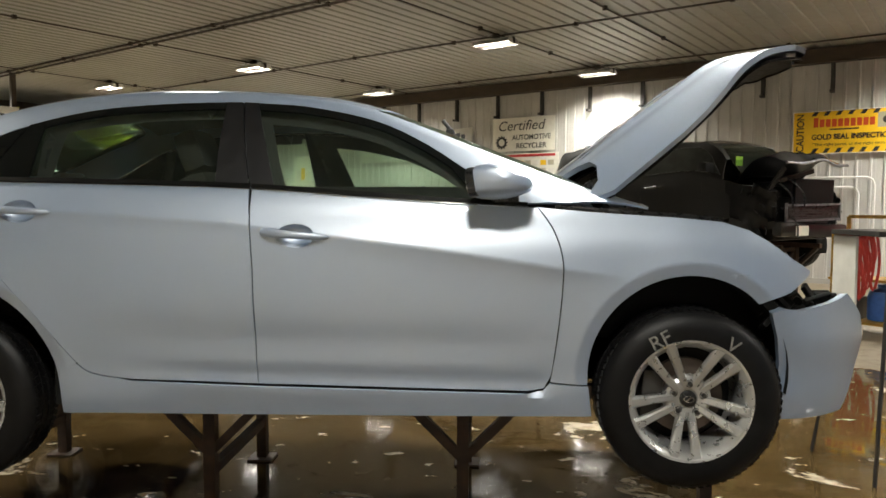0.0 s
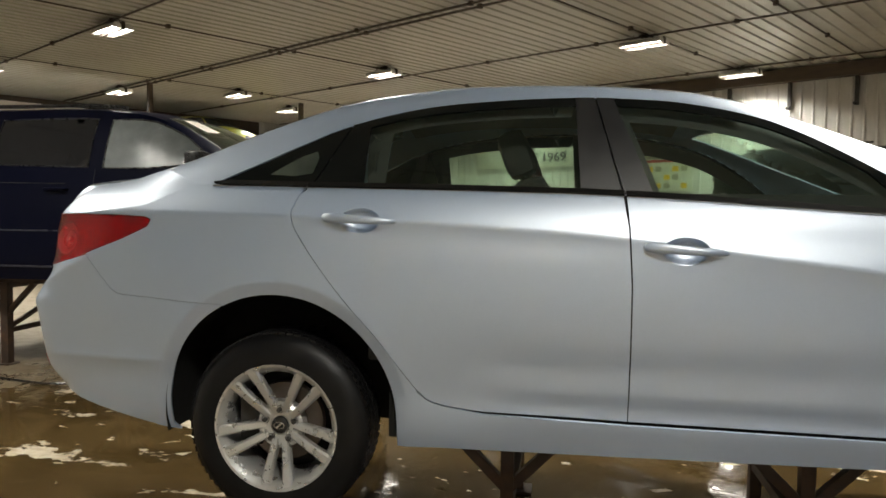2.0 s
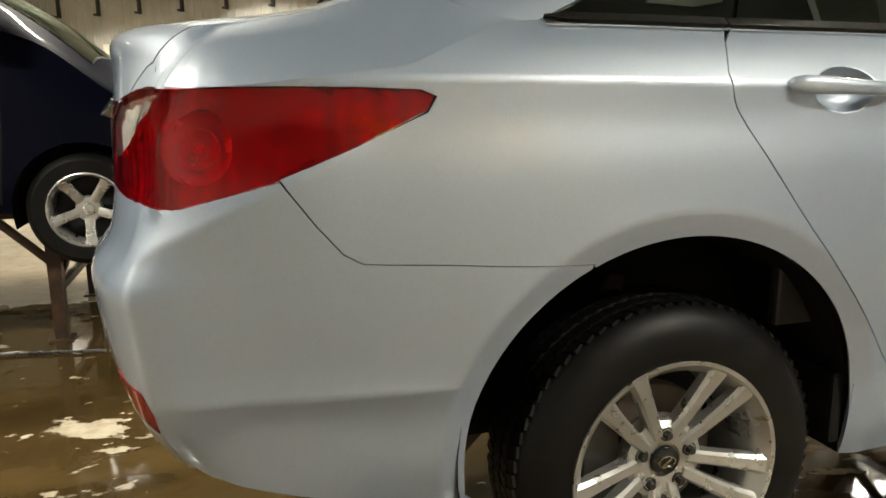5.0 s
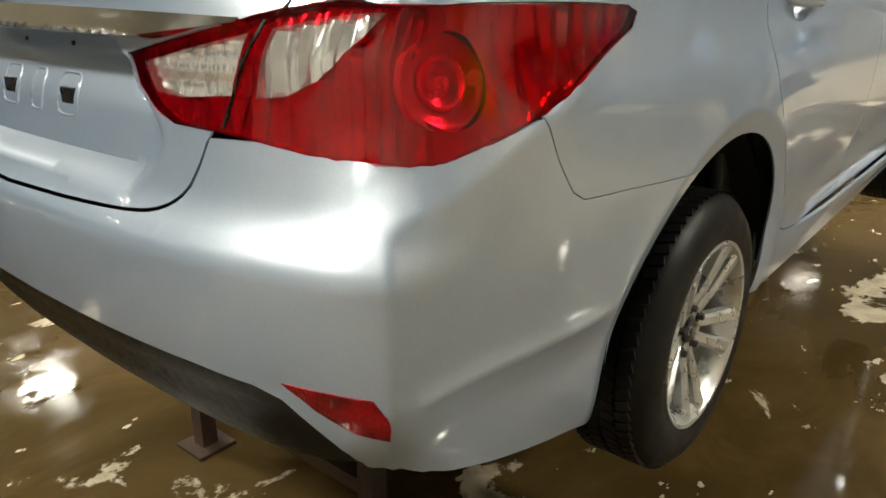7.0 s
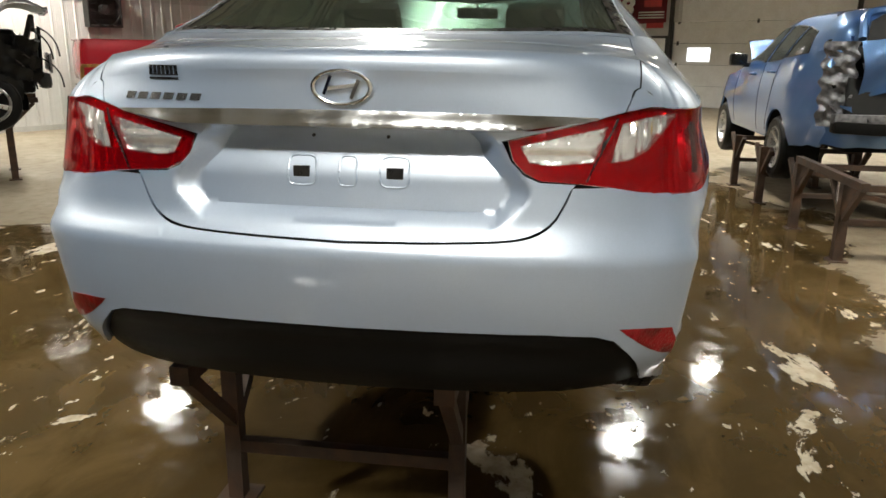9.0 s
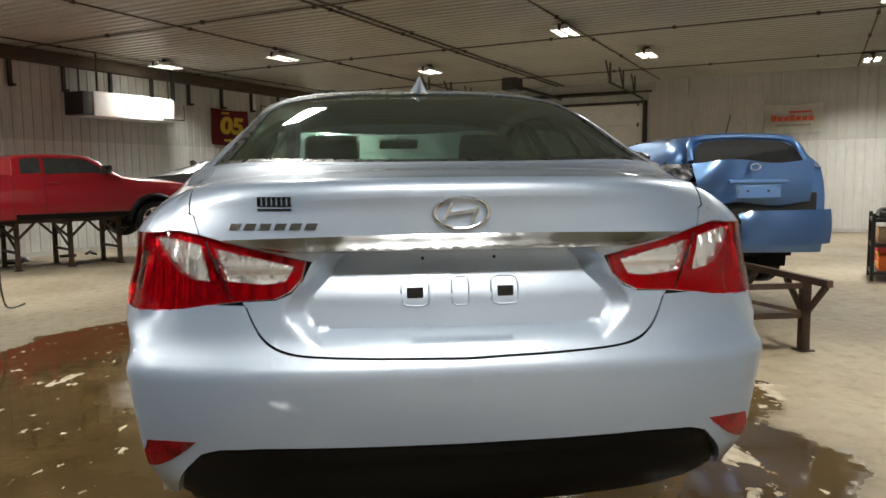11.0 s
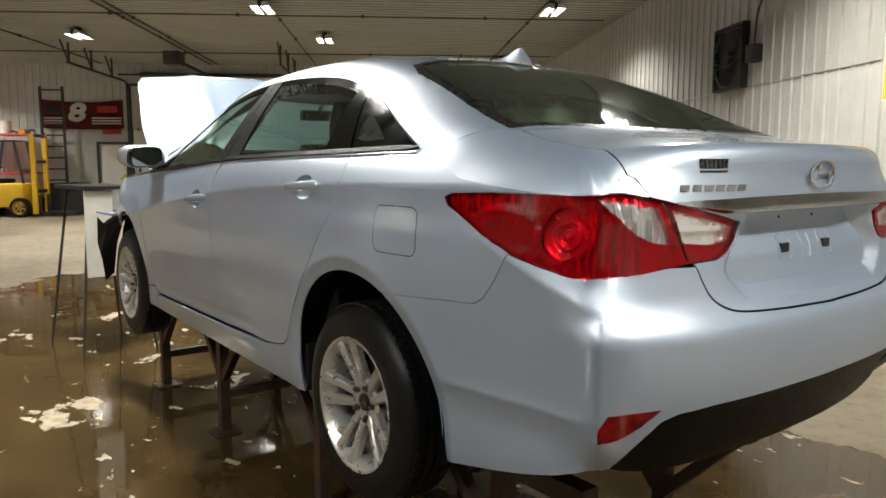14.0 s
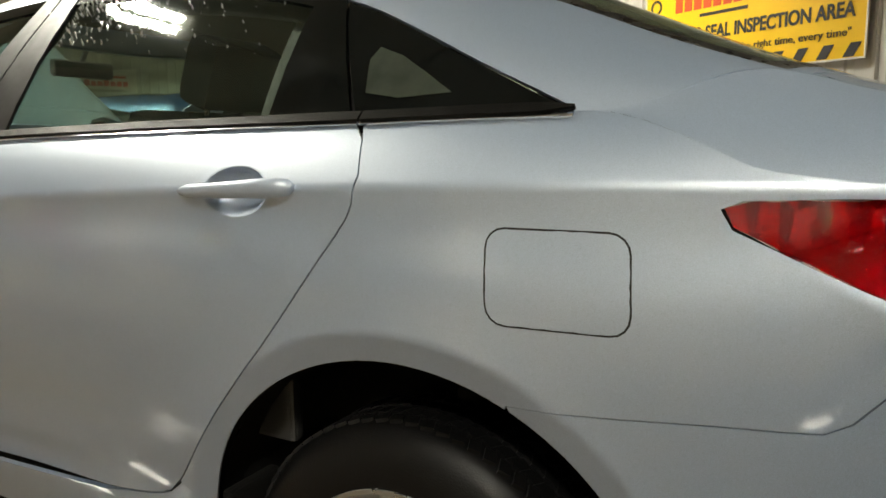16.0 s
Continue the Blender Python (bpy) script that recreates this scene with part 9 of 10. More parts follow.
ob = board("racing_flag", "red and black racing flag with a white number", "flag", 2.35, 0.85, east(9.8, 2.92, 0.07), DARKRED, sag=0.08)
words(ob, "8", -0.15, 0.02, 0.72, CLOTHWHITE, wide=0.50, bold=0.03, out=-0.06, slant=0.2)
for z in (-0.12, -0.20, -0.28):
    patch(ob, "stripe", -1.12, -0.55, z - 0.018, z + 0.018, CLOTHWHITE, -0.045)
    patch(ob, "stripe", 0.25, 1.10, z - 0.018, z + 0.018, CLOTHWHITE, -0.045)
patch(ob, "faded_bar", -1.05, -0.7, 0.0, 0.24, BLACK, -0.045)
patch(ob, "faded_bar", 0.42, 1.0, 0.04, 0.24, SIGNRED, -0.045)

ob = board("cream_banner", "cream cloth banner with orange lettering shown as bars", "banner", 1.45, 0.78, east(-0.7, 3.12, 0.06), CLOTHWHITE, sag=0.04)
for k in range(7):
    patch(ob, "brand_bar", -0.55 + k * 0.155, -0.55 + k * 0.155 + 0.125, -0.08, 0.08 if k in (0, 3) else 0.04, BRANDRED, -0.045)
patch(ob, "brand_line", -0.1, 0.45, 0.13, 0.19, BRANDRED, -0.045)
patch(ob, "brand_line", -0.45, 0.45, -0.22, -0.17, SIGNGREY, -0.045)


def wall_fan(m, s, label):
    ob = thing("wall_fan", label, "fan", "wall fans", m)
    bm = bmesh.new()
    for a, b, c, d in ((-s, s, s - 0.03, s), (-s, s, -s, -s + 0.03), (-s, -s + 0.03, -s + 0.03, s - 0.03), (s - 0.03, s, -s + 0.03, s - 0.03)):
        box(bm, a, b, -0.22, 0.0, c, d)
    part("housing", bm, FANMET, ob, smooth=False)
    bm = bmesh.new()
    lathe(bm, [(s * 0.90, -0.18), (s * 0.93, -0.20), (s * 0.99, -0.20)], 32)
    box(bm, -s + 0.05, s - 0.05, -0.06, -0.04, -s + 0.05, s - 0.05)
    part("shroud", bm, FANMET, ob)
    for k in range(4):
        bm = bmesh.new()
        mm = Matrix.Rotation(math.pi * k / 2 + 0.4, 4, "Y")
        vs = [bm.verts.new(mm @ Vector(p)) for p in ((0.05, -0.10, -0.05), (s * 0.85, -0.14, -0.14), (s * 0.87, -0.09, 0.12), (0.05, -0.08, 0.05))]
        bm.faces.new(vs)
        bmesh.ops.solidify(bm, geom=bm.faces[:], thickness=0.006)
        part("blade", bm, DARKMET, ob)
    bm = bmesh.new()
    lathe(bm, [(0.0, -0.26), (0.09, -0.25), (0.10, -0.12)], 18)
    part("motor", bm, FANMET, ob)
    for k in range(7):
        bm = bmesh.new()
        z = -s + 2 * s * (k + 0.5) / 7
        tube(bm, [(-s + 0.05, -0.235, z), (s - 0.05, -0.235, z)], 0.006, 5)
        part("guard_bar", bm, FANMET, ob)
    bm = bmesh.new()
    tube(bm, [(-s * 0.95, -0.25, -s * 0.05), (0.0, -0.25, -s * 0.30), (s * 0.95, -0.25, -s * 0.05)], 0.010, 6)
    part("brace", bm, DARKMET, ob, "bent steel brace")
    return ob


wall_fan(north(5.15, 2.31, 0.03), 0.34, "square black wall fan with dusty blades")
wall_fan(south(7.0, 2.91, 0.03) @ Matrix.Diagonal((1, 0.45, 1, 1)), 0.42, "large square black exhaust fan in the wall")
bm = bmesh.new()
box(bm, -0.09, 0.09, -0.14, 0, -0.11, 0.11, 0.012)
tube(bm, smooth_line([(0, -0.07, 0.1), (0.1, -0.1, 0.45), (0.3, -0.1, 0.75), (0.35, -0.05, 1.3)], 0.1), 0.012, 6)
tagged(part("switch_box", bm, FANMET, m=south(6.3, 2.88, 0.03)), "dark electrical box with a bent conduit on the wall", "switch box")


def heater():
    ob = thing("unit_heater", "long white unit heater hung from the ceiling by straps", "heater", m=at_build(9.75, 13.15, 3.30))
    bm = bmesh.new()
    box(bm, -1.02, 1.25, -0.32, 0.32, -0.27, 0.27, 0.02)
    part("casing", bm, WHITE, ob, "white enamelled steel casing")
    bm = bmesh.new()
    box(bm, -1.28, -1.02, -0.30, 0.30, -0.25, 0.25, 0.015)
    part("burner_box", bm, FANMET, ob, "black burner box")
    bm = bmesh.new()
    tube(bm, smooth_line([(1.25, 0.1, 0.0), (1.5, 0.1, 0.05), (1.62, 0.1, 0.3), (1.62, 0.1, 1.1)], 0.1), 0.055, 10)
    part("flue", bm, DARKMET, ob)
    bm = bmesh.new()
    tube(bm, [(0.9, -0.34, -0.22), (1.55, -0.34, -0.22), (1.55, -0.34, 0.15)], 0.02, 6)
    part("gas_pipe", bm, DARKMET, ob)
    for x in (-0.9, 1.1):
        for y in (-0.3, 0.3):
            bm = bmesh.new()
            beam(bm, (x, y, 0.25), (x, y, TOP - 3.30), 0.03, 0.03)
            part("strap", bm, PIPE, ob, smooth=False)


heater()
# dark beam and hangers along the top of the north wall
bm = bmesh.new()
box(bm, U0, U1, V1 - 0.24, V1 - 0.025, 4.12, 4.38)
tagged(part("trim_beam", bm, DARKWOOD, smooth=False, m=BUILD.copy()), "dark timber beam along the wall top", "beam", kind="structure")
for k in range(27):
    bm = bmesh.new()
    box(bm, -0.035, 0.035, -0.10, -0.03, -0.55, 0.0, 0.004)
    box(bm, -0.03, 0.03, -0.22, -0.10, -0.55, -0.50, 0.004)
    tagged(part("wall_hook", bm, DARKMET, smooth=False, m=north(-14.6 + 1.22 * k, 4.12, 0.0)), "dark steel hook bracket on the wall top", "hook", "wall hooks")


def rails(name, m, w, label):
    ob = thing(name, label, "pipe rail", "pipe rails", m)
    for z0, z1 in ((1.05, 2.0), (1.15, 1.82)):
        bm = bmesh.new()
        tube(bm, [(-w / 2, -0.12, 0.0), (-w / 2, -0.12, z0)] + smooth_line([(-w / 2, -0.12, z1 - 0.15), (-w / 2 + 0.04, -0.12, z1 - 0.04), (-w / 2 + 0.15, -0.12, z1)], 0.05) + smooth_line([(w / 2 - 0.15, -0.12, z1), (w / 2 - 0.04, -0.12, z1 - 0.04), (w / 2, -0.12, z1 - 0.15)], 0.05) + [(w / 2, -0.12, 0.0)], 0.022, 7)
        part("pipe", bm, WHITE, ob)
        w -= 0.5
    return ob


rails("pipe_rail", north(0.6, 0, 0.0), 2.8, "white bent pipe rail standing against the wall")
for z, u0, u1 in ((1.05, -14.0, 1.0), (1.45, -14.0, 1.0)):
    bm = bmesh.new()
    tube(bm, [(u0, V0 + 0.10, z), (u1, V0 + 0.10, z)], 0.02, 6)
    for k in range(9):
        u = u0 + (u1 - u0) * k / 8
        beam(bm, (u, V0 + 0.02, z), (u, V0 + 0.10, z), 0.03, 0.03)
    tagged(part("wall_pipe", bm, DARKMET, m=BUILD.copy()), "thin dark pipe fixed along the white wall", "pipe", "wall pipes")

# ---- loose things in the hall ----


def oxy_cart():
    ob = thing("hose_cart", "yellow steel cart with red hoses and a blue tank", "hose cart", m=at_build(2.65, 7.9, 0, -12))
    for x in (-0.38, 0.38):
        for y in (-0.22, 0.22):
            bm = bmesh.new()
            beam(bm, (x, y, 0.10), (x, y, 1.35 if y > 0 else 1.15), 0.04, 0.04)
            part("post", bm, RUSTYEL, ob, smooth=False)
            bm = bmesh.new()
            lathe(bm, [(0.0, -0.02), (0.05, -0.02), (0.055, 0.0), (0.05, 0.02), (0.0, 0.02)], 14)
            bmesh.ops.transform(bm, matrix=Matrix.Translation((x, y, 0.055)), verts=bm.verts)
            part("castor", bm, RUBBER, ob)
    for z in (0.13, 0.62):
        bm = bmesh.new()
        box(bm, -0.42, 0.42, -0.26, 0.26, z, z + 0.03, 0.004)
        part("shelf", bm, RUSTYEL, ob, smooth=False)
    bm = bmesh.new()
    beam(bm, (-0.38, 0.22, 1.35), (0.38, 0.22, 1.35), 0.04, 0.04)
    part("top_bar", bm, RUSTYEL, ob, smooth=False)
    bm = bmesh.new()
    beam(bm, (-0.38, -0.22, 1.15), (0.38, -0.22, 1.15), 0.04, 0.04)
    part("handle_bar", bm, RUSTYEL, ob, smooth=False)
    rng = random.Random(4)
    for k in range(12):
        bm = bmesh.new()
        x, h = -0.24 + k * 0.024 + rng.uniform(-0.02, 0.02), rng.uniform(0.42, 0.85)
        tube(bm, smooth_line([(x, -0.28, 1.19), (x - 0.03, -0.32, 1.1), (x + rng.uniform(-.05, .05), -0.31, 1.19 - h * 0.6), (x + 0.04, -0.30, 1.19 - h), (x + 0.09, -0.29, 1.19 - h * 0.6), (x + 0.06, -0.27, 1.1), (x + 0.03, -0.24, 1.19)], 0.06), 0.016, 6)
        part("hose_loop", bm, REDHOSE, ob, "red rubber hose")
    bm = bmesh.new()
    lathe(bm, [(0.0, 0.16), (0.14, 0.17), (0.15, 0.20), (0.15, 0.44), (0.13, 0.50), (0.05, 0.53), (0.05, 0.58), (0.0, 0.58)], 24, "z")
    bmesh.ops.transform(bm, matrix=Matrix.Translation((0.08, 0, 0)), verts=bm.verts)
    part("tank", bm, BLUEPL, ob, "blue steel tank")
    bm = bmesh.new()
    box(bm, -0.36, -0.12, -0.18, 0.15, 0.16, 0.42, 0.01)
    part("pump", bm, DARKMET, ob)
    bm = bmesh.new()
    lathe(bm, [(0.0, 0.66), (0.10, 0.66), (0.12, 0.70), (0.13, 0.95), (0.125, 0.95), (0.115, 0.70)], 20, "z")
    bmesh.ops.transform(bm, matrix=Matrix.Translation((0.25, 0.05, 0)), verts=bm.verts)
    part("bucket", bm, CLOTHWHITE, ob, "pale plastic bucket")
    bm = bmesh.new()
    tube(bm, smooth_line([(0.3, -0.2, 1.1), (0.45, -0.3, 0.8), (0.5, -0.25, 0.3), (0.62, -0.1, 0.03), (0.9, 0.1, 0.02)], 0.08), 0.012, 6)
    part("black_cable", bm, TRIM, ob)


def forklift():
    ob = thing("forklift", "yellow forklift truck with raised mast, dusty", "forklift", m=at_build(18.4, 11.1, 0, -90))
    bm = bmesh.new()
    box(bm, -0.95, 0.55, -0.52, 0.52, 0.28, 0.92, 0.06)
    part("chassis", bm, YELLOW, ob, "dirty yellow chassis")
    bm = bmesh.new()
    box(bm, -1.20, -0.80, -0.50, 0.50, 0.32, 1.08, 0.10)
    part("counterweight", bm, YELLOW, ob)
    for x in (-0.75, 0.45):
        for y in (-0.50, 0.50):
            plain_wheel(ob, x, y, 0.27 if x > 0 else 0.24, 0.27 if x > 0 else 0.24, 6, rim=RUSTYEL, dirty=True)
    for y in (-0.36, 0.36):
        bm = bmesh.new()
        beam(bm, (0.78, y, 0.08), (0.78, y, 2.25), 0.09, 0.12)
        part("mast_rail", bm, YELLOW, ob, "yellow mast rail", smooth=False)
        bm = bmesh.new()
        beam(bm, (-0.55, y, 0.9), (-0.35, y, 2.05), 0.05, 0.05)
        beam(bm, (0.5, y, 0.9), (0.3, y, 2.05), 0.05, 0.05)
        part("guard_post", bm, DARKMET, ob, smooth=False)
        bm = bmesh.new()
        box(bm, 0.83, 1.75, y * 0.7 - 0.05, y * 0.7 + 0.05, 0.10, 0.14, 0.005)
        box(bm, 0.83, 0.88, y * 0.7 - 0.05, y * 0.7 + 0.05, 0.10, 0.60, 0.005)
        part("fork", bm, DARKMET, ob, smooth=False)
    for z in (0.7, 1.5, 2.2):
        bm = bmesh.new()
        beam(bm, (0.78, -0.36, z), (0.78, 0.36, z), 0.06, 0.08)
        part("mast_tie", bm, DARKMET, ob, smooth=False)
    for k in range(6):
        bm = bmesh.new()
        x = -0.35 + 0.13 * k
        beam(bm, (x, -0.38, 2.07), (x, 0.38, 2.07), 0.035, 0.035)
        part("guard_bar", bm, DARKMET, ob, smooth=False)
    bm = bmesh.new()
    box(bm, -0.5, 0.0, -0.25, 0.25, 0.92, 1.04, 0.03)
    box(bm, -0.58, -0.46, -0.25, 0.25, 1.0, 1.42, 0.03)
    part("seat", bm, PLASTIC, ob, "black seat")
    bm = bmesh.new()
    lathe(bm, [(0.0, -0.05), (0.10, -0.05), (0.11, 0.0), (0.11, 0.45), (0.09, 0.5), (0.0, 0.5)], 18, "x")
    bmesh.ops.transform(bm, matrix=Matrix.Translation((-1.0, 0.0, 1.22)), verts=bm.verts)
    part("gas_bottle", bm, CLOTHWHITE, ob, "white gas bottle")


def shelf_unit(name, label, m, w, d, levels, h, mat, shelfmat=None):
    ob = thing(name, label, "shelf", "shelves", m)
    for x in (-w / 2, w / 2):
        for y in (-d / 2, d / 2):
            bm = bmesh.new()
            beam(bm, (x, y, 0), (x, y, h), 0.05, 0.05)
            part("post", bm, mat, ob, smooth=False)
    for z in levels:
        bm = bmesh.new()
        box(bm, -w / 2 - 0.02, w / 2 + 0.02, -d / 2 - 0.02, d / 2 + 0.02, z - 0.05, z, 0.004)
        part("shelf_board", bm, shelfmat or mat, ob, smooth=False)
    return ob


def crate(name, label, m, w, d, h, mat, lid=None, category="crate"):
    ob = thing(name, label, category, "stored boxes", m)
    bm = bmesh.new()
    t = 0.012
    box(bm, -w / 2, w / 2, -d / 2, d / 2, 0, t)
    for a, b, c, e in ((-w / 2, w / 2, -d / 2, -d / 2 + t), (-w / 2, w / 2, d / 2 - t, d / 2), (-w / 2, -w / 2 + t, -d / 2 + t, d / 2 - t), (w / 2 - t, w / 2, -d / 2 + t, d / 2 - t)):
        box(bm, a, b, c, e, t, h)
    part("box_body", bm, mat, ob, smooth=False)
    bm = bmesh.new()
    for z in (h * 0.35, h * 0.92):
        box(bm, -w / 2 - 0.012, w / 2 + 0.012, -d / 2 - 0.012, -d / 2, z, z + 0.03)
        box(bm, -w / 2 - 0.012, w / 2 + 0.012, d / 2, d / 2 + 0.012, z, z + 0.03)
    part("rim", bm, lid or mat, ob, smooth=False)
    return ob


def heap(seed, m, n, w, d, top, mats, name="scrap_part", label="dark loose car part lying in a heap", group="loose parts"):
    """Loose car parts: bent plates, rods and lumps, each a thing of its own resting on the support."""
    rng = random.Random(seed)
    for k in range(n):
        bm = bmesh.new()
        a, b, c = rng.uniform(0.06, 0.2), rng.uniform(0.05, 0.14), rng.uniform(0.04, 0.14)
        kind = k % 3
        if kind == 0:
            box(bm, -a, a, -b, b, 0, c, min(a, b, c) * 0.35)
        elif kind == 1:
            lathe(bm, [(0.0, 0.0), (b, 0.0), (b * 1.1, c * 0.4), (b * 0.6, c), (0.0, c)], 14, "z")
        else:
            tube(bm, smooth_line([(-a * 1.4, 0, 0.03), (-a * 0.4, b, 0.03 + c), (a * 0.5, -b * 0.5, 0.03 + c * 0.6), (a * 1.4, b * 0.3, 0.03)], 0.05), 0.028, 6)
        tagged(part(name, bm, mats[k % len(mats)], m=m @ pose(rng.uniform(-w, w), rng.uniform(-d, d), top, 0, 0, rng.uniform(0, 360))), label, "car part", group)


oxy_cart()
forklift()
# along the south wall in the east
shelf_unit("steel_shelf", "black steel shelf loaded with bins and parts", at_build(11.6, -3.35, 0), 2.4, 0.6, (0.12, 0.75, 1.32), 1.75, FANMET)
crate("storage_bin", "green plastic storage bin on the shelf", at_build(11.3, -3.3, 1.32), 0.62, 0.42, 0.26, GREENPL)
crate("storage_bin", "blue plastic storage bin on the shelf", at_build(11.25, -3.3, 0.98), 0.66, 0.44, 0.30, BLUEPL)
crate("storage_bin", "dark blue plastic bin on the shelf", at_build(12.1, -3.3, 1.32), 0.55, 0.42, 0.24, BLUEPL)
crate("cardboard_box", "brown cardboard box on the shelf", at_build(12.1, -3.25, 0.75), 0.6, 0.45, 0.36, CARD, category="box")
crate("cardboard_box", "brown cardboard box with torn flaps", at_build(10.75, -3.2, 0.75), 0.5, 0.4, 0.3, CARD, category="box")
crate("black_crate", "black plastic crate of parts on top", at_build(10.8, -3.3, 1.32), 0.5, 0.4, 0.28, FANMET)
heap(1, at_build(11.6, -3.35, 0), 9, 1.0, 0.15, 1.60, (FANMET, DARKMET, SCRAP))
heap(2, at_build(11.6, -3.3, 0), 10, 1.05, 0.15, 0.12, (FANMET, DARKMET, SCRAP, RUBBER))
cart = shelf_unit("tool_cart", "black wheeled tool cart with an orange box", at_build(10.4, -2.35, 0), 0.75, 0.5, (0.14, 0.55, 0.92), 1.0, FANMET)
crate("tool_box", "orange and yellow plastic tool box", at_build(10.4, -2.35, 0.14), 0.5, 0.32, 0.24, ORANGE, YELLOW, "box")
crate("cardboard_box", "open cardboard box on the cart", at_build(10.4, -2.35, 0.55), 0.45, 0.35, 0.22, CARD, category="box")
heap(3, at_build(10.4, -2.35, 0), 5, 0.25, 0.12, 0.92, (FANMET, SCRAP, DARKMET))
shelf_unit("steel_shelf", "low dark workbench shelf against the wall", at_build(9.2, -3.5, 0), 1.5, 0.5, (0.3, 0.85), 0.88, FANMET)
heap(4, at_build(9.2, -3.5, 0), 9, 0.6, 0.15, 0.85, (FANMET, SIGNRED, SCRAP, DARKMET))
heap(5, at_build(9.2, -3.5, 0), 6, 0.6, 0.15, 0.30, (FANMET, SIGNRED, SCRAP, DARKMET))
heap(6, at_build(13.6, -3.1, 0), 12, 0.7, 0.4, 0.0, (FANMET, SCRAP, DARKMET, RUBBER))


def cone(m):
    ob = thing("traffic_cone", "orange traffic cone with a white band", "traffic cone", m=m)
    bm = bmesh.new()
    box(bm, -0.17, 0.17, -0.17, 0.17, 0.0, 0.03, 0.008)
    part("base", bm, ORANGE, ob, smooth=False)
    bm = bmesh.new()
    lathe(bm, [(0.13, 0.03), (0.09, 0.2), (0.03, 0.6), (0.025, 0.62), (0.0, 0.62)], 20, "z")
    part("cone_body", bm, ORANGE, ob)
    bm = bmesh.new()
    lathe(bm, [(0.0905, 0.26), (0.068, 0.40), (0.066, 0.40), (0.0875, 0.26)], 20, "z")
    part("white_band", bm, SIGNWHITE, ob)


cone(at_build(10.0, -2.9, 0.92 - 0.92))
bm = bmesh.new()
tube(bm, [(0, 0, 0.02), (0, 0, 2.35)], 0.055, 10)
box(bm, -0.16, 0.16, -0.16, 0.16, 0, 0.02)
tagged(part("steel_pole", bm, FANMET, m=at_build(9.3, -2.6, 0)), "black steel pole standing on a foot plate", "pole")
bm = bmesh.new()
box(bm, -0.25, 0.25, -0.25, 0.25, 0.28, 0.44, 0.05)
box(bm, -0.30, -0.16, -0.25, 0.25, 0.40, 0.95, 0.05, Matrix.Rotation(radians(-12), 4, "Y"))
box(bm, -0.2, 0.2, -0.2, 0.2, 0.0, 0.28, 0.02)
tagged(part("loose_seat", bm, SIGNRED, m=at_build(12.9, -2.5, 0, 100)), "red cloth car seat standing on the floor", "car seat")

# the north-east corner
shelf_unit("pallet_rack", "tall pallet rack with red boards, half full", at_build(19.6, 12.0, 0, 90), 2.2, 0.9, (0.15, 1.2, 2.3), 2.35, DARKMET, SIGNRED)
bm = bmesh.new()
lathe(bm, [(0.0, 0.0), (0.13, 0.0), (0.15, 0.36), (0.155, 0.37), (0.0, 0.38)], 20, "z")
tagged(part("plastic_bucket", bm, CLOTHWHITE, m=at_build(19.4, 11.65, 2.3)), "white plastic bucket on the rack's top board", "bucket")
heap(7, at_build(19.6, 12.0, 0, 90), 8, 0.9, 0.3, 2.3, (FANMET, SCRAP, DARKMET, YELLOW))
heap(8, at_build(19.6, 12.0, 0, 90), 10, 0.9, 0.3, 1.2, (FANMET, SCRAP, CARD, DARKMET, SIGNWHITE))
heap(9, at_build(19.6, 12.0, 0, 90), 10, 0.9, 0.3, 0.15, (FANMET, SCRAP, RUBBER, DARKMET))


def ladder(m):
    ob = thing("steel_tower", "dark steel ladder tower leaning by the end wall", "ladder", m=m)
    for x in (-0.32, 0.32):
        bm = bmesh.new()
        beam(bm, (x, 0, 0), (x, 0, 3.7), 0.06, 0.06)
        part("rail", bm, DARKMET, ob, smooth=False)
    for k in range(11):
        bm = bmesh.new()
        beam(bm, (-0.32, 0, 0.3 + 0.33 * k), (0.32, 0, 0.3 + 0.33 * k), 0.045, 0.045)
        part("rung", bm, DARKMET, ob, smooth=False)


ladder(at_build(20.0, 10.6, 0, 90))
bm = bmesh.new()
box(bm, -0.09, 0.09, -0.06, 0.06, 0, 2.36, 0.01)
box(bm, -0.25, 0.25, -0.2, 0.2, 0, 0.02)
tagged(part("yellow_post", bm, YELLOW, smooth=False, m=at_build(18.9, 13.05, 0)), "yellow steel post of a small lift", "post")
crate("parts_crate", "dark steel crate full of scrap", at_build(19.3, 9.9, 0), 0.9, 0.8, 0.9, FANMET)
heap(10, at_build(19.3, 9.9, 0), 7, 0.25, 0.2, 0.75, (FANMET, SCRAP, DARKMET))
heap(11, at_build(15.3, 11.9, 0), 12, 1.3, 0.5, 0.0, (FANMET, SCRAP, RUBBER, DARKMET))
heap(12, at_build(6.5, 12.9, 0), 12, 2.2, 0.3, 0.0, (FANMET, SCRAP, RUBBER, DARKMET))
bm = bmesh.new()
box(bm, -0.012, 0, -0.28, 0.28, -0.12, 0.12)
tagged(part("exit_sign", bm, SIGNRED, smooth=False, m=at_build(U1 - 0.05, 9.0, 2.45)), "small red sign over the service door", "sign")

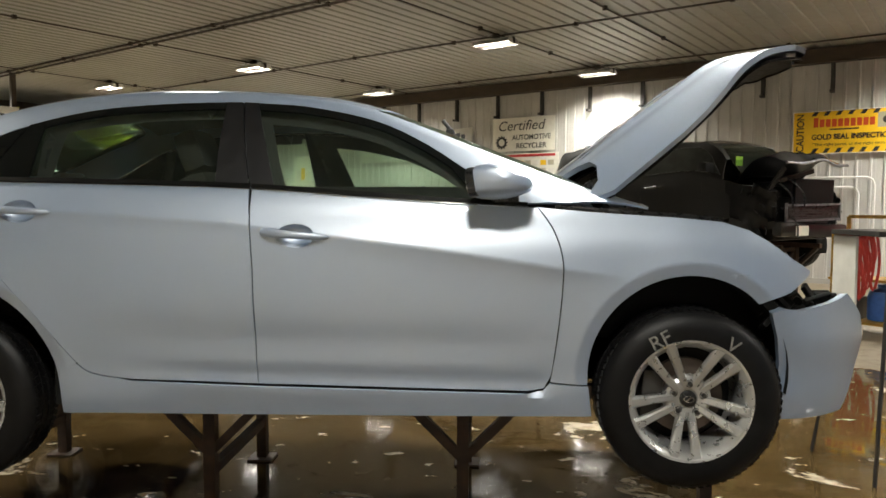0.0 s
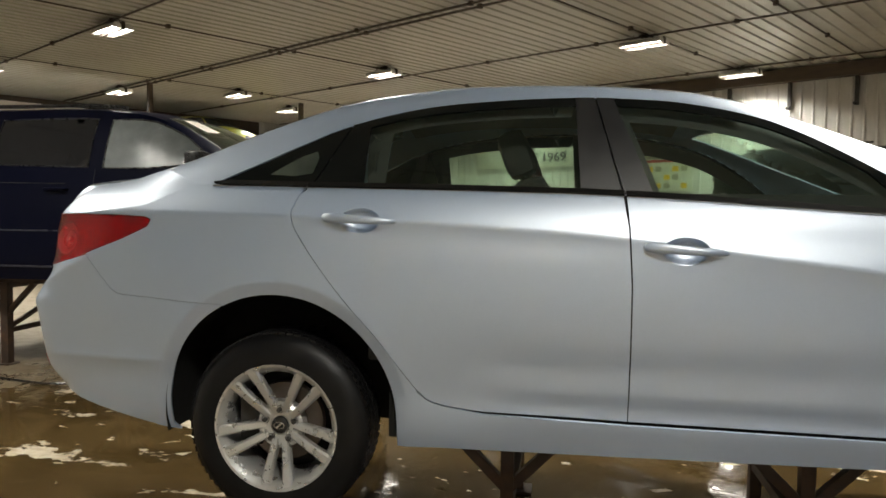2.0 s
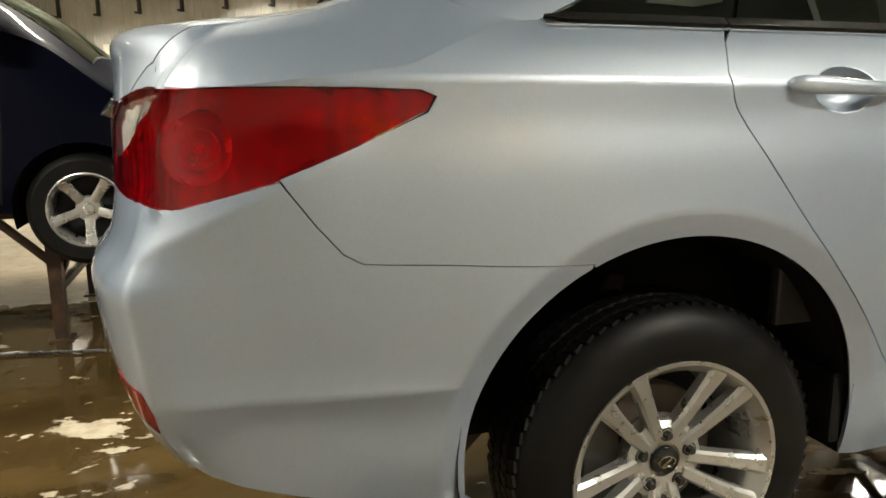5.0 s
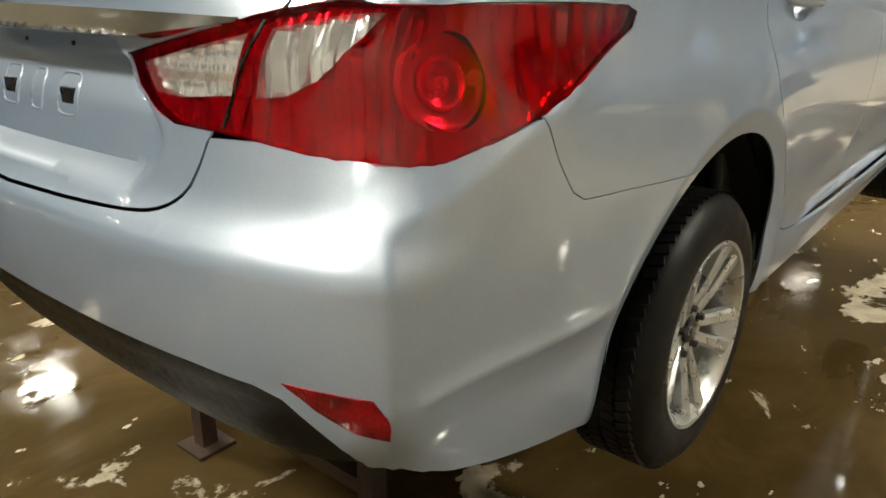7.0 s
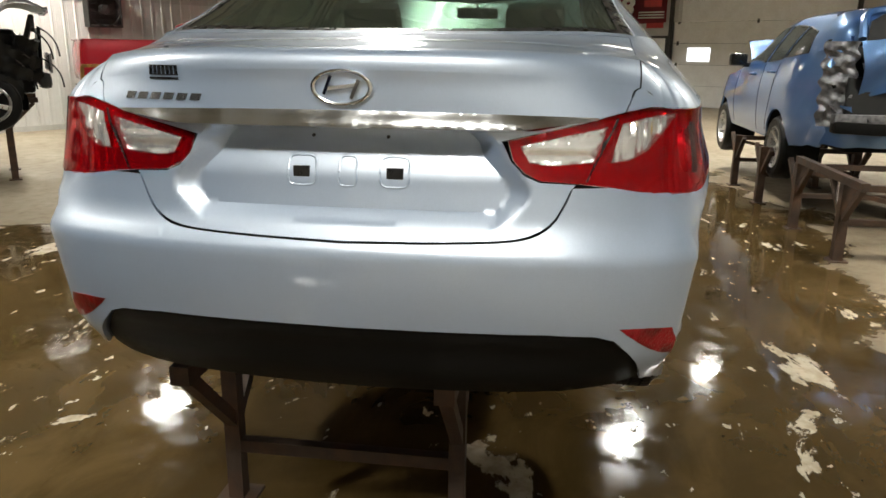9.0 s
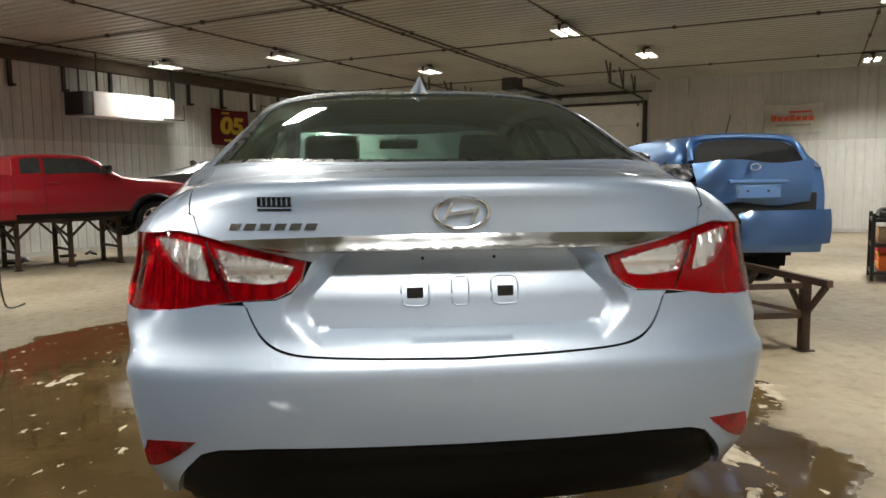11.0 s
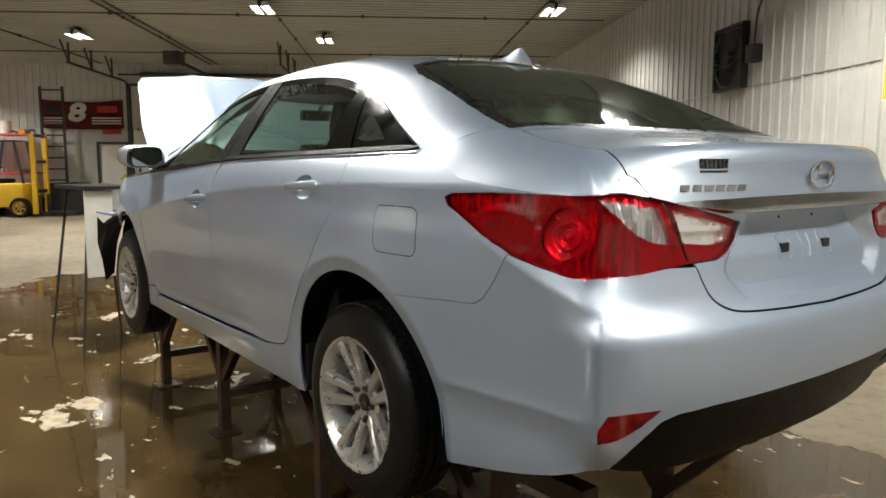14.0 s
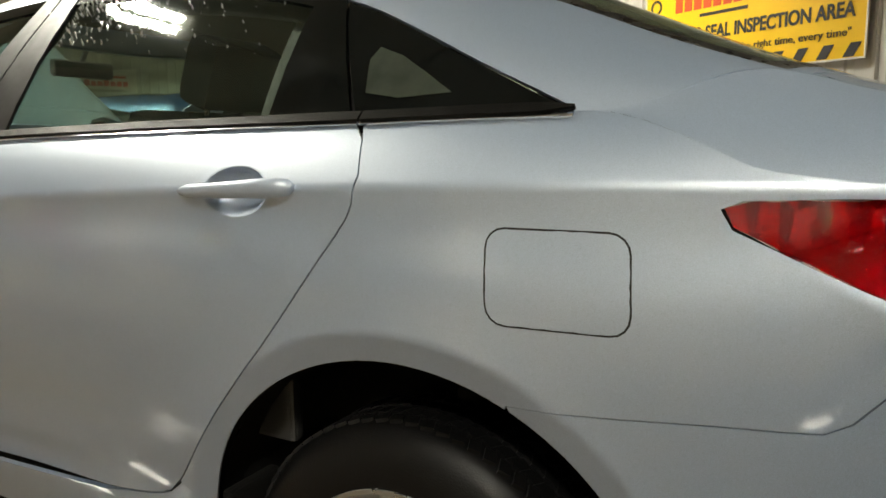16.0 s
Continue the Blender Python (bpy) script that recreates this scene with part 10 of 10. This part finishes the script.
# the far west: workbenches, boards and clutter seen behind the cars
for u, v, w in ((-10.6, 12.9, 2.6), (-13.6, 12.9, 2.4), (-16.6, 12.7, 2.2)):
    shelf_unit("work_bench", "long grey workbench heaped with boxes and parts", at_build(u, v, 0), w, 0.7, (0.25, 0.92), 0.92, DARKMET, HOOD)
    heap(int(40 - u), at_build(u, v, 0), 13, w * 0.42, 0.22, 0.92, (FANMET, SIGNRED, BLUEPL, SIGNWHITE, SCRAP, CARD, WHITE))
    crate("parts_box", "white cardboard parts box on the bench", at_build(u + 0.5, v + 0.1, 0.92), 0.45, 0.35, 0.32, SIGNWHITE, category="box")
    crate("parts_box", "red metal tool box on the bench", at_build(u - 0.7, v + 0.1, 0.92), 0.55, 0.3, 0.3, SIGNRED, category="box")
ob = board("wall_board", "white notice board with pinned sheets", "notice board", 1.5, 1.0, north(-12.6, 2.4), SIGNWHITE)
for k in range(6):
    patch(ob, "sheet", -0.65 + 0.22 * k, -0.65 + 0.22 * k + 0.17, -0.30 + 0.1 * (k % 3), 0.05 + 0.1 * (k % 3), (HOOD, SIGNYEL, CLOTHWHITE)[k % 3], -0.016)
ob = board("red_sign", "red and white tool-maker sign on the wall", "sign", 1.4, 0.9, north(-15.2, 2.75), SIGNRED)
patch(ob, "white_field", -0.55, 0.55, -0.12, 0.18, SIGNWHITE)
crate("tall_cabinet", "tall grey metal cabinet by the end wall", at_build(-17.9, 11.0, 0, 90), 1.2, 0.6, 2.0, HOOD, category="cabinet")


def loft():
    ob = tagged(new("loft"), "white sheet-clad loft along the end wall", "loft", kind="structure")
    ob.matrix_basis = BUILD.copy()
    bm = bmesh.new()
    box(bm, -18.9, -13.9, 0.6, 10.4, 0.0, 2.58)
    part("loft_wall", bm, SHEET, ob, smooth=False)
    bm = bmesh.new()
    box(bm, -18.95, -13.8, 0.5, 10.5, 2.58, 2.62)
    part("loft_deck", bm, DARKWOOD, ob, "dark plank deck", smooth=False)
    # back board in dark timber colour, standing for the loft's unlit depth
    bm = bmesh.new()
    box(bm, -18.94, -18.82, 0.3, 12.0, 2.62, 4.38)
    part("loft_back", bm, DARKWOOD, ob, "back board coloured dark for the unlit depth of the loft", smooth=False)
    bm = bmesh.new()
    box(bm, -14.1, -14.0, 0.6, 6.0, 2.62, 3.62)
    part("loft_screen", bm, WHITE, ob, "white panel standing on the deck edge", smooth=False)
    for v in (1.0, 5.9, 10.2):
        bm = bmesh.new()
        box(bm, -14.2, -14.1, v, v + 0.1, 2.62, 4.40)
        part("loft_post", bm, DARKWOOD, ob, smooth=False)


def show_car():
    yellow = car_paint("acid_yellow_paint", (0.30, 0.30, 0.02), 0.0, 0.35)
    m = BUILD @ pose(-16.4, 8.6, 2.62, 0, 0, 90) @ Matrix.Scale(0.84, 4) @ Matrix.Translation((0, 0, -0.465))
    w1 = [(-1.30, 1.78), (-0.95, 1.98), (-0.45, 2.04), (-0.42, 1.77)]
    w2 = [(-0.36, 1.77), (-0.38, 2.04), (0.20, 2.03), (0.62, 1.92), (0.98, 1.75)]
    pane = material("show_car_pane", (0.03, 0.034, 0.034), 0.08, grain=0.2, scale=5)
    car, flank, top, sx, on, bz = car_body(
        "show_car", "acid yellow coupe with dark panes parked on the loft", m, yellow,
        -2.3, 2.4, 0.92, 0.62, [(-2.3, 1.70), (-1.6, 1.75), (0, 1.76), (1.1, 1.70), (1.4, 1.62), (2.1, 1.46), (2.4, 1.25)],
        [(-2.3, 1.74), (-1.95, 1.78), (-1.5, 1.92), (-1.0, 2.06), (-0.4, 2.13), (0.1, 2.12), (0.6, 2.0), (1.1, 1.79), (1.4, 1.68), (2.1, 1.52), (2.4, 1.28)],
        [(-2.3, 0.6), (-1.5, 0.62), (-0.4, 0.60), (0.6, 0.62), (1.2, 0.72), (2.4, 0.5)],
        [(-2.3, 0.03), (-1.5, 0.05), (-0.4, 0.07), (0.6, 0.07), (1.2, 0.05), (2.4, 0.02)],
        [(-1.42, 0.80), (1.42, 0.80)], 0.335, [(w1, pane), (w2, pane)], (0.30, 1.15, 0.52, 0.55), (-1.72, -0.95, 0.56, 0.5), arch=1.16)
    bm = bmesh.new()
    box(bm, -2.36, -2.14, -0.78, 0.78, 1.90, 1.93, 0.01)
    for y in (-0.6, 0.6):
        box(bm, -2.28, -2.20, y - 0.02, y + 0.02, 1.70, 1.90)
    part("tail_spoiler", bm, yellow, car, smooth=False)
    bm = bmesh.new()
    for side in (-1,):
        skin(bm, flank, [(side * sx(1.0), 1.36), (side * sx(1.0), 1.56), (side * sx(2.0), 1.50), (side * sx(2.0), 1.32)], step=0.1, edge=0.08, flip=True, lift=0.01, fold=0.006)
    part("lettered_panel", bm, BLACK, car, "black panel whose lettering shows as a bar")


loft()
show_car()


def work_table():
    ob = thing("folding_table", "thin steel work stand with a pale panel on it", "work stand", m=pose(4.42, 0.70, 0, 0, 0, 8))
    for x in (-0.32, 0.32):
        for y in (-0.24, 0.24):
            bm = bmesh.new()
            tube(bm, [(x * 1.15, y * 1.2, 0.0), (x * 0.7, y * 0.6, 1.32)], 0.011, 6)
            part("leg", bm, FANMET, ob)
    bm = bmesh.new()
    box(bm, -0.34, 0.34, -0.21, 0.21, 1.315, 1.345, 0.004)
    part("table_top", bm, FANMET, ob, smooth=False)
    bm = bmesh.new()
    box(bm, -0.325, -0.31, 0.0, 0.21, 0.64, 1.312, 0.004)
    part("hanging_panel", bm, CLOTHWHITE, ob, "pale plastic panel", smooth=False)


work_table()


def step_stool():
    ob = thing("step_stool", "silver folding two-step stool on the floor", "step stool", m=pose(4.52, -0.98, 0, 0, 0, 92))
    for x in (-0.17, 0.17):
        for top_, foot in (((0.0, 0.62), (0.30, 0.02)), ((0.0, 0.62), (-0.32, 0.02))):
            bm = bmesh.new()
            tube(bm, [(x, foot[0], foot[1]), (x, top_[0], top_[1])], 0.013, 7)
            part("leg", bm, CHROME, ob)
    for y, z in ((0.15, 0.27), (0.02, 0.50)):
        bm = bmesh.new()
        box(bm, -0.165, 0.165, y - 0.10, y + 0.10, z - 0.015, z + 0.015, 0.006)
        part("step", bm, PLASTIC, ob, "black ribbed step", smooth=False)
    bm = bmesh.new()
    tube(bm, [(-0.17, 0.0, 0.60)] + smooth_line([(-0.17, 0.02, 0.74), (-0.12, 0.02, 0.81), (0.12, 0.02, 0.81), (0.17, 0.02, 0.74)], 0.05) + [(0.17, 0.0, 0.60)], 0.012, 7)
    part("hoop", bm, CHROME, ob)


step_stool()
bm = bmesh.new()
rng = random.Random(8)
tube(bm, smooth_line([(-4.8, 1.9, 0.012), (-4.0, 2.3, 0.012), (-3.2, 2.2, 0.012), (-2.4, 2.6, 0.012), (-1.6, 2.5, 0.012)], 0.15), 0.010, 6)
tagged(part("floor_cable", bm, TRIM), "thin black cable lying on the floor", "cable")
